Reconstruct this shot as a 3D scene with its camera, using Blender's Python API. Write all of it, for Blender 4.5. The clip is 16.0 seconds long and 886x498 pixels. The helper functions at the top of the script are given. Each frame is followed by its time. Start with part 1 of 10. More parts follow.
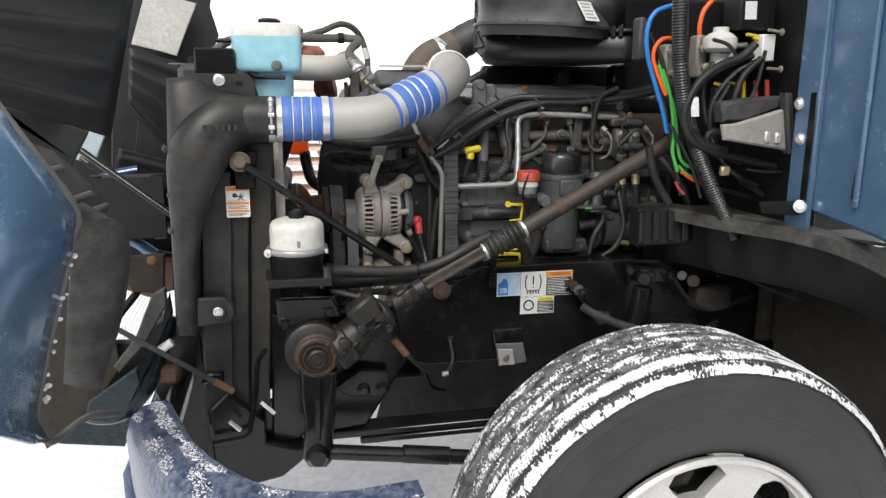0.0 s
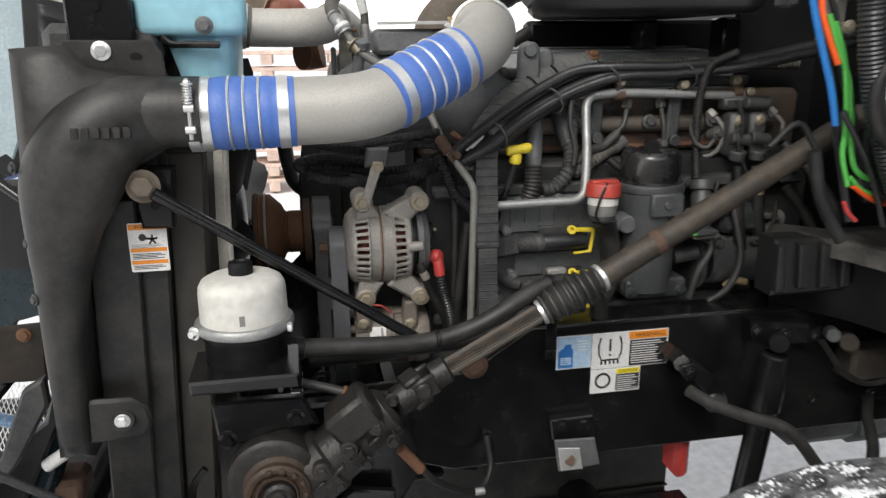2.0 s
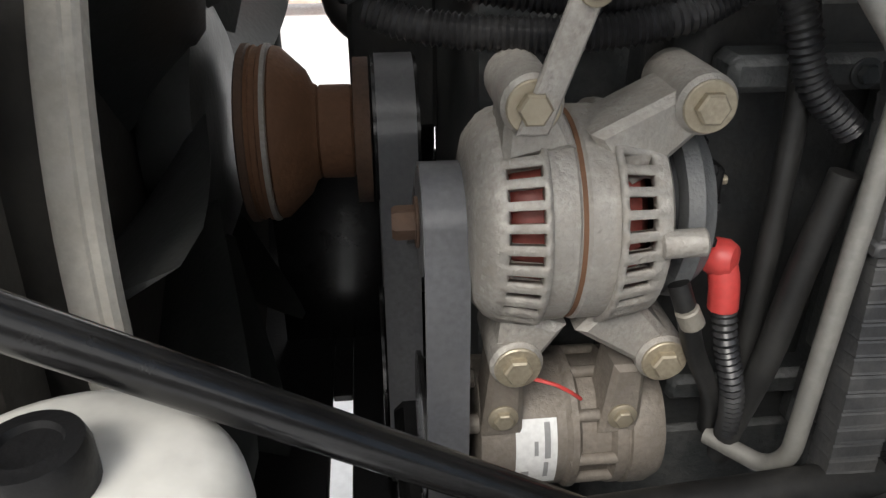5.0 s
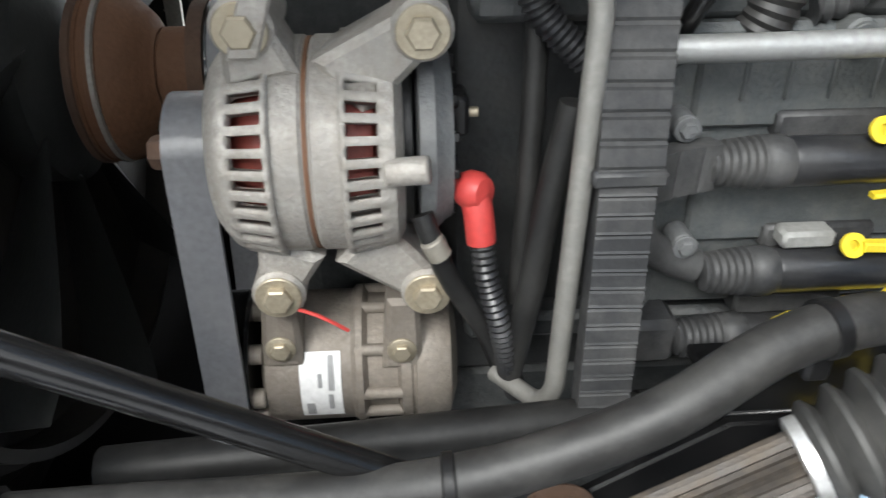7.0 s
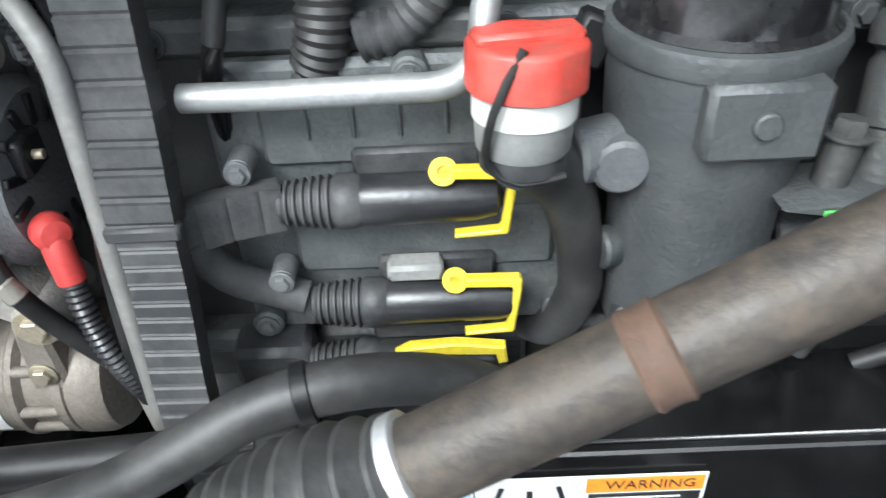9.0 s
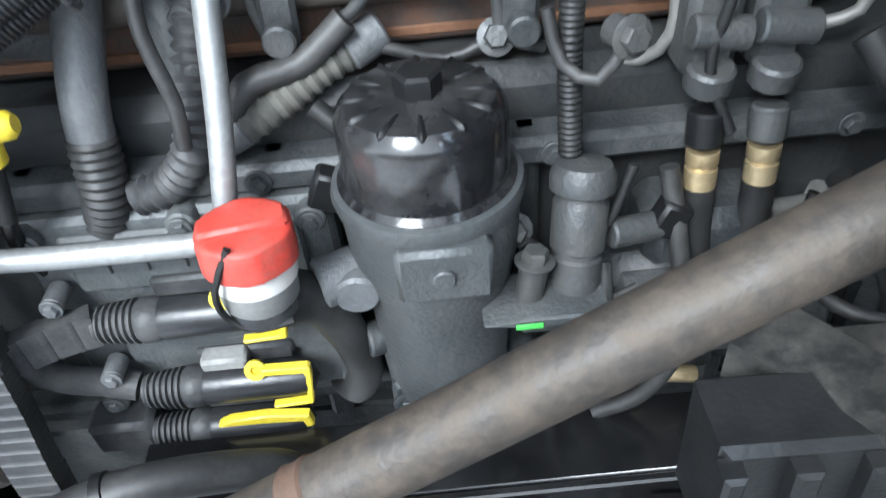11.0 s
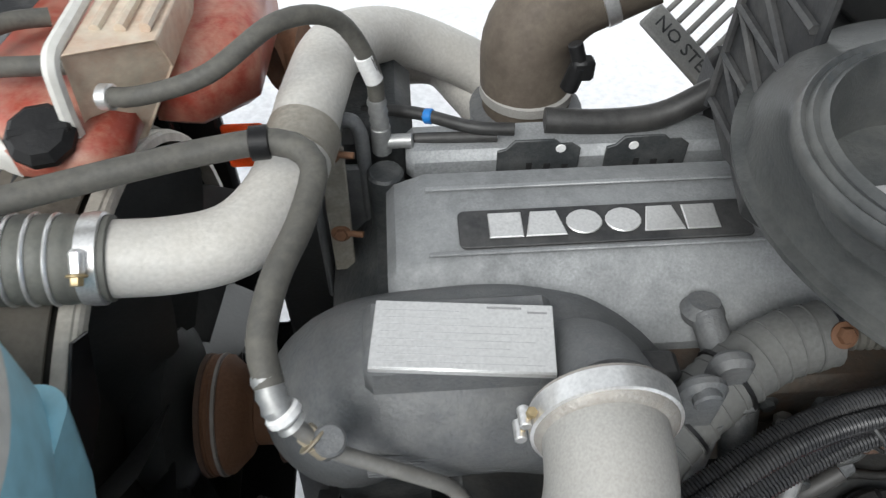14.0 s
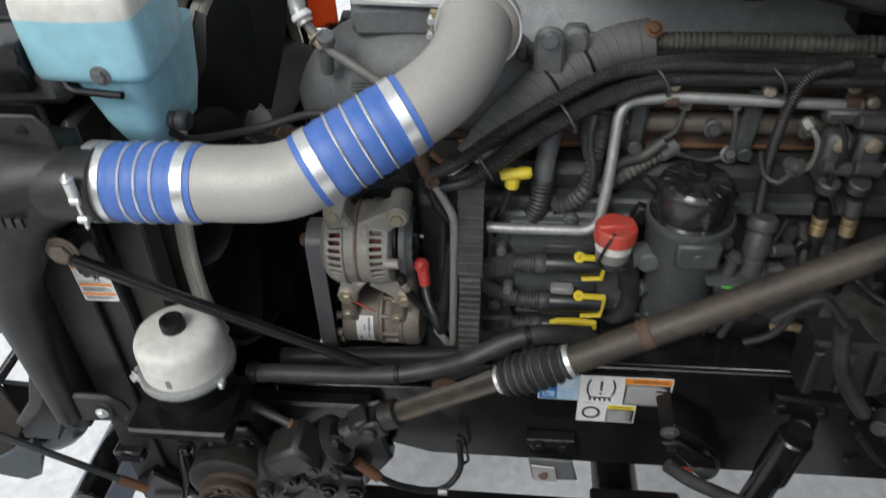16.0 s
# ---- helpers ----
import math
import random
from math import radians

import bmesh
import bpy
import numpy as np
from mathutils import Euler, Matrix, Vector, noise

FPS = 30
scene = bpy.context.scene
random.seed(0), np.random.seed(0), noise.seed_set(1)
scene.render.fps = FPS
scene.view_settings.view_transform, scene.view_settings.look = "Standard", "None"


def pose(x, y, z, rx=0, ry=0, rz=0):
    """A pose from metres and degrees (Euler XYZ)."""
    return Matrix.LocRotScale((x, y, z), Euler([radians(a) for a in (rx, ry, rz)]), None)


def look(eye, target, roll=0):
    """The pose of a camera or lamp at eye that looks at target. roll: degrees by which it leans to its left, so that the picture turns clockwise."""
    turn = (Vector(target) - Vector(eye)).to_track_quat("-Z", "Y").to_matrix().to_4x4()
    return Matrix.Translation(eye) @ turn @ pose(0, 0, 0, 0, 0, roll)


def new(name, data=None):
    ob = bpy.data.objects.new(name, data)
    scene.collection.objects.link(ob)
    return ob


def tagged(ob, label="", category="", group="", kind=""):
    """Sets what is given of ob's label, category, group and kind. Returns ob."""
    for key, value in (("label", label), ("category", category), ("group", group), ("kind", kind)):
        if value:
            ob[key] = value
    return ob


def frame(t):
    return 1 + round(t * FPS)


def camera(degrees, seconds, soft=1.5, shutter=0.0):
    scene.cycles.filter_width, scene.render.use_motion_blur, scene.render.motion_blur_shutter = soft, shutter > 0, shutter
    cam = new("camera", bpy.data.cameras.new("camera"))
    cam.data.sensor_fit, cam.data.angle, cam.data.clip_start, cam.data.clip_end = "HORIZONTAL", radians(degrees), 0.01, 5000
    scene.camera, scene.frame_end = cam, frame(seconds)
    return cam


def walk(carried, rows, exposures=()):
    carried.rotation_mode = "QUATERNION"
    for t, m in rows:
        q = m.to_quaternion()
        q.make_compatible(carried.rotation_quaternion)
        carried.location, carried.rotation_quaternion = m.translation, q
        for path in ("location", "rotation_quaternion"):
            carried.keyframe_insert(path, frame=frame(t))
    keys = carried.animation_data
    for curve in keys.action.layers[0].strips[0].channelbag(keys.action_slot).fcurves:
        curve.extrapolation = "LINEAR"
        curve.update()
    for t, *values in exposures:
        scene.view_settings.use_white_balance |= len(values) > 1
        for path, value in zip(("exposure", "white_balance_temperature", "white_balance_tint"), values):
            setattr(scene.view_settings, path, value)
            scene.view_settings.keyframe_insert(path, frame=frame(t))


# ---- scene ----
cam = camera(62.0, 16.0, soft=1.3, shutter=0.35)
PATH = [
    (0, (-0.442, 0.077, 1.552), (-0.014, 1.982, 1.117), 0.3),
    (0.5, (-0.425, 0.171, 1.602), (-0.034, 2.078, 1.141), 0.1),
    (1, (-0.45, 0.324, 1.623), (-0.071, 2.227, 1.137), -0.4),
    (1.5, (-0.388, 0.565, 1.601), (-0.001, 2.458, 1.084), -0.5),
    (2, (-0.303, 0.784, 1.567), (0.061, 2.676, 1.028), -0.5),
    (2.5, (-0.308, 1.016, 1.539), (0.012, 2.902, 0.956), -0.2),
    (3, (-0.337, 1.223, 1.495), (-0.012, 3.086, 0.844), 0.4),
    (3.5, (-0.309, 1.416, 1.454), (-0.01, 3.264, 0.75), 0.4),
    (4, (-0.277, 1.571, 1.43), (-0.097, 3.41, 0.666), -0.1),
    (4.2, (-0.293, 1.629, 1.435), (-0.105, 3.439, 0.606), -0.1),
    (6.3, (-0.243, 1.731, 1.381), (-0.14, 3.458, 0.376), -1.1),
    (6.5, (-0.198, 1.715, 1.384), (-0.142, 3.444, 0.38), -0.7),
    (7, (-0.107, 1.674, 1.396), (-0.004, 3.384, 0.365), -0.3),
    (7.5, (-0.024, 1.693, 1.414), (0.025, 3.37, 0.326), -0.8),
    (8, (0.059, 1.713, 1.426), (0.062, 3.373, 0.311), -1.9),
    (8.5, (0.136, 1.716, 1.444), (0.137, 3.33, 0.264), -2.1),
    (9, (0.211, 1.706, 1.449), (0.189, 3.315, 0.262), -2.9),
    (9.2, (0.234, 1.697, 1.447), (0.218, 3.316, 0.272), -2.9),
    (11.3, (0.386, 1.707, 1.671), (0.381, 3.159, 0.296), -5.9),
    (11.5, (0.37, 1.72, 1.72), (0.366, 3.158, 0.329), -5.4),
    (12, (0.286, 1.765, 1.822), (0.313, 3.226, 0.457), -4.0),
    (12.5, (0.175, 1.823, 1.899), (0.215, 3.283, 0.533), -4.0),
    (13, (0.061, 1.898, 1.974), (0.139, 3.278, 0.528), -2.2),
    (13.5, (-0.03, 1.92, 2.048), (0.061, 3.258, 0.564), -0.9),
    (14, (-0.108, 1.882, 2.122), (-0.024, 3.202, 0.622), -0.1),
    (14.5, (-0.119, 1.777, 2.143), (-0.094, 3.116, 0.657), -0.8),
    (15, (-0.08, 1.577, 2.154), (-0.144, 2.968, 0.719), -1.8),
    (15.5, (-0.006, 1.373, 2.131), (-0.146, 2.8, 0.738), -2.2),
    (16, (0.104, 1.173, 2.019), (-0.095, 2.687, 0.727), -3.0),
]
walk(cam, [(t, look(eye, target, roll)) for t, eye, target, roll in PATH],
     [(0, 0.95, 6700, 10), (1.5, 0.82, 6750, 10), (3.0, 0.84, 6700, 10), (4.2, 1.08, 6800, 10), (6.5, 1.72, 6550, 8), (8, 2.18, 6150, 6), (9, 2.3, 6000, 5), (11.5, 2.5, 5700, 6), (12, 2.68, 5950, 8), (12.5, 2.3, 6250, 10),
      (13.5, 1.4, 6350, 8), (14.5, 0.60, 6400, 8), (15, 0.50, 6400, 8), (16, 0.57, 6450, 8)])

# ---- light: an overcast winter day ----
world = bpy.data.worlds.new("overcast")
scene.world = world
world.use_nodes = True
wt = world.node_tree
wt.nodes.clear()
sky = wt.nodes.new("ShaderNodeTexSky")
sky.sky_type = "NISHITA"
sky.sun_disc = False
sky.sun_elevation = radians(38)
sky.sun_rotation = radians(200)
sky.air_density, sky.dust_density = 1.0, 0.6
grey = wt.nodes.new("ShaderNodeHueSaturation")
grey.inputs["Saturation"].default_value = 0.1
back = wt.nodes.new("ShaderNodeBackground")
back.inputs["Strength"].default_value = 0.15
wout = wt.nodes.new("ShaderNodeOutputWorld")
wt.links.new(sky.outputs[0], grey.inputs["Color"])
wt.links.new(grey.outputs[0], back.inputs["Color"])
wt.links.new(back.outputs[0], wout.inputs["Surface"])
sun = bpy.data.lights.new("sun", "SUN")
sun.energy, sun.angle, sun.color = 1.2, radians(25), (1.0, 0.98, 0.95)
sun_ob = new("sun", sun)
sun_ob.matrix_world = look((-4, -6, 9), (0, 1, 0.5))

# ---- materials ----
def material(name, colour, rough=0.5, metal=0.0, vary=0.25, grain=60.0, patch=6.0, bump=0.15, dust=0.0,
             dust_colour=(0.34, 0.33, 0.31), coat=0.0, trans=0.0, rust=0.0, sub=0.0, spec=0.5):
    m = bpy.data.materials.new(name)
    m.use_nodes = True
    nt = m.node_tree
    b = nt.nodes["Principled BSDF"]
    co = nt.nodes.new("ShaderNodeTexCoord")
    ob = nt.nodes.new("ShaderNodeObjectInfo")
    shift = nt.nodes.new("ShaderNodeVectorMath")
    shift.operation = "ADD"
    nt.links.new(co.outputs["Object"], shift.inputs[0])
    nt.links.new(ob.outputs["Random"], shift.inputs[1])
    fine = nt.nodes.new("ShaderNodeTexNoise")
    fine.inputs["Scale"].default_value, fine.inputs["Detail"].default_value = grain, 4
    big = nt.nodes.new("ShaderNodeTexNoise")
    big.inputs["Scale"].default_value, big.inputs["Detail"].default_value = patch, 6
    big.inputs["Roughness"].default_value = 0.65
    for n in (fine, big):
        nt.links.new(shift.outputs[0], n.inputs["Vector"])
    lo = [max(0.0, c * (1 - vary)) for c in colour]
    hi = [min(1.0, c * (1 + vary)) for c in colour]

    def mix(fac, a, c, kind="MIX"):
        x = nt.nodes.new("ShaderNodeMix")
        x.data_type, x.blend_type = "RGBA", kind
        for sock, v in ((x.inputs[0], fac), (x.inputs[6], a), (x.inputs[7], c)):
            if hasattr(v, "links"):
                nt.links.new(v, sock)
            else:
                sock.default_value = v if isinstance(v, float) else (*v, 1)
        return x.outputs[2]

    def ramp(src, a, c):
        r = nt.nodes.new("ShaderNodeMapRange")
        r.inputs["From Min"].default_value, r.inputs["From Max"].default_value = a, c
        nt.links.new(src, r.inputs["Value"])
        return r.outputs["Result"]

    col = mix(ramp(big.outputs["Fac"], 0.3, 0.7), lo, hi)
    col = mix(ramp(fine.outputs["Fac"], 0.35, 0.75), col, [c * 0.8 for c in colour], "MIX") if vary else col
    rg = rough
    if dust:
        d = nt.nodes.new("ShaderNodeTexNoise")
        d.inputs["Scale"].default_value, d.inputs["Detail"].default_value = patch * 2.2, 8
        d.inputs["Roughness"].default_value = 0.75
        nt.links.new(shift.outputs[0], d.inputs["Vector"])
        f = ramp(d.outputs["Fac"], 0.42, 0.72)
        s = nt.nodes.new("ShaderNodeMath")
        s.operation = "MULTIPLY"
        s.inputs[1].default_value = dust
        nt.links.new(f, s.inputs[0])
        col = mix(s.outputs[0], col, dust_colour)
        r = nt.nodes.new("ShaderNodeMath")
        r.operation = "MULTIPLY_ADD"
        r.inputs[1].default_value, r.inputs[2].default_value = 0.45, rough
        nt.links.new(s.outputs[0], r.inputs[0])
        nt.links.new(r.outputs[0], b.inputs["Roughness"])
    else:
        r = nt.nodes.new("ShaderNodeMath")
        r.operation = "MULTIPLY_ADD"
        r.inputs[1].default_value, r.inputs[2].default_value = 0.2, max(0.02, rough - 0.1)
        nt.links.new(big.outputs["Fac"], r.inputs[0])
        nt.links.new(r.outputs[0], b.inputs["Roughness"])
    if rust:
        rn = nt.nodes.new("ShaderNodeTexNoise")
        rn.inputs["Scale"].default_value, rn.inputs["Detail"].default_value = patch * 3, 8
        nt.links.new(shift.outputs[0], rn.inputs["Vector"])
        col = mix(ramp(rn.outputs["Fac"], 0.68 - 0.3 * rust, 0.75 - 0.2 * rust), col, (0.20, 0.075, 0.03))
    nt.links.new(col, b.inputs["Base Color"])
    b.inputs["Metallic"].default_value = metal
    b.inputs["Specular IOR Level"].default_value = spec
    b.inputs["Coat Weight"].default_value = coat
    b.inputs["Coat Roughness"].default_value = 0.08
    b.inputs["Transmission Weight"].default_value = trans
    if sub:
        b.inputs["Subsurface Weight"].default_value = sub
        b.inputs["Subsurface Radius"].default_value = (0.03, 0.03, 0.03)
    if bump:
        bn = nt.nodes.new("ShaderNodeBump")
        bn.inputs["Strength"].default_value, bn.inputs["Distance"].default_value = bump, 0.002
        nt.links.new(fine.outputs["Fac"], bn.inputs["Height"])
        nt.links.new(bn.outputs[0], b.inputs["Normal"])
    return m


PLASTIC = material("black_plastic", (0.008, 0.008, 0.0085), 0.42, dust=0.03, dust_colour=(0.2, 0.195, 0.19), grain=220, bump=0.2, spec=0.3)
RUBBER_GREY = material("dusty_grey_rubber", (0.115, 0.117, 0.113), 0.6, dust=0.3, dust_colour=(0.16, 0.155, 0.14), grain=200, patch=5, bump=0.15)
ARCH = material("scuffed_arch_plastic", (0.022, 0.022, 0.021), 0.45, vary=0.35, dust=0.7, dust_colour=(0.15, 0.14, 0.122), grain=140, patch=7, bump=0.3)
PLASTIC_GREY = material("dusty_black_plastic", (0.03, 0.031, 0.033), 0.5, dust=0.2, grain=200, bump=0.25, spec=0.4)
SCUFF = material("scuffed_black_plastic", (0.017, 0.0168, 0.0165), 0.40, dust=0.32, dust_colour=(0.12, 0.115, 0.105), grain=160, patch=5, bump=0.2, spec=0.4)
GEAR = material("oily_black_casting", (0.016, 0.0155, 0.015), 0.4, dust=0.3, dust_colour=(0.075, 0.062, 0.05), grain=190, patch=9, bump=0.6, spec=0.45)
BEIGE = material("dirty_beige_metal", (0.30, 0.28, 0.24), 0.5, metal=0.3, dust=0.4, dust_colour=(0.16, 0.14, 0.11), grain=200, patch=16, bump=0.4)
GLOSS = material("glossy_black_plastic", (0.010, 0.010, 0.011), 0.14, vary=0.2, dust=0.1, grain=200, bump=0.05)
LINER = material("liner_plastic", (0.014, 0.0145, 0.0155), 0.4, dust=0.04, grain=300, patch=3, spec=0.4)
STEEL_BLACK = material("black_painted_steel", (0.006, 0.006, 0.0065), 0.22, dust=0.03, grain=120, bump=0.08, coat=0.1, spec=0.35)
RUBBER = material("black_rubber", (0.011, 0.011, 0.011), 0.5, dust=0.07, grain=150, spec=0.35)
# black belt rubber lightened to grey for the sky it reflects
BELT = material("lit_belt_rubber", (0.10, 0.102, 0.11), 0.3, dust=0.12, grain=200)
HOSE_DUSTY = material("khaki_dusted_hose", (0.075, 0.072, 0.064), 0.6, dust=0.6, dust_colour=(0.17, 0.16, 0.135), grain=180, patch=16, bump=0.1)
GAITER = material("dusty_gaiter_rubber", (0.028, 0.028, 0.027), 0.5, dust=0.3, dust_colour=(0.12, 0.115, 0.105), grain=180, patch=14)
SHROUD = material("dull_shroud_plastic", (0.027, 0.029, 0.028), 0.38, dust=0.3, dust_colour=(0.10, 0.10, 0.095), grain=160, patch=5, bump=0.2)
# dusty black housing plastic, its base greyed to stand for reflected sky
AIRBOX = material("sky_greyed_airbox_plastic", (0.046, 0.049, 0.049), 0.36, dust=0.5, dust_colour=(0.16, 0.16, 0.15), grain=220, patch=5, bump=0.3)
TREAD = material("frosted_tread_rubber", (0.030, 0.030, 0.031), 0.6, vary=0.3, dust=0.8, dust_colour=(0.42, 0.43, 0.44), grain=220, patch=22, bump=0.4)
HOSE = material("dusty_rubber_hose", (0.022, 0.0215, 0.021), 0.5, dust=0.14, grain=150)
LOOM = material("split_loom", (0.014, 0.0145, 0.0165), 0.32, dust=0.08, grain=200, spec=0.5)
SHAFT = material("worn_shaft_steel", (0.05, 0.043, 0.037), 0.5, metal=0.3, dust=0.55, dust_colour=(0.15, 0.115, 0.08), patch=18, grain=220, bump=0.3)
CAST_ALU = material("cast_aluminium", (0.39, 0.37, 0.34), 0.55, metal=0.4, vary=0.3, dust=0.55, dust_colour=(0.29, 0.255, 0.215), grain=260, bump=0.6, patch=22)
CAST_DIRTY = material("brown_dusted_aluminium", (0.235, 0.208, 0.178), 0.6, metal=0.3, vary=0.3, dust=0.55, dust_colour=(0.15, 0.12, 0.092), grain=240, bump=0.5, patch=18)
CAST_GREY = material("grey_painted_casting", (0.115, 0.12, 0.124), 0.5, metal=0.1, dust=0.25, grain=240, bump=0.5, patch=10)
RUST_PATCHED = material("rust_patched_iron", (0.042, 0.040, 0.038), 0.6, vary=0.4, dust=0.85, dust_colour=(0.15, 0.066, 0.032), grain=140, bump=0.5, patch=9)
# greasy block walls, with the shade of the deep gaps put into the colour
BLOCK_SHADED = material("shaded_oily_block", (0.026, 0.028, 0.029), 0.5, metal=0.1, vary=0.4, dust=0.5, dust_colour=(0.06, 0.055, 0.048), grain=180, bump=0.4, patch=12)
FILTER = material("dusty_filter_housing", (0.062, 0.067, 0.069), 0.46, metal=0.1, dust=0.3, dust_colour=(0.16, 0.155, 0.145), grain=200, bump=0.55, patch=9)
BLOCK = material("engine_block_paint", (0.034, 0.038, 0.040), 0.48, metal=0.1, dust=0.2, grain=200, bump=0.55, patch=9)
COVER = material("valve_cover_casting", (0.31, 0.32, 0.325), 0.5, metal=0.3, vary=0.3, dust=0.75, dust_colour=(0.13, 0.135, 0.14), grain=320, bump=0.2, patch=3.2)
UNIT = material("control_unit_casting", (0.078, 0.085, 0.087), 0.48, metal=0.15, vary=0.35, dust=0.5, dust_colour=(0.17, 0.17, 0.16), grain=240, bump=0.6, patch=13)
PIPE_ALU = material("sanded_aluminium_pipe", (0.43, 0.42, 0.395), 0.55, metal=0.3, vary=0.08, dust=0.35, dust_colour=(0.36, 0.335, 0.30), grain=420, bump=0.06, patch=6)
ZINC = material("zinc_plated_tube", (0.37, 0.375, 0.37), 0.42, metal=0.6, vary=0.3, dust=0.5, dust_colour=(0.30, 0.30, 0.29), grain=180, patch=26)
STAINLESS = material("stainless_band", (0.86, 0.86, 0.85), 0.3, metal=0.75, vary=0.06, dust=0.06, grain=300, bump=0.05)
# oily castings of the engine's rear half, darkened further for the shade there
CAST_SHADED = material("shaded_oily_casting", (0.060, 0.064, 0.065), 0.42, metal=0.15, vary=0.35, dust=0.4, dust_colour=(0.11, 0.095, 0.075), grain=220, bump=0.5, patch=14)
# the fuel rail's brown, likewise with shade put into the colour
RAIL_BROWN = material("shaded_brown_casting", (0.115, 0.098, 0.082), 0.5, metal=0.2, vary=0.35, dust=0.5, dust_colour=(0.075, 0.06, 0.048), grain=200, bump=0.4, patch=12)
TUBE_DULL = material("dull_steel_tube", (0.24, 0.235, 0.22), 0.5, metal=0.4, dust=0.45, dust_colour=(0.22, 0.205, 0.18), grain=180, patch=20)
RIM_CREAM = material("dusty_cream_shroud_rim", (0.58, 0.55, 0.49), 0.5, vary=0.15, dust=0.6, dust_colour=(0.38, 0.345, 0.285), grain=160, patch=18, bump=0.2)
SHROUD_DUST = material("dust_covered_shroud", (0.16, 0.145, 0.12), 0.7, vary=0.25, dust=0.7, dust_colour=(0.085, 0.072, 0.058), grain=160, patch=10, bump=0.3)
SHROUD_BODY = material("brown_dusted_shroud", (0.027, 0.025, 0.022), 0.5, vary=0.3, dust=0.4, dust_colour=(0.085, 0.075, 0.06), grain=160, patch=7, bump=0.2)
BOX_BLACK = material("glossy_black_box_plastic", (0.015, 0.0155, 0.016), 0.33, vary=0.25, dust=0.18, dust_colour=(0.07, 0.068, 0.062), grain=220, patch=6, bump=0.2)
BELLOWS = material("dusty_grey_green_bellows", (0.115, 0.118, 0.105), 0.55, vary=0.2, dust=0.4, dust_colour=(0.20, 0.19, 0.165), grain=220, patch=14, bump=0.25)
HOT_PIPE = material("pale_dusty_aluminium", (0.56, 0.545, 0.51), 0.6, metal=0.15, vary=0.1, dust=0.4, dust_colour=(0.44, 0.41, 0.36), grain=220, patch=9, bump=0.3)
ORANGE_CLEAR = material("translucent_orange_plastic", (1.0, 0.13, 0.02), 0.55, vary=0.05, grain=200, bump=0.03, trans=0.55)
HEAD_GRIME = material("brown_grimed_head", (0.052, 0.045, 0.037), 0.55, vary=0.4, dust=0.6, dust_colour=(0.115, 0.062, 0.034), grain=180, patch=9, bump=0.5)
# base colour raised to stand for daylight glowing through the hood skin
HOOD_SKIN = material("backlit_blue_fibreglass", (0.42, 0.52, 0.56), 0.5, vary=0.15, dust=0.3, dust_colour=(0.30, 0.36, 0.38), grain=120, patch=4, bump=0.1, sub=0.2)
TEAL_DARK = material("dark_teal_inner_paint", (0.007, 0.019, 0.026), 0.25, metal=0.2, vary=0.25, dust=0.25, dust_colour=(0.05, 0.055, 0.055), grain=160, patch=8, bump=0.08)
PRINT_FAINT = material("faint_grey_print", (0.50, 0.50, 0.50), 0.4, vary=0.1, grain=200, bump=0.02)
BLUE_SIL = material("blue_silicone", (0.065, 0.165, 0.52), 0.45, dust=0.2, dust_colour=(0.3, 0.34, 0.52), grain=260, vary=0.15)
GREY_SIL = material("grey_silicone", (0.22, 0.22, 0.21), 0.5, dust=0.35, grain=260)
PAINT = material("dark_blue_car_paint", (0.085, 0.175, 0.30), 0.2, metal=0.35, vary=0.25, patch=2.5, dust=0.3, dust_colour=(0.24, 0.30, 0.36), grain=200, bump=0.02, coat=0.6)
PAINT_FROST = material("frosted_navy_paint", (0.018, 0.042, 0.11), 0.3, metal=0.25, vary=0.2, dust=0.6, dust_colour=(0.42, 0.46, 0.55), grain=120, bump=0.1, coat=0.4, patch=22)
PAINT_DARK = material("navy_blue_paint", (0.018, 0.045, 0.12), 0.22, metal=0.3, vary=0.15, dust=0.12, dust_colour=(0.14, 0.16, 0.2), grain=90, bump=0.02, coat=0.8, patch=4)
GEAR_RUST = material("oily_rusted_cover", (0.05, 0.034, 0.024), 0.55, metal=0.2, dust=0.45, dust_colour=(0.10, 0.058, 0.035), grain=160, patch=14, bump=0.6)
RUST = material("rusty_cast_iron", (0.17, 0.082, 0.042), 0.72, metal=0.1, dust=0.25, dust_colour=(0.12, 0.06, 0.035), grain=160, bump=0.5, patch=9)
RUST_DARK = material("dark_rust", (0.085, 0.05, 0.034), 0.75, dust=0.3, dust_colour=(0.2, 0.11, 0.06), grain=160, bump=0.5)
BOLT = material("yellow_zinc_bolt", (0.42, 0.37, 0.28), 0.45, metal=0.6, dust=0.35, dust_colour=(0.35, 0.29, 0.2), grain=300)
WHITE_PL = material("translucent_white_plastic", (0.66, 0.65, 0.61), 0.42, vary=0.04, dust=0.1, dust_colour=(0.56, 0.53, 0.47), grain=60, patch=3, bump=0.02, sub=0.2)
FLUID = material("blue_fluid_in_plastic", (0.32, 0.60, 0.70), 0.35, vary=0.06, grain=40, bump=0.03, sub=0.1)
TANK_CREAM = material("stained_cream_plastic", (0.60, 0.53, 0.42), 0.3, vary=0.2, dust=0.6, dust_colour=(0.45, 0.20, 0.12), patch=6, grain=80, bump=0.05)
TANK_RED = material("red_stained_plastic", (0.30, 0.055, 0.035), 0.3, vary=0.3, dust=0.7, dust_colour=(0.50, 0.33, 0.24), patch=9, grain=80, bump=0.05)
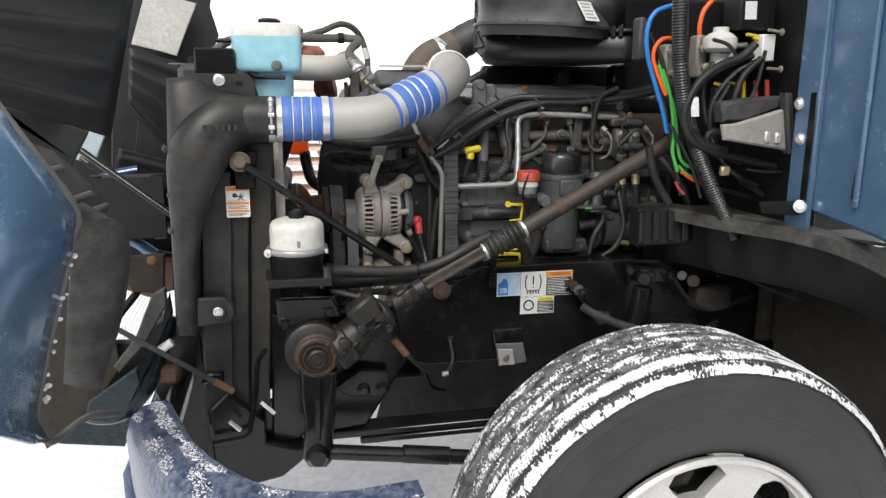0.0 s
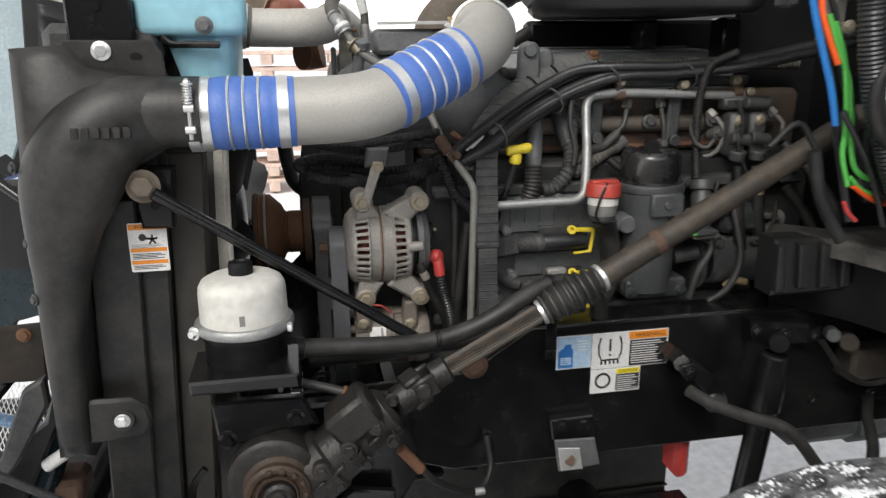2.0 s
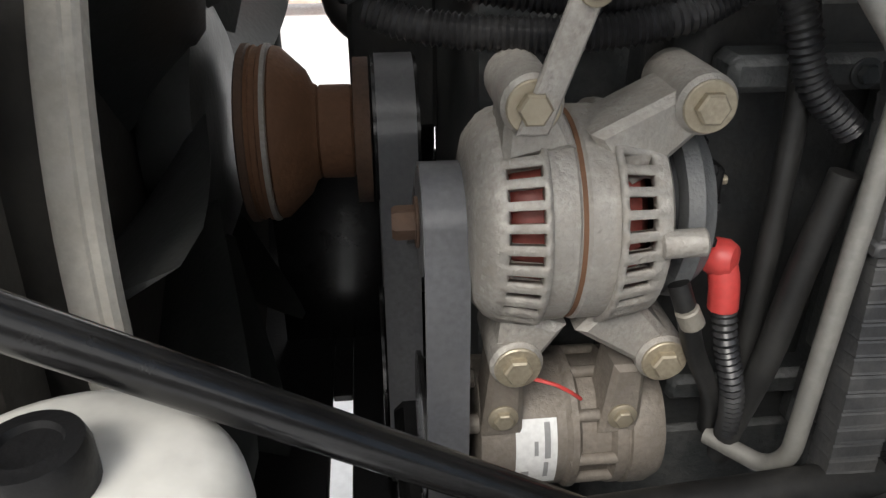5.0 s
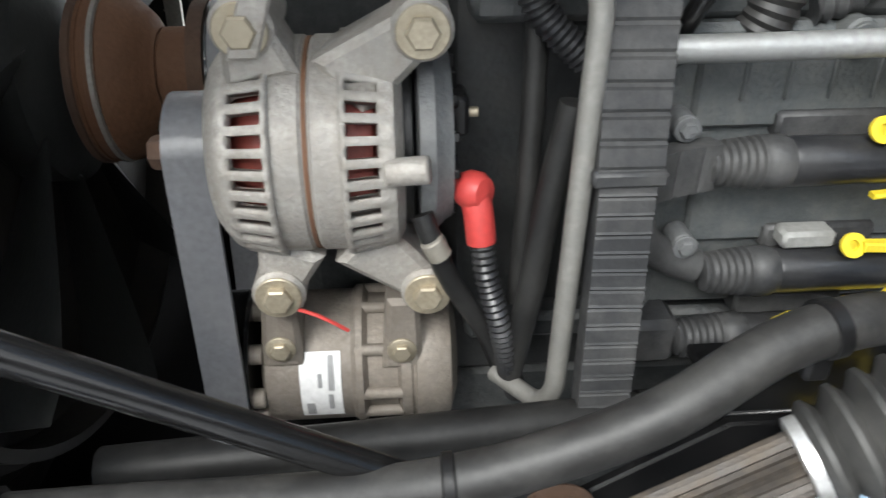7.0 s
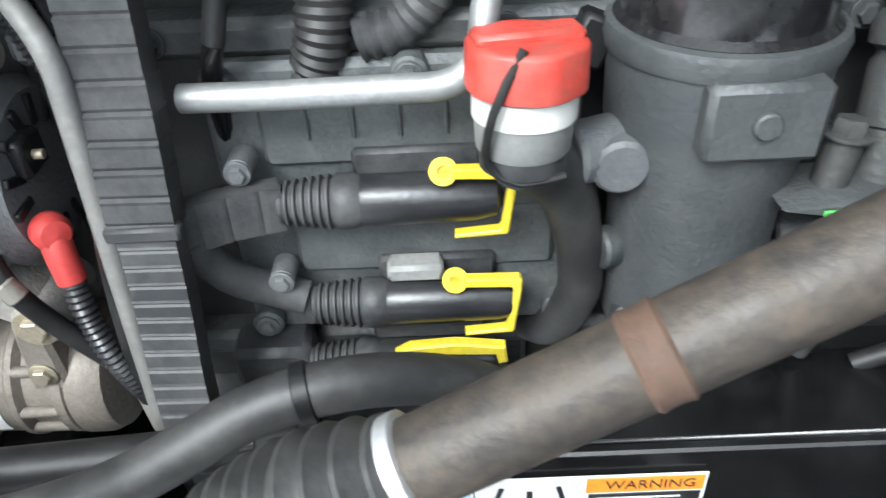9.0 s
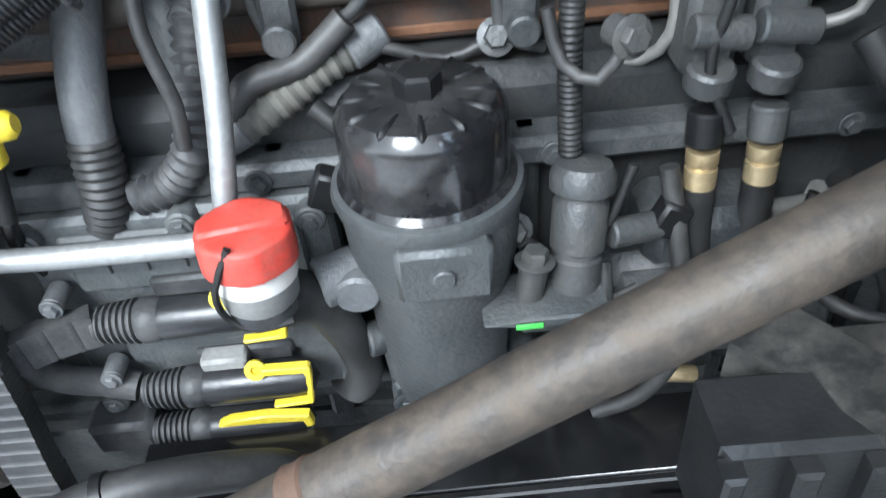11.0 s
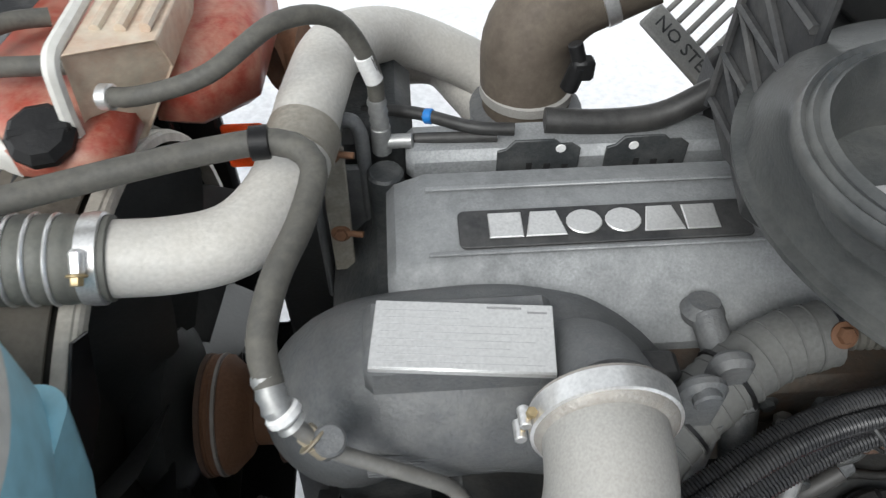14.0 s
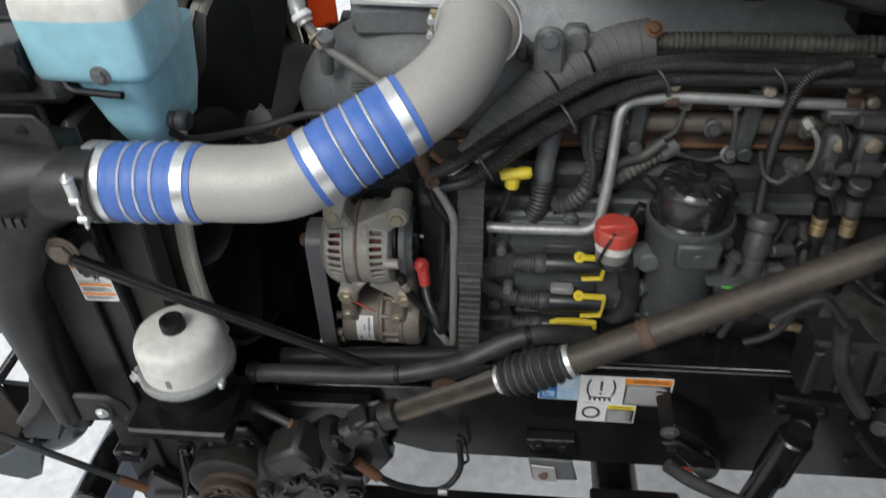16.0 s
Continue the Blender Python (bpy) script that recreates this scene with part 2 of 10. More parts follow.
YELLOW = material("yellow_plastic", (0.72, 0.56, 0.03), 0.45, vary=0.12, dust=0.12, grain=200, bump=0.05)
RED = material("red_plastic", (0.54, 0.055, 0.05), 0.42, vary=0.15, dust=0.15, dust_colour=(0.35, 0.12, 0.09), grain=200, bump=0.05)
RED_CAP = material("dusty_red_plastic", (0.50, 0.05, 0.034), 0.42, vary=0.25, dust=0.75, dust_colour=(0.22, 0.085, 0.065), grain=200, bump=0.2, patch=24)
RED_DK = material("red_copper_winding", (0.22, 0.045, 0.034), 0.5, vary=0.3, grain=300)
ORANGE = material("orange_plastic", (0.95, 0.13, 0.02), 0.45, vary=0.06, grain=200, bump=0.03, sub=0.3)
GREEN = material("green_cable", (0.10, 0.50, 0.09), 0.4, vary=0.12, grain=200, bump=0.03)
BLUE_CABLE = material("blue_cable", (0.02, 0.19, 0.55), 0.4, vary=0.12, grain=200, bump=0.03)
DECAL = material("white_decal", (0.78, 0.78, 0.77), 0.4, vary=0.04, dust=0.12, grain=200, bump=0.02)
DECAL_OR = material("orange_print", (0.80, 0.27, 0.03), 0.4, vary=0.06, grain=200, bump=0.02)
DECAL_YE = material("yellow_print", (0.80, 0.66, 0.04), 0.4, vary=0.06, grain=200, bump=0.02)
DECAL_BK = material("black_print", (0.02, 0.02, 0.02), 0.4, vary=0.1, grain=200, bump=0.02)
DECAL_BL = material("blue_print", (0.03, 0.17, 0.48), 0.4, vary=0.15, grain=200, bump=0.02)
DECAL_LB = material("light_blue_print", (0.42, 0.58, 0.74), 0.4, vary=0.1, grain=200, bump=0.02)
DECAL_GR = material("grey_print", (0.30, 0.30, 0.30), 0.4, vary=0.1, grain=200, bump=0.02)
SILVER_PL = material("brushed_silver_plate", (0.72, 0.72, 0.71), 0.3, metal=0.6, vary=0.06, grain=300, bump=0.04, dust=0.2, dust_colour=(0.6, 0.6, 0.58))
SNOW = material("trodden_snow", (0.86, 0.87, 0.89), 0.7, vary=0.05, grain=30, patch=2.5, bump=0.6)
TYRE = material("tyre_rubber", (0.026, 0.026, 0.027), 0.55, vary=0.2, dust=0.25, dust_colour=(0.08, 0.078, 0.075), grain=160, patch=5, bump=0.2)
WHEEL_AL = material("polished_wheel", (0.70, 0.69, 0.67), 0.35, metal=0.5, vary=0.08, dust=0.4, dust_colour=(0.62, 0.6, 0.57), grain=200, bump=0.05)
BRASS = material("brass_fitting", (0.50, 0.39, 0.22), 0.4, metal=0.7, dust=0.3, dust_colour=(0.4, 0.34, 0.24), grain=200)
BROWN_PIPE = material("sooty_brown_hose", (0.10, 0.08, 0.062), 0.7, dust=0.45, dust_colour=(0.2, 0.17, 0.13), grain=120, patch=12, bump=0.4)
MUD = material("mud_caked_plastic", (0.020, 0.017, 0.014), 0.85, vary=0.5, dust=0.7, dust_colour=(0.07, 0.054, 0.038), grain=90, patch=14, bump=0.8)
FOIL = material("quilted_foil", (0.55, 0.54, 0.51), 0.45, metal=0.5, vary=0.1, grain=90, bump=0.7)
WOOD = material("weathered_wood", (0.62, 0.47, 0.40), 0.8, vary=0.4, grain=40)
WALL = material("dark_added_wall", (0.07, 0.068, 0.065), 0.7, vary=0.3, grain=8, patch=1.2, bump=0.2)
DARK = material("dark_gap", (0.01, 0.01, 0.01), 0.8, vary=0.1)


# ---- mesh helpers: a shape is (points, faces) ----
def join(*shapes):
    v, f = [], []
    for a, b in shapes:
        n = len(v)
        v += [tuple(p) for p in a]
        f += [tuple(i + n for i in q) for q in b]
    return v, f


def moved(shape, m):
    return [tuple(m @ Vector(p)) for p in shape[0]], shape[1]


def spline(pts, step=0.012):
    p = [Vector(q) for q in pts]
    if len(p) == 2:
        n = max(1, int((p[1] - p[0]).length / step))
        return [p[0].lerp(p[1], i / n) for i in range(n + 1)]
    p = [2 * p[0] - p[1]] + p + [2 * p[-1] - p[-2]]
    out = []
    for a, b, c, d in zip(p, p[1:], p[2:], p[3:]):
        n = max(2, int((c - b).length / step))
        for i in range(n):
            t = i / n
            out.append(0.5 * ((2 * b) + (c - a) * t + (2 * a - 5 * b + 4 * c - d) * t * t + (3 * b - a - 3 * c + d) * t ** 3))
    return out + [p[-2]]


def filleted(pts, r, n=5):
    """Straight runs with round bends of radius r."""
    p = [Vector(q) for q in pts]
    out = [p[0]]
    for a, b, c in zip(p, p[1:], p[2:]):
        u, w = (a - b).normalized(), (c - b).normalized()
        k = min(r, (a - b).length * 0.48, (c - b).length * 0.48)
        s, e = b + u * k, b + w * k
        out += [s.lerp(b, t / n).lerp(b.lerp(e, t / n), t / n) for t in range(n + 1)]
    return out + [p[-1]]


def sweep(line, radius, n=12, flat=1.0, up=None):
    """A closed tube along a line of points; radius is a number or a list, one for each point."""
    line = [Vector(q) for q in line]
    rad = radius if isinstance(radius, (list, tuple)) else [radius] * len(line)
    v, f = [], []
    t0 = (line[1] - line[0]).normalized()
    ref = Vector(up) if up else (Vector((0, 0, 1)) if abs(t0.z) < 0.9 else Vector((0, 1, 0)))
    side = t0.cross(ref).normalized()
    for i, q in enumerate(line):
        t = (line[min(i + 1, len(line) - 1)] - line[max(i - 1, 0)]).normalized()
        if up:
            side = t.cross(Vector(up)).normalized()
        else:
            side = (side - t * side.dot(t)).normalized()
        top = side.cross(t)
        for k in range(n):
            a = 2 * math.pi * k / n
            v.append(tuple(q + side * math.cos(a) * rad[i] + top * math.sin(a) * rad[i] * flat))
    for i in range(len(line) - 1):
        for k in range(n):
            f.append((i * n + k, i * n + (k + 1) % n, (i + 1) * n + (k + 1) % n, (i + 1) * n + k))
    f.append(tuple(range(n))[::-1])
    f.append(tuple((len(line) - 1) * n + k for k in range(n)))
    return v, f


def tube(pts, r, n=12, step=0.012):
    return sweep(spline(pts, step), r, n)


def corrugated(pts, r, pitch=0.006, amp=0.12, n=10):
    line = spline(pts, pitch / 2)
    return sweep(line, [r * (1 + (amp if i % 2 else -amp)) for i in range(len(line))], n)


def basis(origin, axis, up=(0, 0, 1)):
    z = Vector(axis).normalized()
    u = Vector(up)
    if abs(z.dot(u.normalized())) > 0.95:
        u = Vector((0, 1, 0))
    x = u.cross(z).normalized()
    y = z.cross(x)
    m = Matrix((x, y, z)).transposed().to_4x4()
    m.translation = Vector(origin)
    return m


def lathe(profile, origin, axis, n=32, caps=True):
    """Profile: (radius, height along the axis) pairs."""
    m = basis(origin, axis)
    v, f = [], []
    for r, h in profile:
        for k in range(n):
            a = 2 * math.pi * k / n
            v.append(tuple(m @ Vector((r * math.cos(a), r * math.sin(a), h))))
    for i in range(len(profile) - 1):
        for k in range(n):
            f.append((i * n + k, i * n + (k + 1) % n, (i + 1) * n + (k + 1) % n, (i + 1) * n + k))
    if caps:
        f.append(tuple(range(n))[::-1])
        f.append(tuple((len(profile) - 1) * n + k for k in range(n)))
    return v, f


def rod(a, b, r, n=16, edge=0.15):
    a, b = Vector(a), Vector(b)
    h = (b - a).length
    c = min(r * edge, h * 0.3)
    return lathe([(r - c, 0), (r, c), (r, h - c), (r - c, h)], a, b - a, n)


def box(lo, hi, edge=0.004, m=None):
    """A box with chamfered edges."""
    lo, hi = Vector(lo), Vector(hi)
    e = min(edge, *[(hi[i] - lo[i]) * 0.45 for i in range(3)])
    v, f, ids = [], [], {}
    for sx in (0, 1):
        for sy in (0, 1):
            for sz in (0, 1):
                s = (sx, sy, sz)
                for ax in range(3):
                    p = [(hi[i] if s[i] else lo[i]) for i in range(3)]
                    for i in range(3):
                        if i != ax:
                            p[i] += -e if s[i] else e
                    ids[s, ax] = len(v)
                    v.append(tuple(p))
    for ax in range(3):
        o = [i for i in range(3) if i != ax]
        for side in (0, 1):
            q = []
            for a, b in ((0, 0), (1, 0), (1, 1), (0, 1)):
                s = [0, 0, 0]
                s[ax], s[o[0]], s[o[1]] = side, a, b
                q.append(ids[tuple(s), ax])
            f.append(tuple(q))
        for a in (0, 1):
            for b in (0, 1):
                s0, s1 = [0, 0, 0], [0, 0, 0]
                s0[o[0]], s0[o[1]], s0[ax] = a, b, 0
                s1[o[0]], s1[o[1]], s1[ax] = a, b, 1
                s0, s1 = tuple(s0), tuple(s1)
                f.append((ids[s0, o[0]], ids[s1, o[0]], ids[s1, o[1]], ids[s0, o[1]]))
    for s in [(x, y, z) for x in (0, 1) for y in (0, 1) for z in (0, 1)]:
        f.append((ids[s, 0], ids[s, 1], ids[s, 2]))
    return ([tuple(m @ Vector(p)) for p in v] if m else v), f


def plate(outline, near, deep, edge=0.004, axis="y"):
    """A chamfered slab: outline of (x, z) pairs (or (y, z), (x, y)), from near to near + deep along the axis."""
    pts = [Vector(p) for p in outline]
    area = sum(a.x * b.y - b.x * a.y for a, b in zip(pts, pts[1:] + pts[:1]))
    if area < 0:
        pts.reverse()
    n = len(pts)
    inner = []
    for i in range(n):
        a, b, c = pts[i - 1], pts[i], pts[(i + 1) % n]
        u, w = (b - a).normalized(), (c - b).normalized()
        nu, nw = Vector((-u.y, u.x)), Vector((-w.y, w.x))
        d = nu + nw
        d = d / max(0.5, d.length_squared / 2) if d.length > 1e-6 else nu
        inner.append(b + d * edge)
    s = 1 if deep > 0 else -1
    rings = [(inner, near), (pts, near + s * edge), (pts, near + deep - s * edge), (inner, near + deep)]
    v, f = [], []
    for ring, h in rings:
        for p in ring:
            v.append({"y": (p.x, h, p.y), "x": (h, p.x, p.y), "z": (p.x, p.y, h)}[axis])
    for r in range(3):
        for i in range(n):
            j = (i + 1) % n
            f.append((r * n + i, r * n + j, (r + 1) * n + j, (r + 1) * n + i))
    f.append(tuple(range(n))[::-1])
    f.append(tuple(3 * n + i for i in range(n)))
    return v, f


def hexbolt(at, axis, r=0.009, h=0.007, washer=True):
    m = basis(at, axis)
    parts = []
    if washer:
        parts.append(lathe([(r * 1.45, 0), (r * 1.5, 0.0006), (r * 1.5, 0.002), (r * 1.4, 0.0026)], at, axis, 20))
    v, f = [], []
    for rr, hh in ((r, 0.0015), (r, h * 0.85), (r * 0.86, h)):
        for k in range(6):
            a = math.pi / 3 * k
            v.append(tuple(m @ Vector((rr * math.cos(a), rr * math.sin(a), hh))))
    for i in range(2):
        for k in range(6):
            f.append((i * 6 + k, i * 6 + (k + 1) % 6, i * 6 + 6 + (k + 1) % 6, i * 6 + 6 + k))
    f.append((12, 13, 14, 15, 16, 17))
    parts.append((v, f))
    return join(*parts)


def band(at, axis, r, w=0.012, t=0.0012):
    """A hose clamp's band round a tube."""
    return lathe([(r, -w / 2), (r + t, -w / 2 + t / 2), (r + t, w / 2 - t / 2), (r, w / 2)], at, axis, 40)


def lettering(text, size, m, deep=0.0006):
    """Raised letters in Blender's own font; the text's middle lies at m's origin, in its xy plane."""
    cu = bpy.data.curves.new("letters", "FONT")
    cu.body, cu.size, cu.extrude = text, size, deep
    cu.align_x, cu.align_y, cu.resolution_u = "CENTER", "CENTER", 2
    ob = bpy.data.objects.new("letters", cu)
    me = bpy.data.meshes.new_from_object(ob)
    g = [tuple(m @ v.co) for v in me.vertices], [tuple(p.vertices) for p in me.polygons]
    bpy.data.objects.remove(ob)
    bpy.data.meshes.remove(me)
    bpy.data.curves.remove(cu)
    return g


def root_of(ob):
    while ob.parent:
        ob = ob.parent
    return ob


def mesh(name, shape, mat, smooth=True, origin=(0, 0, 0), angle=40):
    o = Vector(origin)
    me = bpy.data.meshes.new(name)
    me.from_pydata([tuple(Vector(p) - o) for p in shape[0]], [], shape[1])
    bm = bmesh.new()
    bm.from_mesh(me)
    bmesh.ops.recalc_face_normals(bm, faces=bm.faces)
    for fc in bm.faces:
        fc.smooth = smooth
    lim = radians(angle)
    for e in bm.edges:
        if len(e.link_faces) == 2 and e.calc_face_angle(0) > lim:
            e.smooth = False
    bm.to_mesh(me)
    bm.free()
    me.materials.append(mat)
    return me


def thing(name, at, label, category, group="", kind=""):
    """An empty at the base of a thing with parts."""
    ob = new(name)
    ob.empty_display_size = 0.02
    ob.location = at
    return tagged(ob, label, category, group, kind)


def part(name, shape, mat, parent, label="", smooth=True, angle=40, kind=""):
    root = root_of(parent)
    ob = new(name, mesh(name, shape, mat, smooth, root.location, angle))
    ob.parent = parent
    return tagged(ob, label, kind=kind)


def single(name, shape, mat, label, category, group="", kind="", smooth=True, angle=40):
    """A thing of one mesh, with its origin at the middle of its base."""
    xs, ys, zs = zip(*shape[0])
    o = ((min(xs) + max(xs)) / 2, (min(ys) + max(ys)) / 2, min(zs))
    ob = new(name, mesh(name, shape, mat, smooth, o, angle))
    ob.location = o
    return tagged(ob, label, category, group, kind)

def nudge(ob, x, y, z):
    """Moves a whole thing."""
    ob.location = Vector(ob.location) + Vector((x, y, z))


# ---- ground ----
def snow_ground():
    v, f = [], []
    xs = [-400, -60, -12] + [-5 + 0.4 * i for i in range(26)] + [12, 60, 400]
    ys = [-400, -60, -12] + [-4 + 0.4 * i for i in range(31)] + [14, 60, 900]
    for y in ys:
        for x in xs:
            near = abs(x) < 6 and -5 < y < 9
            z = 0.025 * noise.noise((x * 1.3, y * 1.3, 0)) + 0.012 * noise.noise((x * 5, y * 5, 3)) - 0.02 if near else -0.02
            v.append((x, y, z))
    n = len(xs)
    for j in range(len(ys) - 1):
        for i in range(n - 1):
            f.append((j * n + i, j * n + i + 1, (j + 1) * n + i + 1, (j + 1) * n + i))
    return v, f


single("ground", snow_ground(), SNOW, "trodden white snow covering the yard", "ground", kind="structure", angle=180)

# ---- frame rails ----
def frame_rail(y, inward):
    t = thing("frame_rail", (0.8, y, 0.78), "glossy black painted steel frame rail of the truck", "frame rail", "frame rails")
    lo, hi = 0.775, 1.052
    web = plate([(-0.33, 0.87), (-0.05, lo), (2.4, lo), (2.4, hi), (0.10, hi), (-0.02, 0.975), (-0.33, 0.965)], y, inward * 0.009, 0.002)
    part("web", web, STEEL_BLACK, t)
    for nm, z0, z1, x0 in (("top_flange", hi - 0.009, hi, 0.10), ("bottom_flange", lo, lo + 0.009, -0.04)):
        a, b = sorted((y + inward * 0.0095, y + inward * 0.085))
        part(nm, box((x0, a, z0), (2.4, b, z1), 0.002), STEEL_BLACK, t)
    return t


rail = frame_rail(2.012, 1)
frame_rail(2.87, -1)
for k, (x, z) in enumerate([(0.72, 0.99), (0.86, 0.99), (0.72, 0.84), (0.86, 0.84), (-0.29, 0.99), (-0.29, 0.91)]):
    part("bolt", hexbolt((x, 2.012, z), (0, -1, 0), 0.011, 0.009), STEEL_BLACK, rail)
single("cross_member", box((-0.28, 2.03, 0.80), (-0.16, 2.85, 0.90), 0.01), STEEL_BLACK, "black steel cross member between the frame rails", "cross member")
# the dark sump and gearbox below the engine
single("oil_sump", join(box((-0.1, 2.19, 0.72), (0.75, 2.72, 0.98), 0.03), box((0.2, 2.42, 0.50), (0.75, 2.70, 0.73), 0.03)), BLOCK,
       "dark grey engine oil sump low between the rails", "oil sump")
# axle beam and leaf spring
ax = thing("front_axle", (0.36, 2.44, 0.5), "black front axle with leaf springs and a snow-caked wheel", "axle")
part("beam", sweep(spline([(0.36, 1.55, 0.52), (0.36, 1.75, 0.50), (0.36, 2.0, 0.42), (0.36, 2.44, 0.40), (0.36, 2.9, 0.42), (0.36, 3.3, 0.52)]), 0.055, 10), STEEL_BLACK, ax)
part("leaf", box((-0.35, 1.955, 0.60), (1.15, 2.03, 0.62), 0.004), STEEL_BLACK, ax)
part("leaf", box((-0.25, 1.955, 0.578), (1.0, 2.03, 0.597), 0.004), STEEL_BLACK, ax)

# ---- wheel ----
WX, WZ, WY = 0.400, 0.512, 1.292
HOLE_TURN = 0.5070


def wheel(at, out, axle):
    """A wheel of the axle; out: -1 where its face looks towards -y."""
    ax_ = (0, out, 0)
    o = at
    R = 0.511
    # wheel disc with seven hand holes
    nseg, v, f = 84, [], []
    prof2 = [(0.300, -0.014), (0.304, 0.000), (0.299, 0.007), (0.290, 0.004), (0.286, -0.004), (0.285, -0.012), (0.283, -0.015), (0.280, -0.018), (0.194, -0.031), (0.191, -0.032), (0.184, -0.034), (0.172, -0.030), (0.165, -0.02), (0.155, -0.004), (0.10, 0.01), (0.095, 0.05), (0.0, 0.055)]
    m = basis(o, ax_)
    spin = HOLE_TURN
    for r, h in prof2:
        for k in range(nseg):
            a = 2 * math.pi * k / nseg + spin
            v.append(tuple(m @ Vector((r * math.cos(a), r * math.sin(a), h))))
    HI = 7
    # the holes' rims are rounded at the corners by easing their end columns inwards
    for c8 in range(7):
        for k, e in ((c8 * 12, 0.026), (c8 * 12 + 1, 0.007), (c8 * 12 + 6, 0.007), (c8 * 12 + 7, 0.026)):
            for i, sg in ((HI, -1), (HI + 1, 1)):
                a = 2 * math.pi * k / nseg + spin + (0.05 if i > HI else 0.0) * (1 if k % 12 < 3 else -1)
                r, h = prof2[i]
                v[i * nseg + k] = tuple(m @ Vector(((r + sg * e) * math.cos(a), (r + sg * e) * math.sin(a), h)))
    for i in range(len(prof2) - 1):
        for k in range(nseg):
            if not (i == HI and k % 12 < 7):
                f.append((i * nseg + k, i * nseg + (k + 1) % nseg, (i + 1) * nseg + (k + 1) % nseg, (i + 1) * nseg + k))
    # the holes' inner walls
    for c8 in range(7):
        ks = [c8 * 12 + q for q in range(8)]
        loop = [HI * nseg + k for k in ks] + [(HI + 1) * nseg + k for k in ks[::-1]]
        i0 = len(v)
        back = m.to_3x3() @ Vector((0, 0, -0.03))
        v += [tuple(Vector(v[q]) + back) for q in loop]
        n = len(loop)
        f += [(loop[q], loop[(q + 1) % n], i0 + (q + 1) % n, i0 + q) for q in range(n)]
    disc = part("wheel", (v, f), WHEEL_AL, axle, "white polished aluminium wheel disc", angle=30)
    # the tread: five ribs and four grooves, then the shoulders and sidewalls
    prof = [(0.300, -0.27), (0.33, -0.283), (0.40, -0.29), (0.46, -0.284), (0.49, -0.272), (0.503, -0.262)]
    edge, ribs = -0.258, 5
    cr = lambda h: R - 0.006 * ((h + 0.137) / 0.12) ** 2
    for i in range(ribs):
        a = edge + 0.242 / ribs * i
        b = a + 0.242 / ribs - 0.009
        prof += [(cr(a), a), (cr(b), b)]
        if i < ribs - 1:
            prof += [(cr(b) - 0.012, b + 0.0015), (cr(b) - 0.012, b + 0.0075)]
    split = len(prof)
    prof += [(0.503, -0.012), (0.494, -0.005), (0.492, -0.0052), (0.478, 0.001), (0.476, 0.0006), (0.46, 0.006), (0.458, 0.0052), (0.43, 0.0085), (0.425, 0.011), (0.402, 0.0115), (0.398, 0.0085), (0.372, 0.0088), (0.369, 0.0075), (0.345, 0.006), (0.340, 0.0035), (0.318, -0.004), (0.302, -0.02)]
    tyre = part("tyre", lathe(prof[split - 1:], o, ax_, 160, False), TYRE, disc, "worn black tyre caked with snow", angle=28)
    part("tread", lathe(prof[:split], o, ax_, 160, False), TREAD, disc, "frosted ribbed tread", angle=28)
    part("brake_drum", lathe([(0.23, -0.2), (0.235, -0.19), (0.235, -0.09), (0.2, -0.08)], o, ax_, 48), STEEL_BLACK, disc)
    for k in range(10):
        a = 2 * math.pi * k / 10
        part("wheel_nut", hexbolt(m @ Vector((0.128 * math.cos(a), 0.128 * math.sin(a), 0.004)), ax_, 0.015, 0.022), STAINLESS, disc)
    return disc, m


front_wheel, WM = wheel((WX, WY, WZ), -1, ax)


# caked snow on the tread: ragged sheets that lie on the ribs and leave the grooves dark
def tyre_snow():
    v, f, at_ = [], [], {}
    NA, NH = 1250, 104
    a0, a1, h0, h1 = 0.0, 1.04 * math.pi, -0.258, 0.006

    def cover(i, j):
        a, h = a0 + (a1 - a0) * i / NA, h0 + (h1 - h0) * j / NH
        c, s_ = math.cos(a), math.sin(a)
        p = 0.75 * noise.noise((c * 5, s_ * 5, h * 26)) + 0.6 * noise.noise((c * 17, s_ * 17, h * 70 + 4)) + 0.5 * noise.noise((c * 60, s_ * 60, h * 150 + 9)) + 0.75 * noise.noise((c * 110, s_ * 110, h * 260)) + 0.5 * noise.noise((c * 260, s_ * 260, h * 420))
        rib = ((h + 0.258) / 0.0484) % 1
        bias = 0.30 if h > -0.045 else 0.04 if h > -0.10 else -0.04 if h > -0.15 else -0.12
        if h < -0.012:
            if rib > 0.84 or rib < 0.02:
                bias -= 1.1
            elif rib > 0.72 or rib < 0.10:
                bias -= 0.55 if (i // 3) % 2 else 0.05
        return p + bias

    def vert(i, j, d):
        if (i, j) not in at_:
            a, h = a0 + (a1 - a0) * i / NA, h0 + (h1 - h0) * j / NH
            r = R_TREAD + 0.0035 - 0.006 * ((h + 0.137) / 0.12) ** 2 - (0.75 * (h + 0.018) if h > -0.018 else 0.0)
            r += 0.0004 + 0.0028 * min(1.0, max(0.0, d)) ** 0.7
            at_[(i, j)] = len(v)
            v.append(tuple(WM @ Vector((r * math.cos(a), r * math.sin(a), h))))
        return at_[(i, j)]

    grid = [[cover(i, j) for j in range(NH + 1)] for i in range(NA + 1)]
    for i in range(NA):
        for j in range(NH):
            if grid[i][j] + grid[i + 1][j + 1] > 0.10:
                f.append(tuple(vert(p, q, grid[p][q]) for p, q in ((i, j), (i + 1, j), (i + 1, j + 1), (i, j + 1))))
    return v, f


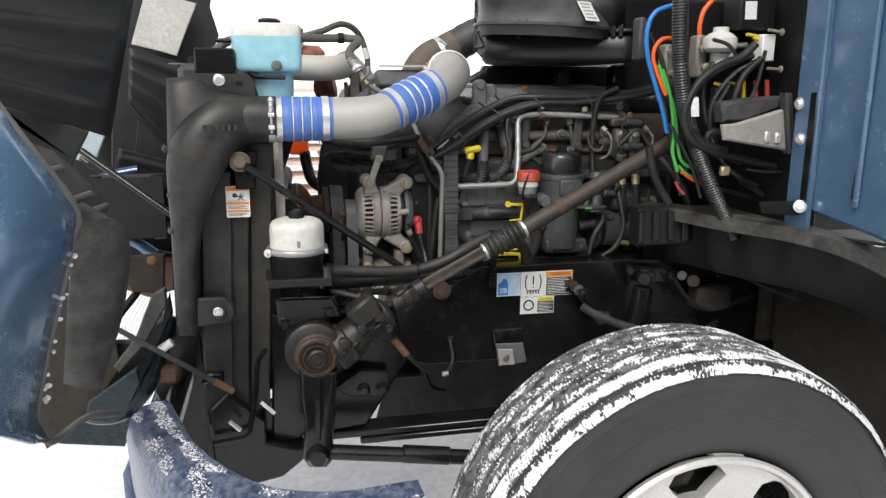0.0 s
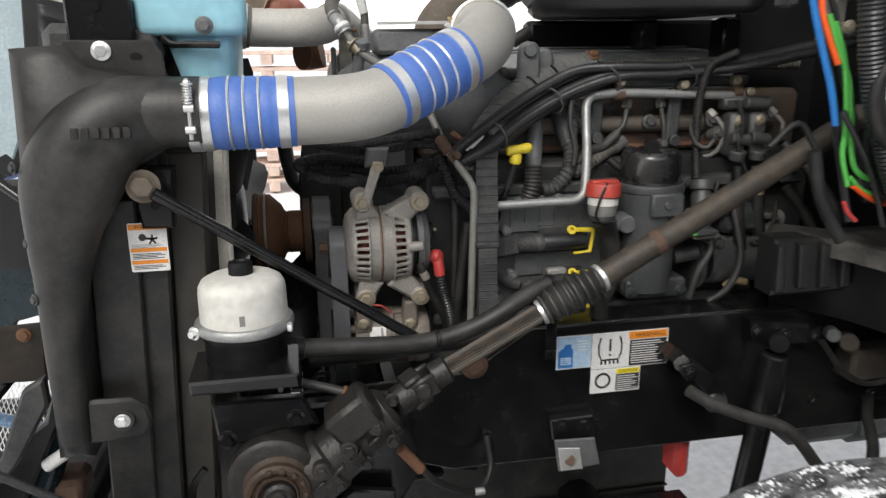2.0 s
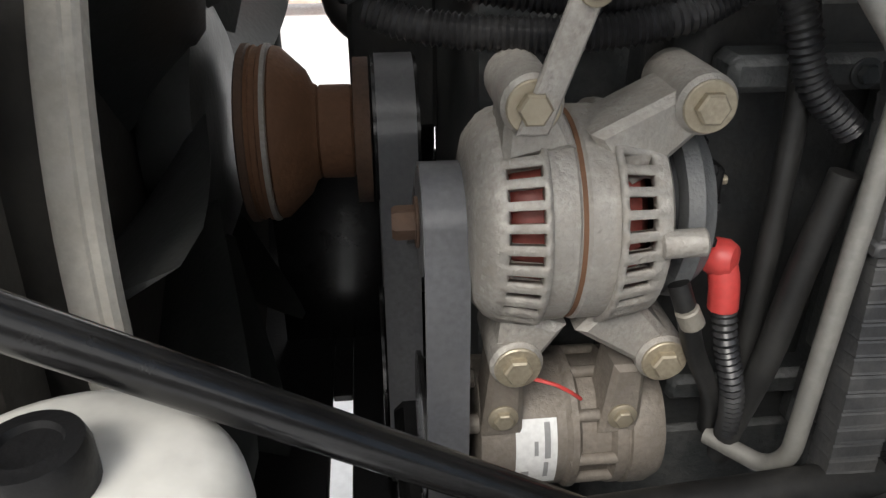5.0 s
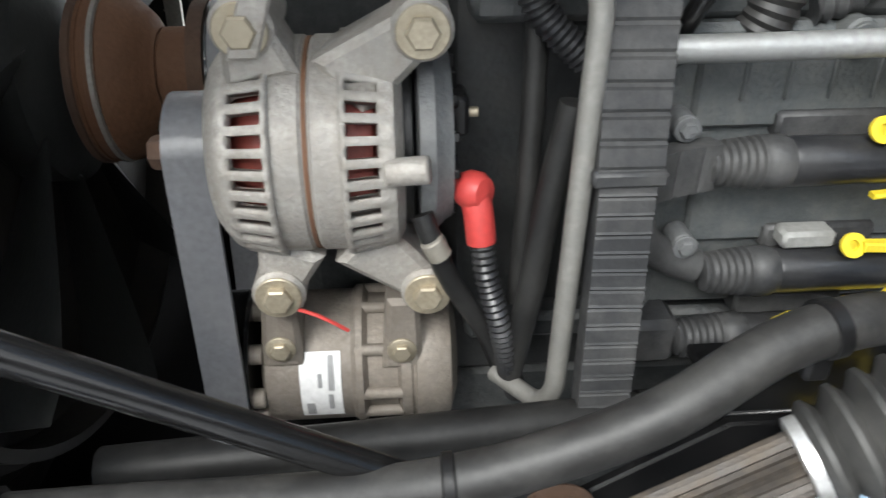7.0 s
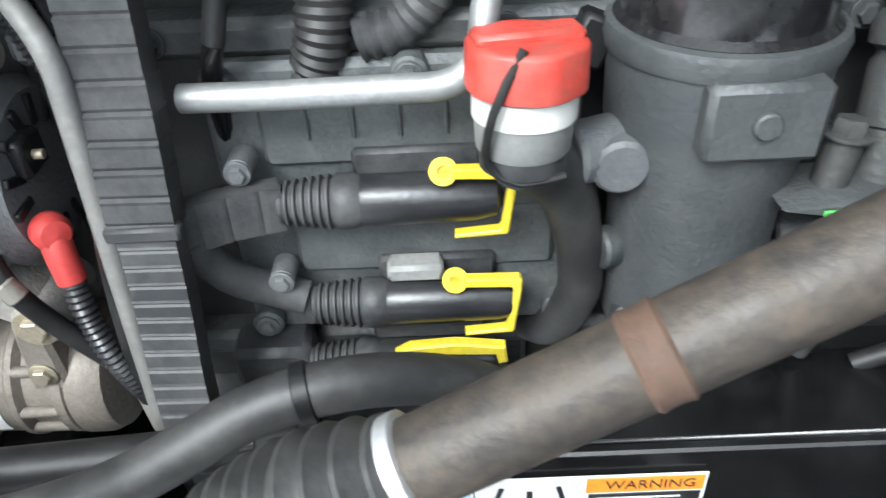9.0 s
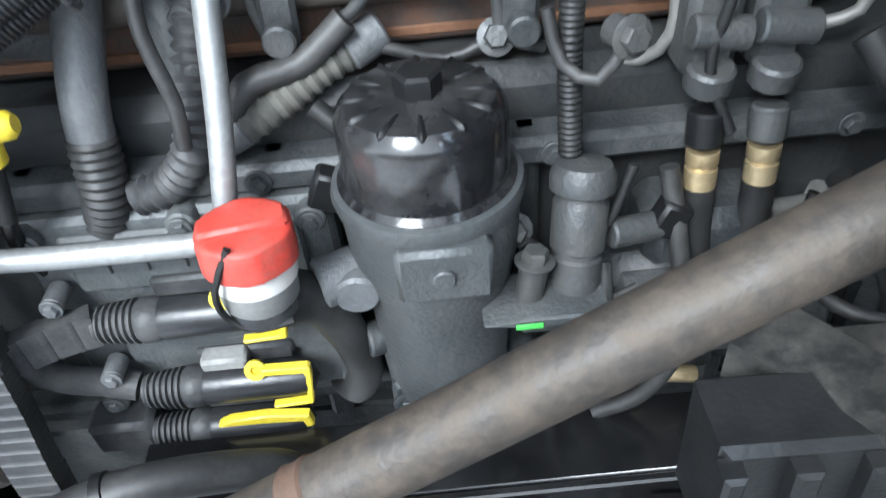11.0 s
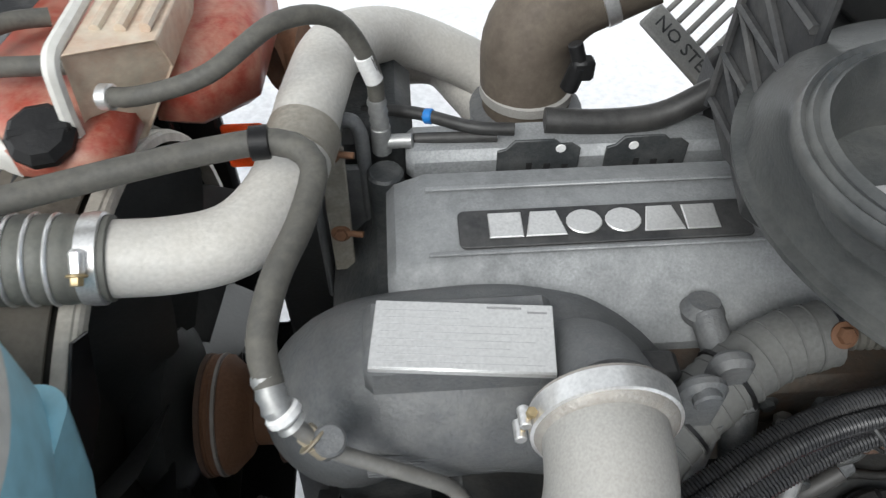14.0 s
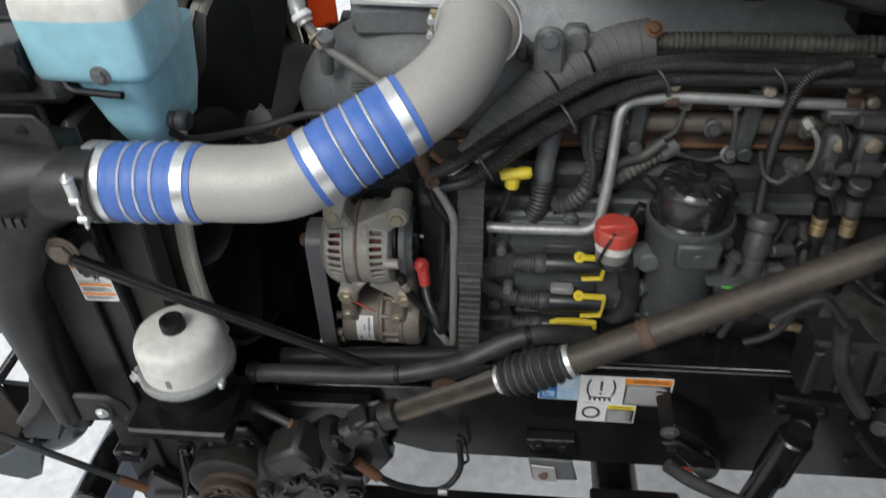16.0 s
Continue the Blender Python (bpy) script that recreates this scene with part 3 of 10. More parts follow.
R_TREAD = 0.5075
part("caked_snow", tyre_snow(), SNOW, front_wheel, "white snow packed on the tread", kind="stuff")

# ---- radiator assembly ----
rad = thing("radiator", (-0.58, 2.44, 0.62), "black radiator and charge-air cooler core in its steel side channels", "radiator")
part("core", box((-0.66, 2.02, 0.70), (-0.56, 2.86, 1.54), 0.006), PLASTIC, rad)
part("side_channel", plate([(-0.630, 1.301), (-0.514, 1.299), (-0.552, 0.492), (-0.664, 0.507)], 1.965, 0.06, 0.004), SCUFF, rad)
part("front_strip", plate([(-0.627, 1.344), (-0.554, 1.342), (-0.592, 0.506), (-0.660, 0.515)], 1.95, 0.014, 0.003), SCUFF, rad)
part("rear_channel", plate([(-0.509, 1.408), (-0.452, 1.407), (-0.491, 0.675), (-0.543, 0.680)], 1.985, 0.05, 0.004), SHROUD_BODY, rad)
part("side_channel", box((-0.63, 2.86, 0.70), (-0.49, 2.93, 1.54), 0.006), STEEL_BLACK, rad)
part("top_tank", box((-0.67, 2.0, 1.54), (-0.50, 2.88, 1.60), 0.015), PLASTIC_GREY, rad)
# fan shroud: a deep black ring behind the core
shroud = thing("fan_shroud", (-0.5, 2.44, 0.75), "dull black plastic fan shroud behind the radiator core", "fan shroud")
part("panel", box((-0.555, 2.03, 0.75), (-0.53, 2.85, 1.50), 0.008), SHROUD_BODY, shroud)
part("ring", lathe([(0.378, 0), (0.392, 0.0), (0.392, 0.078), (0.380, 0.080), (0.378, 0.0)], (-0.53, 2.44, 1.17), (1, 0, 0), 72), SHROUD_BODY, shroud)
v, f = [], []
rim = [(0.380, 0.078), (0.396, 0.079), (0.3975, 0.082), (0.3975, 0.094), (0.3955, 0.0955), (0.3955, 0.100), (0.392, 0.103), (0.381, 0.103)]
for k in range(73):
    a = radians(-22 + 214 * k / 72)
    v += [(-0.53 + x, 2.44 - r * math.cos(a), 1.17 + r * math.sin(a)) for r, x in rim]
for k in range(72):
    f += [(k * 8 + q, k * 8 + (q + 1) % 8, k * 8 + 8 + (q + 1) % 8, k * 8 + 8 + q) for q in range(8)]
f += [tuple(range(8)), tuple(576 + q for q in range(8))[::-1]]
part("rim", (v, f), RIM_CREAM, shroud, "dusty cream moulded rim", angle=35)
part("cone", lathe([(0.42, 0.0), (0.43, 0.001), (0.405, 0.035), (0.398, 0.034)], (-0.53, 2.44, 1.17), (1, 0, 0), 64), SHROUD_BODY, shroud)
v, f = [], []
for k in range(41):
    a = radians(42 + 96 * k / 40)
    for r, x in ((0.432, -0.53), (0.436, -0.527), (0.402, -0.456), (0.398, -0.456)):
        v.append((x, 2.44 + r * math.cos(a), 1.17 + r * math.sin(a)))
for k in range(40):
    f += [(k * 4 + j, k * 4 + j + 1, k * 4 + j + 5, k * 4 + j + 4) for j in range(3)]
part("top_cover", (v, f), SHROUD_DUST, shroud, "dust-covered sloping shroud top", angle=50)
part("bracket", plate([(2.19, 1.455), (2.205, 1.515), (2.285, 1.560), (2.312, 1.540), (2.27, 1.475)], -0.4255, 0.004, 0.001, "x"), STEEL_BLACK, shroud)
fan = thing("cooling_fan", (-0.44, 2.44, 1.17), "black plastic engine cooling fan at rest", "fan")
part("hub", lathe([(0.0, -0.032), (0.11, -0.03), (0.118, -0.02), (0.118, 0.02), (0.10, 0.028), (0.0, 0.03)], (-0.462, 2.44, 1.17), (1, 0, 0), 40), SHROUD, fan)


def fan_blade(a):
    """A twisted, rounded blade of the fan, at the given turn round its axis."""
    v, f, n = [], [], 9
    for i in range(n):
        r = 0.105 + 0.262 * i / (n - 1)
        tw = 0.95 - 0.45 * i / (n - 1)
        w = 0.060 + 0.028 * math.sin(math.pi * min(1, i / (n - 2)) * 0.55) - (0.012 if i == n - 1 else 0)
        for u, h in ((-1, 0.0), (-0.5, 0.004), (0.5, 0.004), (1, 0.0), (0.5, -0.002), (-0.5, -0.002)):
            c, q = u * w, h
            p = Vector((c * math.cos(tw) - q * math.sin(tw), c * math.sin(tw) + q * math.cos(tw) + 0.02 * (i / n) ** 2, r))
            v.append(tuple(Matrix.Translation((-0.465, 2.44, 1.17)) @ Matrix.Rotation(a, 4, "X") @ p))
    for i in range(n - 1):
        for k in range(6):
            f.append((i * 6 + k, i * 6 + (k + 1) % 6, (i + 1) * 6 + (k + 1) % 6, (i + 1) * 6 + k))
    f += [tuple(range(6))[::-1], tuple((n - 1) * 6 + k for k in range(6))]
    return v, f


for k in range(9):
    part("blade", fan_blade(2 * math.pi * k / 9 + 0.2), SHROUD, fan, angle=60)

tray = thing("under_tray", (-0.3, 2.47, 0.70), "black plastic tray with a slot below the fan", "tray")
part("panel", box((-0.56, 2.10, 0.70), (-0.363, 2.84, 0.715), 0.004), PLASTIC, tray)
part("panel", box((-0.334, 2.10, 0.70), (-0.05, 2.84, 0.715), 0.004), PLASTIC, tray)
part("bridge", box((-0.3625, 2.556, 0.701), (-0.3345, 2.84, 0.714), 0.002), PLASTIC, tray)
part("front_lip", box((-0.56, 2.10, 0.716), (-0.54, 2.84, 0.76), 0.004), PLASTIC, tray)
single("far_wheel_guard", box((0.80, 2.895, 0.36), (1.90, 2.91, 1.05), 0.006), PLASTIC, "black splash guard inside the far wheel", "splash guard")
part("far_tank", box((-0.74, 2.90, 0.55), (-0.425, 2.93, 1.50), 0.01), PLASTIC, rad)
gb = thing("gearbox", (1.3, 2.44, 0.55), "dark grey cast gearbox behind the engine", "gearbox")
part("bell_housing", box((0.785, 2.16, 0.62), (1.0, 2.72, 1.1), 0.03), BLOCK, gb)
part("case", box((1.002, 2.22, 0.56), (2.0, 2.66, 0.98), 0.04), BLOCK, gb)
hg = thing("spring_hanger", (1.0, 1.97, 0.6), "black spring hanger and shackle under the frame rail", "spring hanger")
part("bracket", plate([(0.92, 0.79), (1.10, 0.79), (1.06, 0.60), (1.02, 0.56), (0.98, 0.60)], 1.948, 0.064, 0.006), STEEL_BLACK, hg)
part("pin", rod((1.02, 1.93, 0.60), (1.02, 2.03, 0.60), 0.022, 18), RUST_DARK, hg)
ub = thing("axle_clamp", (0.36, 1.99, 0.5), "rusty U-bolt clamp between spring and axle", "clamp")
for x in (0.30, 0.42):
    part("u_bolt", rod((x, 1.95, 0.48), (x, 1.95, 0.66), 0.011, 12), RUST_DARK, ub)
part("pad", box((0.27, 1.945, 0.622), (0.45, 2.04, 0.65), 0.006), STEEL_BLACK, ub)
ch_ = thing("brake_chamber", (0.62, 1.72, 0.62), "black brake chamber with its rubber hose", "brake chamber")
part("can", lathe([(0.0, 0), (0.05, 0.004), (0.078, 0.02), (0.082, 0.06), (0.086, 0.064), (0.086, 0.074), (0.08, 0.078), (0.078, 0.12), (0.05, 0.135), (0.0, 0.138)], (0.56, 1.74, 0.70), (0.75, 0.3, 0.1), 32), STEEL_BLACK, ch_)
part("hose", tube([(0.66, 1.78, 0.76), (0.72, 1.84, 0.82), (0.78, 1.93, 0.84), (0.84, 2.0, 0.84)], 0.011, 12), RUBBER, ch_)

# a dark far-side plate, added to close the bright gap beyond the crank pulley
guard = thing("dark_backing_plate", (-0.32, 2.7, 0.72), "added black plate closing the bright gap beyond the crank pulley", "guard")
part("panel", plate([(-0.44, 0.70), (-0.20, 0.70), (-0.20, 1.13), (-0.32, 1.13), (-0.32, 1.03), (-0.345, 1.005), (-0.44, 1.005)], 2.70, 0.006, 0.002), STEEL_BLACK, guard)
part("flange", box((-0.44, 2.684, 0.70), (-0.20, 2.699, 0.712), 0.003), STEEL_BLACK, guard)

def rounded(x0, y0, x1, y1, r, n=5):
    out = []
    for cx, cy, a0 in ((x1 - r, y1 - r, 0), (x0 + r, y1 - r, 90), (x0 + r, y0 + r, 180), (x1 - r, y0 + r, 270)):
        out += [(cx + r * math.cos(radians(a0 + 90 * i / n)), cy + r * math.sin(radians(a0 + 90 * i / n))) for i in range(n + 1)]
    return out


# ---- engine ----
eng = thing("engine", (0.3, 2.44, 0.62), "grey cast diesel engine with a dusty valve cover", "engine")
part("block", box((-0.08, 2.185, 0.95), (0.78, 2.70, 1.34), 0.015), BLOCK_SHADED, eng)
for i in range(4):
    x = 0.06 + 0.19 * i
    part("block_rib", box((x, 2.165, 0.97), (x + 0.022, 2.186, 1.30), 0.005), BLOCK, eng)
part("block_flange", box((-0.06, 2.15, 1.275), (0.74, 2.186, 1.30), 0.006), BLOCK, eng)
part("block_flange", box((-0.06, 2.155, 1.015), (0.74, 2.186, 1.04), 0.006), BLOCK, eng)
part("cylinder_head", box((-0.07, 2.25, 1.34), (0.78, 2.66, 1.465), 0.012), HEAD_GRIME, eng, "brown-grimed cylinder head")
part("exhaust_shield", box((0.02, 2.232, 1.345), (0.66, 2.249, 1.385), 0.004), RUST_PATCHED, eng, "rust-brown heat shield strip")
for i in range(9):
    part("head_bolt", hexbolt((0.0 + 0.085 * i, 2.25, 1.435), (0, -1, 0), 0.008, 0.008), BLOCK, eng)
for i in range(7):
    part("block_bolt", hexbolt((0.03 + 0.11 * i, 2.15, 1.288), (0, -1, 0), 0.007, 0.007), BLOCK, eng)
# cast control-unit plate behind the plugs, with bosses and ribs
cast = part("control_unit", plate(rounded(0.055, 1.055, 0.30, 1.275, 0.012), 2.142, 0.03, 0.005), UNIT, eng, "grey cast control unit")
for x0, z0, x1, z1 in ((0.09, 1.205, 0.275, 1.262), (0.10, 1.115, 0.285, 1.165)):
    part("unit_panel", plate(rounded(x0, z0, x1, z1, 0.006), 2.136, 0.008, 0.003), UNIT, cast)
for x, z in ((0.07, 1.262), (0.19, 1.268), (0.285, 1.262), (0.068, 1.07), (0.29, 1.075), (0.07, 1.165), (0.292, 1.17)):
    part("unit_boss", join(rod((x, 2.16, z), (x, 2.130, z), 0.012, 18), hexbolt((x, 2.130, z), (0, -1, 0), 0.0062, 0.006)), UNIT, cast)
for i in range(5):
    part("unit_rib", box((0.12 + 0.03 * i, 2.1335, 1.225), (0.123 + 0.03 * i, 2.137, 1.258), 0.001), UNIT, cast)
# the valve cover: sloping front, raised flat with the badge, chamfered front end
vc = [(2.30, 1.455), (2.305, 1.475), (2.372, 1.538), (2.381, 1.543), (2.478, 1.551), (2.505, 1.545), (2.56, 1.49), (2.56, 1.455)]


def cover_shape():
    v, f = [], []
    ends = [(-0.135, 0.72, 0.0), (-0.125, 0.86, 0.5), (-0.09, 1.0, 1.0), (0.62, 1.0, 1.0), (0.66, 0.97, 0.8)]
    n = len(vc)
    for x, k, up in ends:
        for y, z in vc:
            v.append((x, 2.43 + (y - 2.43) * (0.9 + 0.1 * k), 1.455 + (z - 1.455) * k))
    for i in range(len(ends) - 1):
        for j in range(n):
            f.append((i * n + j, i * n + (j + 1) % n, (i + 1) * n + (j + 1) % n, (i + 1) * n + j))
    f += [tuple(range(n))[::-1], tuple((len(ends) - 1) * n + j for j in range(n))]
    return v, f


cover = part("valve_cover", cover_shape(), COVER, eng, "dusty light grey valve cover", angle=25)
slope = Vector((0, 0.097, 0.008)).normalized()
BM = Matrix((Vector((1, 0, 0)), slope, Vector((1, 0, 0)).cross(slope))).transposed().to_4x4()
BM.translation = (0.099, 2.412, 1.5475)
part("cover_ridge", box((-0.19, 0.056, 0.0), (0.52, 0.062, 0.003), 0.001, BM), COVER, cover)
part("cover_ridge", box((-0.19, -0.034, 0.0), (0.52, -0.029, 0.0035), 0.001, BM), COVER, cover)


badge = part("badge", moved(plate(rounded(-0.157, -0.026, 0.157, 0.024, 0.008), 0.0, 0.004, 0.001, "z"), BM), PLASTIC_GREY, cover, "dark badge with silver blocks")
bw = 0.036
for i in range(6):
    x = -0.125 + 0.042 * i
    sl = 0.004 if i in (1, 4) else 0.0
    o = [(x - sl, -0.0165), (x + bw + sl, -0.0165), (x + bw - sl, 0.0165), (x + sl, 0.0165)] if i not in (2, 3) else \
        [(x + 0.018 + 0.0195 * math.cos(a * math.pi / 8), 0.0165 * math.sin(a * math.pi / 8)) for a in range(16)]
    part("silver_block", moved(plate(o, 0.0045, 0.003, 0.001, "z"), BM), SILVER_PL, cover)
# oil-mist stub on the cover's slope and the dark arch below it
part("breather_stub", join(rod((0.189, 2.315, 1.512), (0.203, 2.215, 1.478), 0.017, 20), rod((0.200, 2.24, 1.487), (0.202, 2.225, 1.482), 0.022, 20), rod((0.196, 2.275, 1.499), (0.197, 2.265, 1.496), 0.021, 20),
                           lathe([(0.020, 0), (0.023, 0.010), (0.016, 0.022)], (0.188, 2.318, 1.500), (0, 0.2, 1), 20)), CAST_GREY, eng)
part("lifting_lug", plate(rounded(0.120, 1.45, 0.165, 1.568, 0.020), 2.196, 0.016, 0.005), CAST_GREY, eng)
part("lug_boss", rod((0.143, 2.188, 1.552), (0.143, 2.213, 1.552), 0.013, 20), CAST_GREY, eng)
part("lifting_lug", plate(rounded(0.162, 1.47, 0.203, 1.555, 0.018), 2.225, 0.02, 0.006), CAST_GREY, eng)
# far side: brackets, rail and turbo piping behind the cover
part("far_rail", box((-0.11, 2.535, 1.50), (0.6, 2.60, 1.545), 0.01), COVER, eng)
for x, hole in ((-0.003, 0.071), (0.126, 0.157)):
    o = [(x, 1.512), (x + 0.098, 1.512), (x + 0.098, 1.552), (x + 0.088, 1.560), (x + 0.074, 1.560), (x + 0.066, 1.567), (x + 0.020, 1.567), (x + 0.010, 1.555), (x, 1.552)]
    part("far_bracket", join(plate(o, 2.529, 0.004, 0.001), box((x + 0.008, 2.518, 1.513), (x + 0.092, 2.5285, 1.517), 0.001)), BLOCK, eng)
    part("bracket_hole", rod((hole, 2.5268, 1.555), (hole, 2.5288, 1.555), 0.006, 14), DECAL, eng)
    part("bolt", hexbolt((x + 0.012, 2.523, 1.518), (0, 0, 1), 0.005, 0.004), RUST, eng)
    part("slot", join(box((x + 0.035, 2.5275, 1.522), (x + 0.042, 2.5288, 1.534), 0.0005), box((x + 0.056, 2.5275, 1.520), (x + 0.064, 2.5288, 1.532), 0.0005), box((x + 0.078, 2.5275, 1.522), (x + 0.085, 2.5288, 1.530), 0.0005)), DARK, eng)
part("front_gear_case", plate([(-0.20, 0.96), (-0.08, 0.96), (-0.08, 1.45), (-0.15, 1.45), (-0.21, 1.38)], 2.23, 0.45, 0.02), BLOCK, eng)
part("front_bracket", plate([(-0.312, 1.10), (-0.205, 1.10), (-0.205, 1.42), (-0.268, 1.42), (-0.298, 1.34), (-0.312, 1.24)], 2.60, 0.03, 0.006), BLOCK_SHADED, eng, "dark cast bracket at the engine front")
part("front_riser", rod((-0.135, 2.53, 1.38), (-0.135, 2.53, 1.53), 0.022, 18), BLOCK, eng)
part("lifting_eye", join(sweep(filleted([(-0.190, 2.548, 1.36), (-0.192, 2.548, 1.575), (-0.184, 2.548, 1.594), (-0.168, 2.548, 1.594), (-0.160, 2.548, 1.575), (-0.158, 2.548, 1.36)], 0.012), 0.0085, 10),
                         plate([(-0.196, 1.33), (-0.152, 1.33), (-0.158, 1.525), (-0.192, 1.525)], 2.543, 0.010, 0.003)), CAST_GREY, eng, "grey loop-shaped lifting eye")
part("front_housing", box((-0.205, 2.575, 1.22), (-0.10, 2.74, 1.555), 0.02), BLOCK, eng)
part("front_upright", box((-0.222, 2.50, 1.33), (-0.212, 2.545, 1.56), 0.004), CAST_GREY, eng)

# ---- fan hub and belt drive, on the engine's axis ----
hub = thing("fan_hub", (-0.34, 2.44, 1.06), "rust-brown fan clutch hub in front of the engine", "fan hub")
HZ = 1.161
part("drum", lathe([(0.075, 0.0), (0.084, 0.003), (0.087, 0.012), (0.085, 0.013), (0.085, 0.018), (0.087, 0.019), (0.087, 0.024), (0.084, 0.025), (0.084, 0.028), (0.086, 0.03), (0.085, 0.036), (0.062, 0.060), (0.049, 0.066), (0.047, 0.07)], (-0.412, 2.43, HZ), (1, 0, 0), 56), RUST, hub)
part("ring", lathe([(0.085, 0.0), (0.0885, 0.002), (0.0885, 0.008), (0.085, 0.010)], (-0.413, 2.43, HZ), (1, 0, 0), 56), RUST_DARK, hub)
part("ring", lathe([(0.085, 0.0), (0.0882, 0.001), (0.0882, 0.005), (0.085, 0.006)], (-0.390, 2.43, HZ), (1, 0, 0), 56), CAST_ALU, hub)
part("neck", rod((-0.346, 2.43, HZ), (-0.302, 2.43, HZ), 0.047, 40), RUST, hub)


def grooved(r, w, n=7):
    p = [(r * 0.86, 0), (r + 0.004, 0.0005), (r + 0.004, 0.004)]
    for i in range(n):
        a = 0.005 + (w - 0.01) * i / n
        p += [(r, a), (r - 0.0025, a + (w - 0.01) / n * 0.5)]
    return p + [(r, w - 0.005), (r + 0.004, w - 0.004), (r + 0.004, w - 0.0005), (r * 0.86, w)]


fp = thing("fan_pulley", (-0.27, 2.44, 1.0), "black ribbed fan belt pulley on the engine front", "pulley")
part("wheel", lathe(grooved(0.070, 0.045), (-0.288, 2.43, HZ), (1, 0, 0), 64), STEEL_BLACK, fp)
part("flange", lathe([(0.05, 0), (0.073, 0.001), (0.073, 0.016), (0.05, 0.017)], (-0.306, 2.43, HZ), (1, 0, 0), 56), RUST_DARK, fp)
ap = thing("alternator_pulley", (-0.25, 2.16, 1.12), "small grey ribbed alternator pulley with its nut", "pulley")
part("wheel", lathe(grooved(0.034, 0.032), (-0.261, 2.155, 1.192), (1, 0, 0), 40), CAST_GREY, ap)
part("nut", hexbolt((-0.261, 2.155, 1.192), (-1, 0, 0), 0.012, 0.018), RUST_DARK, ap)
cp = thing("compressor_pulley", (-0.25, 2.16, 0.92), "dark compressor clutch pulley", "pulley")
part("wheel", lathe(grooved(0.058, 0.034), (-0.262, 2.165, 1.0), (1, 0, 0), 48), STEEL_BLACK, cp)
crank = thing("crank_pulley", (-0.27, 2.40, 0.7), "black crankshaft damper low on the engine front", "pulley")
part("wheel", lathe(grooved(0.115, 0.05), (-0.290, 2.43, 0.84), (1, 0, 0), 56), STEEL_BLACK, crank)


def belt(circles, x0, x1, thick=0.005):
    """A flat belt round circles (y, z, r), given in order."""
    pts = []
    for k, (y, z, r) in enumerate(circles):
        y0, z0, r0 = circles[k - 1]
        y1, z1, r1 = circles[(k + 1) % len(circles)]

        def tangent(ya, za, ra, yb, zb, rb):
            d = math.hypot(yb - ya, zb - za)
            a = math.atan2(zb - za, yb - ya)
            return a - math.acos(max(-1, min(1, (ra - rb) / d)))
        a0, a1 = tangent(y0, z0, r0, y, z, r), tangent(y, z, r, y1, z1, r1)
        while a1 < a0:
            a1 += 2 * math.pi
        n = max(3, int((a1 - a0) / 0.2))
        pts += [(y + (r) * math.cos(a0 + (a1 - a0) * i / n), z + r * math.sin(a0 + (a1 - a0) * i / n), a0 + (a1 - a0) * i / n) for i in range(n + 1)]
    v, f = [], []
    m = len(pts)
    for x, o in ((x0, 0), (x1, 0), (x1, thick), (x0, thick)):
        v += [(x, y + o * math.cos(a), z + o * math.sin(a)) for y, z, a in pts]
    for s in range(4):
        for i in range(m):
            f.append((s * m + i, s * m + (i + 1) % m, ((s + 1) % 4) * m + (i + 1) % m, ((s + 1) % 4) * m + i))
    return v, f


single("drive_belt", belt([(2.165, 1.0, 0.060), (2.43, 0.84, 0.117), (2.155, 1.192, 0.036)], -0.260, -0.230), BELT, "black ribbed drive belt round the front pulleys", "belt", angle=30)
single("fan_belt", belt([(2.43, 0.84, 0.117), (2.43, HZ, 0.0715)], -0.284, -0.247), BELT, "black ribbed fan belt", "belt", angle=30)

# ---- alternator ----
alt = thing("alternator", (-0.16, 2.155, 1.1), "dusty cast aluminium alternator with cooling slots", "alternator")
AY, AZ = 2.155, 1.195
body = part("stator_ring", lathe([(0.066, 0), (0.0735, 0.001), (0.0735, 0.018), (0.0718, 0.020), (0.0718, 0.024), (0.0735, 0.026), (0.0735, 0.043), (0.066, 0.044)], (-0.187, AY, AZ), (1, 0, 0), 64), CAST_ALU, alt)
part("rust_seam", lathe([(0.070, 0), (0.0725, 0.0006), (0.0725, 0.0034), (0.070, 0.004)], (-0.1670, AY, AZ), (1, 0, 0), 64), RUST, alt)
part("winding", lathe([(0.045, 0), (0.056, 0.01), (0.0595, 0.025), (0.0595, 0.075), (0.056, 0.09), (0.045, 0.098)], (-0.215, AY, AZ), (1, 0, 0), 40), RED_DK, alt, "dark red copper winding")


def slotted_bell(profile, x0, sgn, row, n=34):
    """A cast end bell with n cooling slots through one row of its profile."""
    m = basis((x0, AY, AZ), (sgn, 0, 0))
    v, f, k5 = [], [], n * 5
    for r, h in profile:
        for k in range(k5):
            a = 2 * math.pi * k / k5
            v.append(tuple(m @ Vector((r * math.cos(a), r * math.sin(a), h))))
    for i in range(len(profile) - 1):
        for k in range(k5):
            if i == row and k % 5 < 3:
                continue
            f.append((i * k5 + k, i * k5 + (k + 1) % k5, (i + 1) * k5 + (k + 1) % k5, (i + 1) * k5 + k))
    return v, f


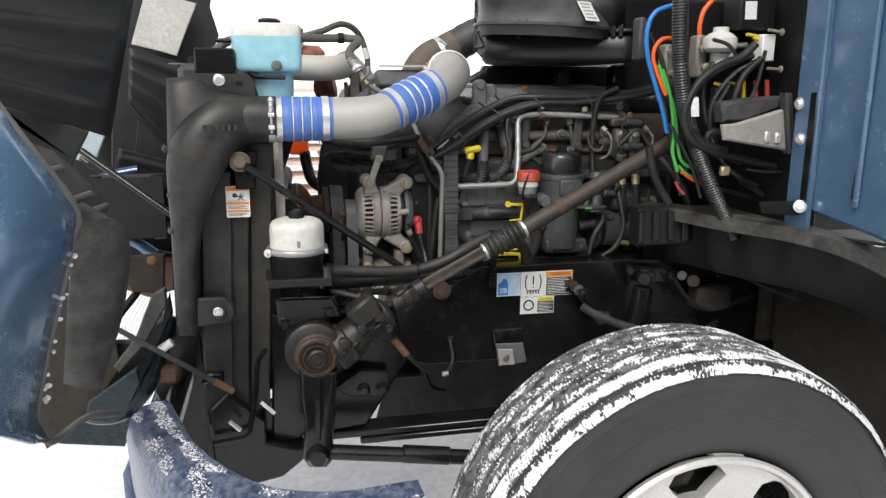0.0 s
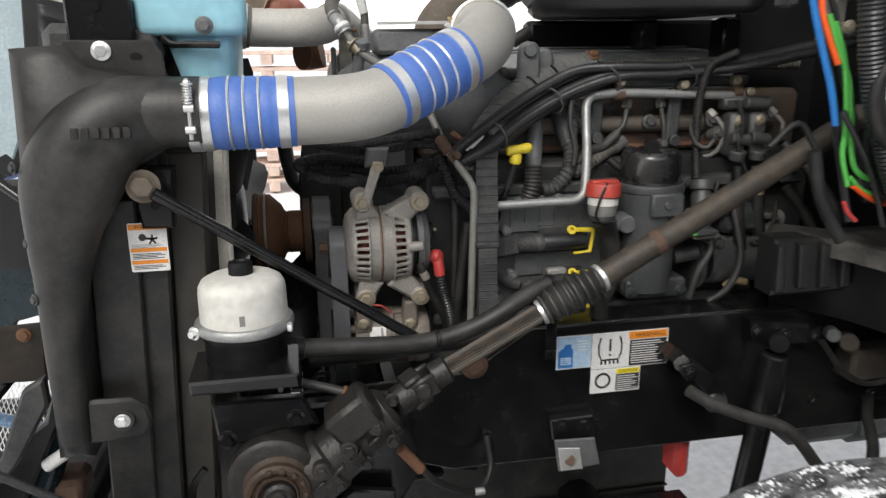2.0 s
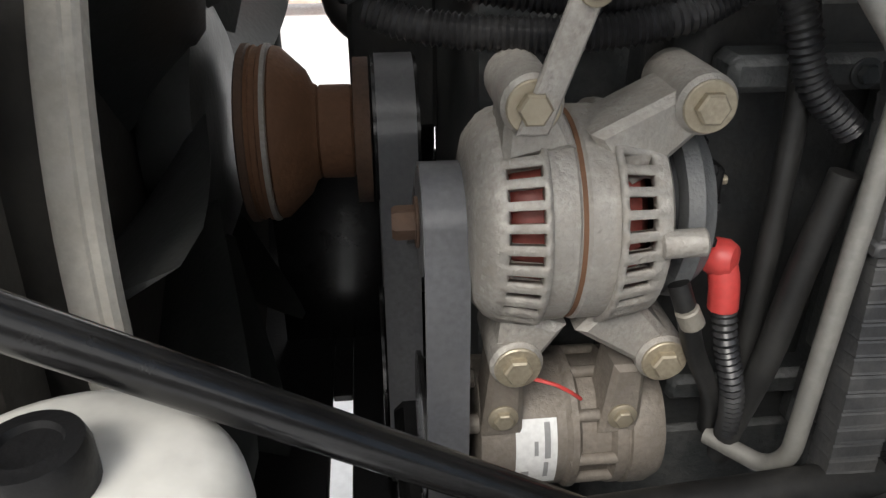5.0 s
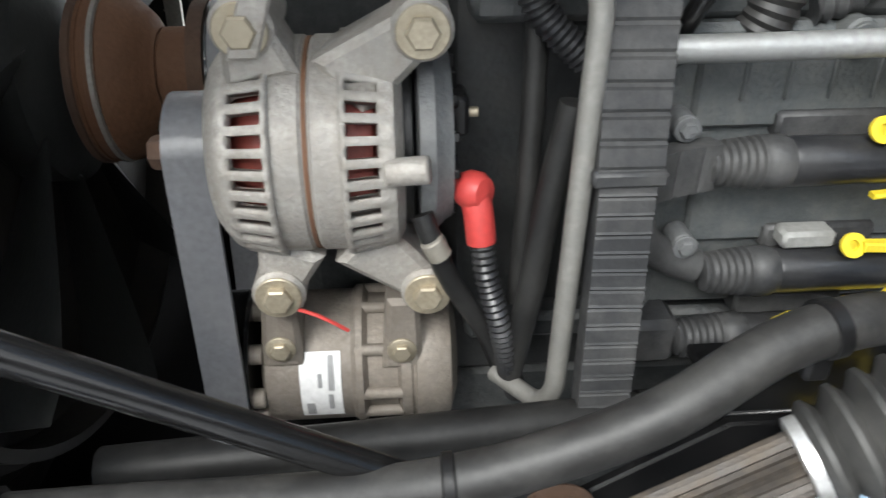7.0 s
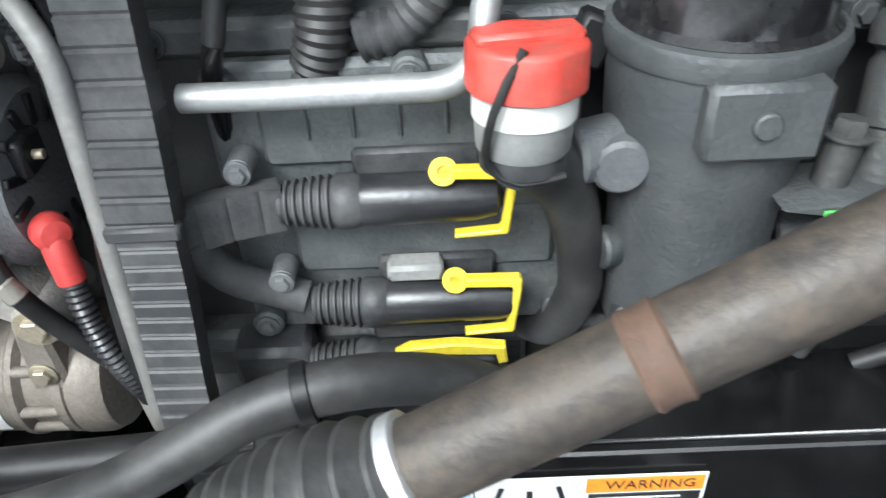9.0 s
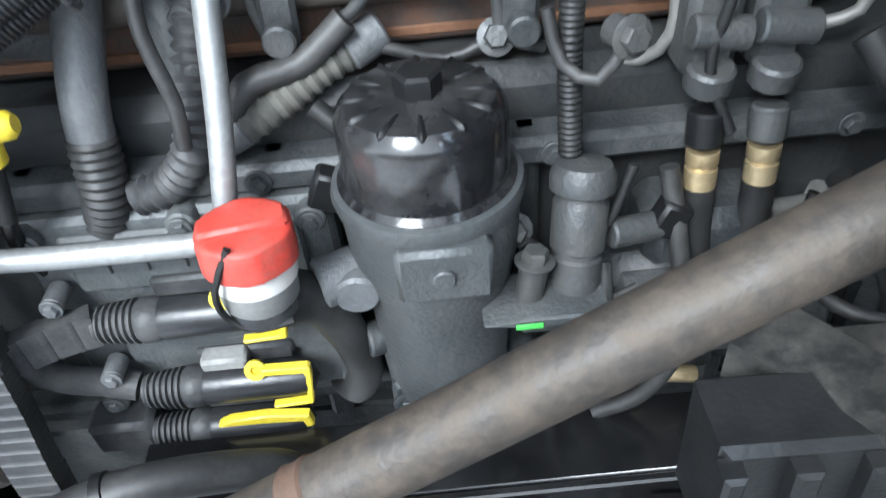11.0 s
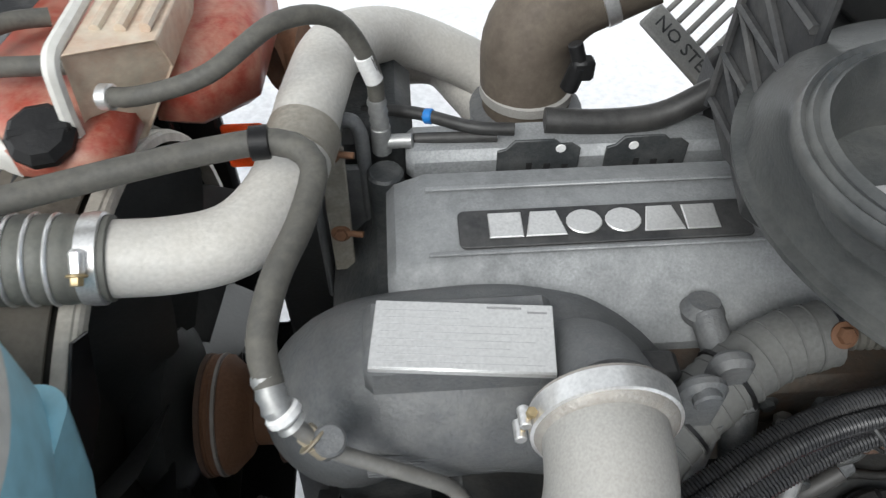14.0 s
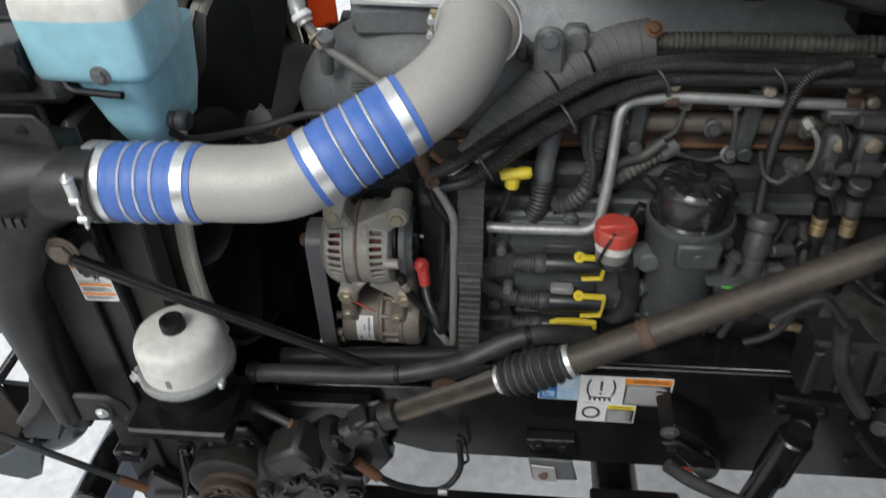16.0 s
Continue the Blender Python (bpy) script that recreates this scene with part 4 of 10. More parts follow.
for prof_, x0, sgn in (([(0.0735, -0.001), (0.0738, 0.003), (0.0695, 0.024), (0.066, 0.030), (0.056, 0.038), (0.030, 0.044)], -0.187, -1), ([(0.0735, -0.001), (0.0738, 0.003), (0.070, 0.022), (0.068, 0.030), (0.060, 0.034), (0.040, 0.035)], -0.143, 1)):
    bell = part("end_bell", slotted_bell(prof_, x0, sgn, 1), CAST_ALU, alt, angle=35)
    so = bell.modifiers.new("thickness", "SOLIDIFY")
    so.thickness, so.offset = 0.007, 0
def bell_fins(x0, sgn, outline, parent, n=34):
    """Raised cast fins round an end bell, between its slots; outline in (height, radius)."""
    m = basis((x0, AY, AZ), (sgn, 0, 0))
    for k in range(n):
        a = 2 * math.pi * (5 * k + 4) / (5 * n)
        d = m.to_3x3() @ Vector((math.cos(a), math.sin(a), 0))
        if d.y > 0.45:
            continue
        t = Vector((-math.sin(a), math.cos(a), 0)) * 0.0021
        v, c = [], len(outline)
        for sg in (-1, 1):
            v += [tuple(m @ (Vector((r * math.cos(a), r * math.sin(a), h)) + t * sg * (0.7 if r > 0.070 else 1.0))) for h, r in outline]
        f = [tuple(range(c))[::-1], tuple(range(c, 2 * c))] + [(i, (i + 1) % c, c + (i + 1) % c, c + i) for i in range(c)]
        part("cooling_fin", (v, f), CAST_ALU, parent, angle=50)


bell_fins(-0.187, -1, [(0.003, 0.0745), (0.022, 0.0735), (0.031, 0.0695), (0.039, 0.0605), (0.042, 0.050), (0.038, 0.046), (0.020, 0.064), (0.003, 0.068)], alt)
bell_fins(-0.143, 1, [(0.003, 0.0745), (0.020, 0.0735), (0.029, 0.0705), (0.036, 0.064), (0.036, 0.054), (0.020, 0.064), (0.003, 0.068)], alt)
# mounting ears and their bolts
ears = [((-0.197, 1.286), (-0.19, 1.252)), ((-0.092, 1.283), (-0.145, 1.245)), ((-0.197, 1.100), (-0.185, 1.135)), ((-0.092, 1.098), (-0.14, 1.14))]
for (bx, bz), (ix, iz) in ears:
    d = Vector((ix - bx, 0, iz - bz))
    nrm = Vector((-d.z, 0, d.x)).normalized() * 0.016
    o = [(bx + nrm.x * 0.9, bz + nrm.z * 0.9), (bx - nrm.x * 0.9, bz - nrm.z * 0.9), (ix - nrm.x * 1.5, iz - nrm.z * 1.5), (ix + nrm.x * 1.5, iz + nrm.z * 1.5)]
    part("mounting_ear", join(plate(o, 2.112, 0.05, 0.005), rod((bx, 2.108, bz), (bx, 2.175, bz), 0.019, 24)), CAST_ALU, alt)
    part("ear_bolt", join(hexbolt((bx, 2.108, bz), (0, -1, 0), 0.0105, 0.009), rod((bx, 2.108, bz), (bx, 2.105, bz), 0.0165, 24)), BOLT, alt, "yellowed zinc bolt")
part("terminal_boss", rod((-0.117, 2.087, 1.203), (-0.09, 2.083, 1.206), 0.009, 14), CAST_ALU, alt)
part("rear_cover", lathe([(0.052, 0), (0.066, 0.002), (0.068, 0.012), (0.060, 0.02), (0.058, 0.024), (0.03, 0.026)], (-0.097, 2.165, AZ), (1, 0, 0), 40), CAST_GREY, alt, "grey plastic rear cover")
part("rear_cover_ring", lathe([(0.060, 0), (0.062, 0.001), (0.062, 0.008), (0.060, 0.009)], (-0.108, 2.165, AZ), (1, 0, 0), 40), PLASTIC, alt)
for k in range(14):
    a = 2 * math.pi * k / 14 + 0.1
    part("rear_fin", box((0.0, 0.034, -0.0035), (0.0045, 0.056, 0.0035), 0.001, Matrix.Translation((-0.0735, 2.165, AZ)) @ Matrix.Rotation(a, 4, "X")), PLASTIC, alt)
part("regulator", box((-0.0745, 2.128, AZ + 0.012), (-0.062, 2.158, AZ + 0.040), 0.003), PLASTIC, alt, "black plastic regulator")
part("terminal_stud", rod((-0.064, 2.140, AZ + 0.026), (-0.055, 2.140, AZ + 0.026), 0.0035, 12), BOLT, alt)
boot = thing("terminal_boot", (-0.055, 2.12, 1.13), "red rubber terminal boot with its black corrugated cable", "terminal boot")
part("boot", join(lathe([(0.0, -0.013), (0.010, -0.011), (0.0135, -0.003), (0.0135, 0.005), (0.010, 0.011), (0.0, 0.013)], (-0.06, 2.12, 1.182), (0.7, -0.7, 0.1), 20), tube([(-0.059, 2.12, 1.182), (-0.056, 2.114, 1.166), (-0.054, 2.112, 1.146)], 0.0105, 14, 0.004)), RED, boot)
part("cable", corrugated([(-0.054, 2.112, 1.150), (-0.05, 2.105, 1.12), (-0.04, 2.10, 1.08), (-0.03, 2.11, 1.03), (-0.02, 2.13, 0.99)], 0.0085, 0.005, 0.1), LOOM, boot)
part("lead", tube([(-0.095, 2.10, 1.175), (-0.088, 2.095, 1.155), (-0.075, 2.10, 1.12), (-0.05, 2.11, 1.07), (-0.035, 2.13, 1.02)], 0.0075, 10), RUBBER, boot)
part("lead_end", rod((-0.090, 2.093, 1.160), (-0.083, 2.093, 1.146), 0.0084, 12), BEIGE, boot, "pale crimped lead end")
nudge(boot, 0.0, 0.0, -0.009)
brk = thing("alternator_bracket", (-0.19, 2.15, 1.28), "dusty steel stay above the alternator", "bracket")
part("stay", plate([(-0.207, 1.27), (-0.188, 1.27), (-0.158, 1.36), (-0.176, 1.362)], 2.102, 0.006, 0.0015), CAST_ALU, brk)
part("bolt", hexbolt((-0.168, 2.102, 1.352), (0, -1, 0), 0.007, 0.007), BOLT, brk)
part("saddle", plate([(-0.19, 1.35), (-0.15, 1.35), (-0.145, 1.385), (-0.185, 1.385)], 2.108, 0.03, 0.003), BLOCK, brk)

# ---- air-conditioning compressor ----
comp = thing("compressor", (-0.15, 2.165, 0.95), "dusty aluminium air-conditioning compressor with a paper label", "compressor")
CY, CZ = 2.168, 1.000
part("barrel", lathe([(0.046, 0), (0.054, 0.004), (0.054, 0.070), (0.0575, 0.074), (0.0575, 0.079), (0.050, 0.083), (0.050, 0.106), (0.0565, 0.109), (0.0565, 0.117), (0.0545, 0.118), (0.0545, 0.120), (0.0575, 0.121), (0.0575, 0.138), (0.053, 0.148), (0.034, 0.154)], (-0.222, CY, CZ), (1, 0, 0), 48), CAST_DIRTY, comp)
for a in (0.3, 1.0, 1.75, 2.45, 3.15, 3.6, 4.3, 5.0, 5.6):
    y, z = CY + 0.0525 * math.cos(a), CZ + 0.0525 * math.sin(a)
    part("through_bolt", rod((-0.150, y, z), (-0.112, y, z), 0.0050, 10), CAST_DIRTY, comp)
    part("bolt_boss", join(rod((-0.230, y, z), (-0.219, y, z), 0.0080, 12), rod((-0.234, y, z), (-0.228, y, z), 0.0055, 12)), CAST_DIRTY, comp)
for x, z in ((-0.203, 1.046), (-0.112, 1.040)):
    part("lug", join(plate([(x - 0.016, z - 0.02), (x + 0.016, z - 0.02), (x + 0.014, z + 0.045), (x - 0.010, z + 0.045)], 2.118, 0.04, 0.004)), CAST_DIRTY, comp)
    part("lug_bolt", hexbolt((x, 2.118, z), (0, -1, 0), 0.0075, 0.007), BOLT, comp)


def curved_label(x0, x1, a0, a1, r, y, z, n=8):
    v, f = [], []
    for i in range(n + 1):
        a = a0 + (a1 - a0) * i / n
        for rr in (r, r + 0.0006):
            for x in (x0, x1):
                v.append((x, y + rr * math.cos(a), z + rr * math.sin(a)))
    for i in range(n):
        for q in ((0, 1, 5, 4), (2, 6, 7, 3), (0, 4, 6, 2), (1, 3, 7, 5)):
            f.append(tuple(i * 4 + j for j in q))
    return v, f


lab = part("paper_label", curved_label(-0.192, -0.160, radians(140), radians(204), 0.0545, CY, CZ), DECAL, comp, "white paper label with grey print")
for x0, x1, a0, a1 in ((-0.170, -0.1655, 143, 173), (-0.1705, -0.167, 177, 193), (-0.188, -0.182, 186, 200), (-0.178, -0.175, 158, 170)):
    part("print_bar", curved_label(x0, x1, radians(a0), radians(a1), 0.0553, CY, CZ, 4), DECAL_GR, lab)
part("wire", tube([(-0.20, 2.12, 1.085), (-0.17, 2.10, 1.088), (-0.15, 2.105, 1.07)], 0.0015, 6), RED, comp)

# ---- intake manifold, plate and charge-air pipe ----
man = thing("intake_manifold", (-0.1, 2.3, 1.25), "dusty grey cast intake manifold elbow", "intake manifold")
ML = spline([(-0.212, 2.318, 1.325), (-0.203, 2.312, 1.38), (-0.168, 2.298, 1.44), (-0.10, 2.283, 1.470), (-0.03, 2.284, 1.470), (0.04, 2.286, 1.444), (0.10, 2.295, 1.40), (0.14, 2.31, 1.36)], 0.012)
part("casting", sweep(ML, [min(0.094, 0.045 + 0.011 * i, 0.06 + 0.0032 * (len(ML) - 1 - i)) for i in range(len(ML))], 32), CAST_GREY, man)
part("top_pad", box((-0.165, 2.222, 1.545), (0.005, 2.30, 1.592), 0.008), CAST_GREY, man)
for i in range(6):
    part("casting_line", box((-0.17, 2.1905 + 0.0, 1.455 + 0.006 * i), (-0.04, 2.196, 1.457 + 0.006 * i), 0.0005), CAST_GREY, man)
part("boss", join(rod((-0.205, 2.20, 1.50), (-0.193, 2.175, 1.565), 0.011, 16), rod((-0.194, 2.178, 1.556), (-0.192, 2.172, 1.572), 0.014, 16)), CAST_GREY, man)
part("inlet_neck", sweep(spline([(0.01, 2.285, 1.46), (0.034, 2.245, 1.535), (0.038, 2.175, 1.582)], 0.01), 0.0490, 40), CAST_GREY, man)
part("sensor", join(box((0.098, 2.245, 1.492), (0.135, 2.28, 1.515), 0.006), rod((0.085, 2.25, 1.505), (0.10, 2.25, 1.505), 0.014, 14), rod((0.125, 2.24, 1.49), (0.14, 2.215, 1.47), 0.009, 12)), PLASTIC_GREY, man)
nudge(man, 0.010, -0.006, 0.001)
dp = thing("data_plate", (-0.08, 2.25, 1.6), "white engine data plate with rows of fine print", "plate")
DPM = Matrix.Translation((-0.0685, 2.238, 1.605)) @ Matrix.Rotation(radians(-6.0), 4, "Z")
part("plate", box((-0.0775, -0.0345, -0.001), (0.0775, 0.0345, 0.001), 0.0006, DPM), SILVER_PL, dp)
part("lower_lip", box((-0.0775, -0.0360, -0.005), (0.0775, -0.0347, 0.001), 0.0005, DPM), SILVER_PL, dp)
for i in range(8):
    part("print_bar", box((-0.071, 0.024 - 0.0075 * i, 0.0012), (-0.072 + (0.14 if i > 1 else 0.085) * (0.8 + 0.2 * ((i * 37) % 5) / 4), 0.0248 - 0.0075 * i, 0.00135), 0.0001, DPM), PRINT_FAINT, dp)
part("print_bar", box((0.020, 0.0285, 0.0012), (0.050, 0.0308, 0.0014), 0.0001, DPM), DECAL_GR, dp)
part("print_bar", box((0.055, 0.0245, 0.0012), (0.072, 0.0265, 0.0014), 0.0001, DPM), DECAL_GR, dp)

cac = thing("charge_air_pipe", (-0.1, 1.95, 1.4), "sand-grey aluminium charge-air pipe with blue silicone hoses", "pipe")
CL = [(-0.42, 1.935, 1.468), (-0.33, 1.935, 1.469), (-0.26, 1.934, 1.470), (-0.21, 1.935, 1.474), (-0.165, 1.945, 1.485), (-0.10, 1.975, 1.513), (-0.036, 2.006, 1.541), (0.005, 2.042, 1.560), (0.030, 2.092, 1.577), (0.037, 2.135, 1.586), (0.038, 2.175, 1.584)]
line = spline(CL, 0.01)
part("pipe", sweep(line, [0.047 if p.x < -0.33 or -0.155 < p.x < -0.046 else 0.0508 for p in line], 40), PIPE_ALU, cac)


def hose(name, a, b, r, ridges, mat, parent, label, ring_mat=STAINLESS):
    """A humped hose from a to b, with wire rings between the humps and a clamp at each end."""
    a, b = Vector(a), Vector(b)
    d = b - a
    L = d.length
    prof, rings = [(r - 0.004, 0), (r + 0.001, 0.001), (r + 0.001, 0.028)], []
    w = (L - 0.060) / ridges
    for i in range(ridges):
        h0 = 0.03 + w * i
        prof += [(r + 0.0006, h0 + 0.0008), (r + 0.0020, h0 + w * 0.22), (r + 0.0025, h0 + w * 0.5), (r + 0.0020, h0 + w * 0.78), (r + 0.0006, h0 + w - 0.0008)]
        rings.append(h0 + w)
    prof += [(r + 0.001, L - 0.028), (r + 0.001, L - 0.001), (r - 0.004, L)]
    h = part(name, lathe(prof, a, d, 48), mat, parent, label)
    u = d.normalized()
    for q in rings[:-1]:
        part("wire_ring", lathe([(r, -0.0022), (r + 0.0028, -0.0018), (r + 0.0040, 0.0), (r + 0.0028, 0.0018), (r, 0.0022)], a + u * q, d, 48), ring_mat, h)
    for q in (0.0175, L - 0.0175):
        part("clamp_band", band(a + u * q, d, r + 0.0018, 0.0165), ring_mat, h, "stainless clamp band")
    return h


h1 = hose("blue_hose", (-0.452, 1.935, 1.468), (-0.306, 1.935, 1.469), 0.0515, 4, BLUE_SIL, cac, "blue silicone hump hose")
h2 = hose("blue_hose", (-0.168, 1.943, 1.484), (-0.034, 2.007, 1.542), 0.0515, 4, BLUE_SIL, cac, "blue silicone hump hose")


def tbolt_clamp(at, axis, r, side, parent, w=0.018):
    """A T-bolt clamp with its trunnions, bolt and spring, on the given side of the pipe."""
    at, u = Vector(at), Vector(axis).normalized()
    s = Vector(side)
    s = (s - u * s.dot(u)).normalized()
    t = u.cross(s)
    c = part("t_bolt_clamp", band(at, u, r, w, 0.0014), STAINLESS, parent, "stainless T-bolt clamp")
    p = at + s * (r + 0.008)
    part("trunnion", rod(p - u * w * 0.45 + t * 0.016, p + u * w * 0.45 + t * 0.016, 0.0058, 12), STAINLESS, c)
    part("trunnion", rod(p - u * w * 0.45 - t * 0.014, p + u * w * 0.45 - t * 0.014, 0.0058, 12), STAINLESS, c)
    part("bolt", rod(p + t * 0.03, p - t * 0.055, 0.003, 10), STAINLESS, c)
    part("spring", corrugated([p - t * 0.02, p - t * 0.046], 0.0062, 0.004, 0.25), STAINLESS, c)
    part("nut", hexbolt(p - t * 0.046, -t, 0.0055, 0.006), STAINLESS, c)
    return c


tbolt_clamp((-0.452, 1.935, 1.468), (1, 0, 0), 0.0540, (0, -1, 0.0), cac, 0.016)
part("flared_lip", lathe([(0.050, -0.012), (0.0575, -0.008), (0.0600, -0.002), (0.0600, 0.018), (0.0540, 0.022)], (0.040, 2.158, 1.585), (0.0, 1, -0.05), 44), CAST_ALU, cac)
cc = part("v_band_clamp", band((0.040, 2.163, 1.585), (0.0, 1, -0.05), 0.0605, 0.020, 0.0014), STAINLESS, cac, "stainless band clamp")
for dz, dx in ((0.012, 0.0), (-0.010, -0.002)):
    part("trunnion", rod((-0.026 + dx, 2.154, 1.585 + dz), (-0.026 + dx, 2.172, 1.584 + dz), 0.0052, 12), STAINLESS, cc)
part("screw", join(rod((-0.027, 2.163, 1.570), (-0.021, 2.160, 1.612), 0.0026, 10), hexbolt((-0.022, 2.160, 1.606), (0.15, -0.05, 1), 0.0048, 0.006, False)), BRASS, cc, "brass-coloured screw")
# ---- hot-side pipe from the cooler to the turbo ----
hot = thing("hot_air_pipe", (-0.3, 2.4, 1.5), "sand-grey aluminium hot-side air pipe with a grey bellows hose", "pipe")
HP = [(-0.405, 2.350, 1.600), (-0.335, 2.352, 1.598), (-0.278, 2.366, 1.599), (-0.242, 2.410, 1.603), (-0.222, 2.47, 1.612), (-0.208, 2.56, 1.622), (-0.185, 2.66, 1.615), (-0.12, 2.76, 1.565), (-0.02, 2.79, 1.50), (0.06, 2.76, 1.46)]
part("pipe", sweep(spline(HP, 0.012), 0.037, 28), HOT_PIPE, hot)
hose("bellows_hose", (-0.555, 2.338, 1.622), (-0.385, 2.350, 1.600), 0.040, 6, BELLOWS, hot, "dusty grey-green bellows hose")
for at, turn in (((-0.398, 2.349, 1.602), (0.99, 0.07, -0.12)), ((-0.540, 2.339, 1.620), (0.99, 0.07, -0.12))):
    wc = part("worm_clamp", band(at, turn, 0.0425, 0.013, 0.0014), STAINLESS, hot, "stainless worm-drive clamp")
    part("screw_housing", box((-0.006, -0.012, 0.0), (0.006, 0.012, 0.010), 0.003, Matrix.Translation(Vector(at) + Vector((0, -0.031, 0.031))) @ Matrix.Rotation(radians(45), 4, "X")), STAINLESS, wc)
    part("screw", hexbolt(Vector(at) + Vector((0.0, -0.043, 0.028)), (0, -0.8, -0.6), 0.006, 0.010), BRASS, wc, "yellowed screw head")
part("strap", lathe([(0.0375, -0.020), (0.0395, -0.019), (0.0395, 0.019), (0.0375, 0.020)], (-0.219, 2.485, 1.614), (0.2, 0.97, 0.1), 28), BEIGE, hot, "dirty beige pipe strap")
part("strap_stay", plate([(-0.205, 1.40), (-0.180, 1.40), (-0.176, 1.60), (-0.190, 1.615), (-0.206, 1.60)], 2.49, 0.005, 0.0015), BEIGE, hot)
for z in (1.47, 1.595):
    part("strap_bolt", join(hexbolt((-0.192, 2.49, z), (0, -1, 0.2), 0.008, 0.008), rod((-0.192, 2.49, z), (-0.165, 2.485, z), 0.004, 10)), RUST, hot, "rusty bolt")
part("red_hose", tube([(-0.285, 2.74, 1.545), (-0.265, 2.75, 1.545), (-0.235, 2.745, 1.550)], 0.042, 24), RUST, hot, "rust-red silicone sleeve")

# ---- cooler end tank: the black moulded duct beside the radiator ----
duct = thing("cooler_end_tank", (-0.62, 1.92, 0.93), "scuffed black plastic charge-air cooler end tank", "end tank")
shell = [(-0.684, 1.559), (-0.613, 1.564), (-0.588, 1.532), (-0.490, 1.519), (-0.495, 1.415), (-0.541, 1.389), (-0.585, 1.350), (-0.617, 1.294), (-0.634, 1.214), (-0.651, 0.933), (-0.704, 0.935), (-0.699, 1.189), (-0.692, 1.414)]
part("shell", plate(shell, 1.908, 0.10, 0.018), SCUFF, duct, angle=60)
horn = spline([(-0.478, 1.935, 1.468), (-0.515, 1.932, 1.467), (-0.560, 1.928, 1.455), (-0.605, 1.924, 1.415), (-0.637, 1.922, 1.345), (-0.655, 1.922, 1.26), (-0.667, 1.922, 1.15), (-0.673, 1.922, 1.05), (-0.677, 1.922, 0.965)], 0.012)
hr = spline([(0, 0.0505, 0), (0.05, 0.054, 0), (0.15, 0.066, 0), (0.30, 0.069, 0), (0.45, 0.050, 0), (0.60, 0.036, 0), (0.80, 0.028, 0), (1.0, 0.023, 0)], 0.004)
radii = [min(hr, key=lambda q: abs(q.x - i / (len(horn) - 1))).y for i in range(len(horn))]
part("horn", sweep(horn, radii, 28, 0.82, (0, 1, 0)), SCUFF, duct, "scuffed horn that narrows into the leg", angle=70)
part("neck", tube([(-0.58, 1.945, 1.462), (-0.53, 1.938, 1.466), (-0.49, 1.935, 1.468), (-0.44, 1.935, 1.468)], 0.0505, 36), SCUFF, duct)
part("top_flange", plate([(-0.620, 1.570), (-0.501, 1.569), (-0.488, 1.553), (-0.484, 1.514), (-0.618, 1.514)], 1.935, 0.006, 0.002), SCUFF, duct)
part("flange_bolt", hexbolt((-0.568, 1.934, 1.555), (0, -1, 0), 0.009, 0.007), STAINLESS, duct)
part("flange_hole", rod((-0.523, 1.935, 1.547), (-0.523, 1.933, 1.546), 0.008, 16), DARK, duct)
part("side_tab", join(plate([(-0.653, 1.031), (-0.587, 1.030), (-0.565, 1.014), (-0.558, 0.987), (-0.573, 0.962), (-0.657, 0.957)], 1.918, 0.014, 0.005), rod((-0.600, 1.919, 0.994), (-0.600, 1.912, 0.996), 0.018, 24)), SCUFF, duct)
part("tab_bolt", hexbolt((-0.601, 1.912, 0.996), (0, -1, 0), 0.008, 0.007), STAINLESS, duct)
for p in ((-0.693, 1.910, 1.290), (-0.696, 1.910, 1.205), (-0.696, 1.910, 1.399)):
    part("clip", hexbolt(p, (-0.7, -0.7, 0), 0.006, 0.006), PLASTIC_GREY, duct)
for i in range(6):
    part("embossed_bar", box((-0.606 + 0.0135 * i, 1.8695, 1.440), (-0.596 + 0.0135 * i, 1.8755, 1.455), 0.001), SCUFF, duct)
nudge(duct, 0.0, -0.012, 0.005)
# bracket box above the end tank and the strap of the washer tank
bb = thing("bracket_box", (-0.55, 2.0, 1.55), "black steel bracket box above the cooler end tank", "bracket")
part("box", box((-0.627, 1.985, 1.571), (-0.534, 2.06, 1.636), 0.004), STEEL_BLACK, bb)
part("screw", hexbolt((-0.582, 1.985, 1.621), (0, -1, 0), 0.004, 0.003), STEEL_BLACK, bb)
part("stay", sweep(filleted([(-0.577, 2.030, 1.656), (-0.531, 2.030, 1.655), (-0.526, 2.020, 1.618), (-0.488, 2.000, 1.568), (-0.414, 1.990, 1.567)], 0.01), 0.0055, 8), STEEL_BLACK, bb)

# warning decal on the side channel
dc = thing("warning_decal", (-0.54, 1.947, 1.23), "white and orange fan warning decal", "decal")
x0, z0, x1, z1 = -0.570, 1.228, -0.513, 1.306
part("sheet", plate(rounded(x0, z0, x1, z1, 0.003), 1.9485, -0.0012, 0.0003), DECAL, dc)


def bars(parent, x0, x1, z, n, dz, y, mat, h=0.0016):
    for i in range(n):
        w = (x1 - x0) * (0.86 + 0.14 * math.sin(i * 2.3))
        part("print_bar", box((x0, y - 0.0004, z - dz * i), (x0 + w, y, z - dz * i + h), 0.0001), mat, parent)


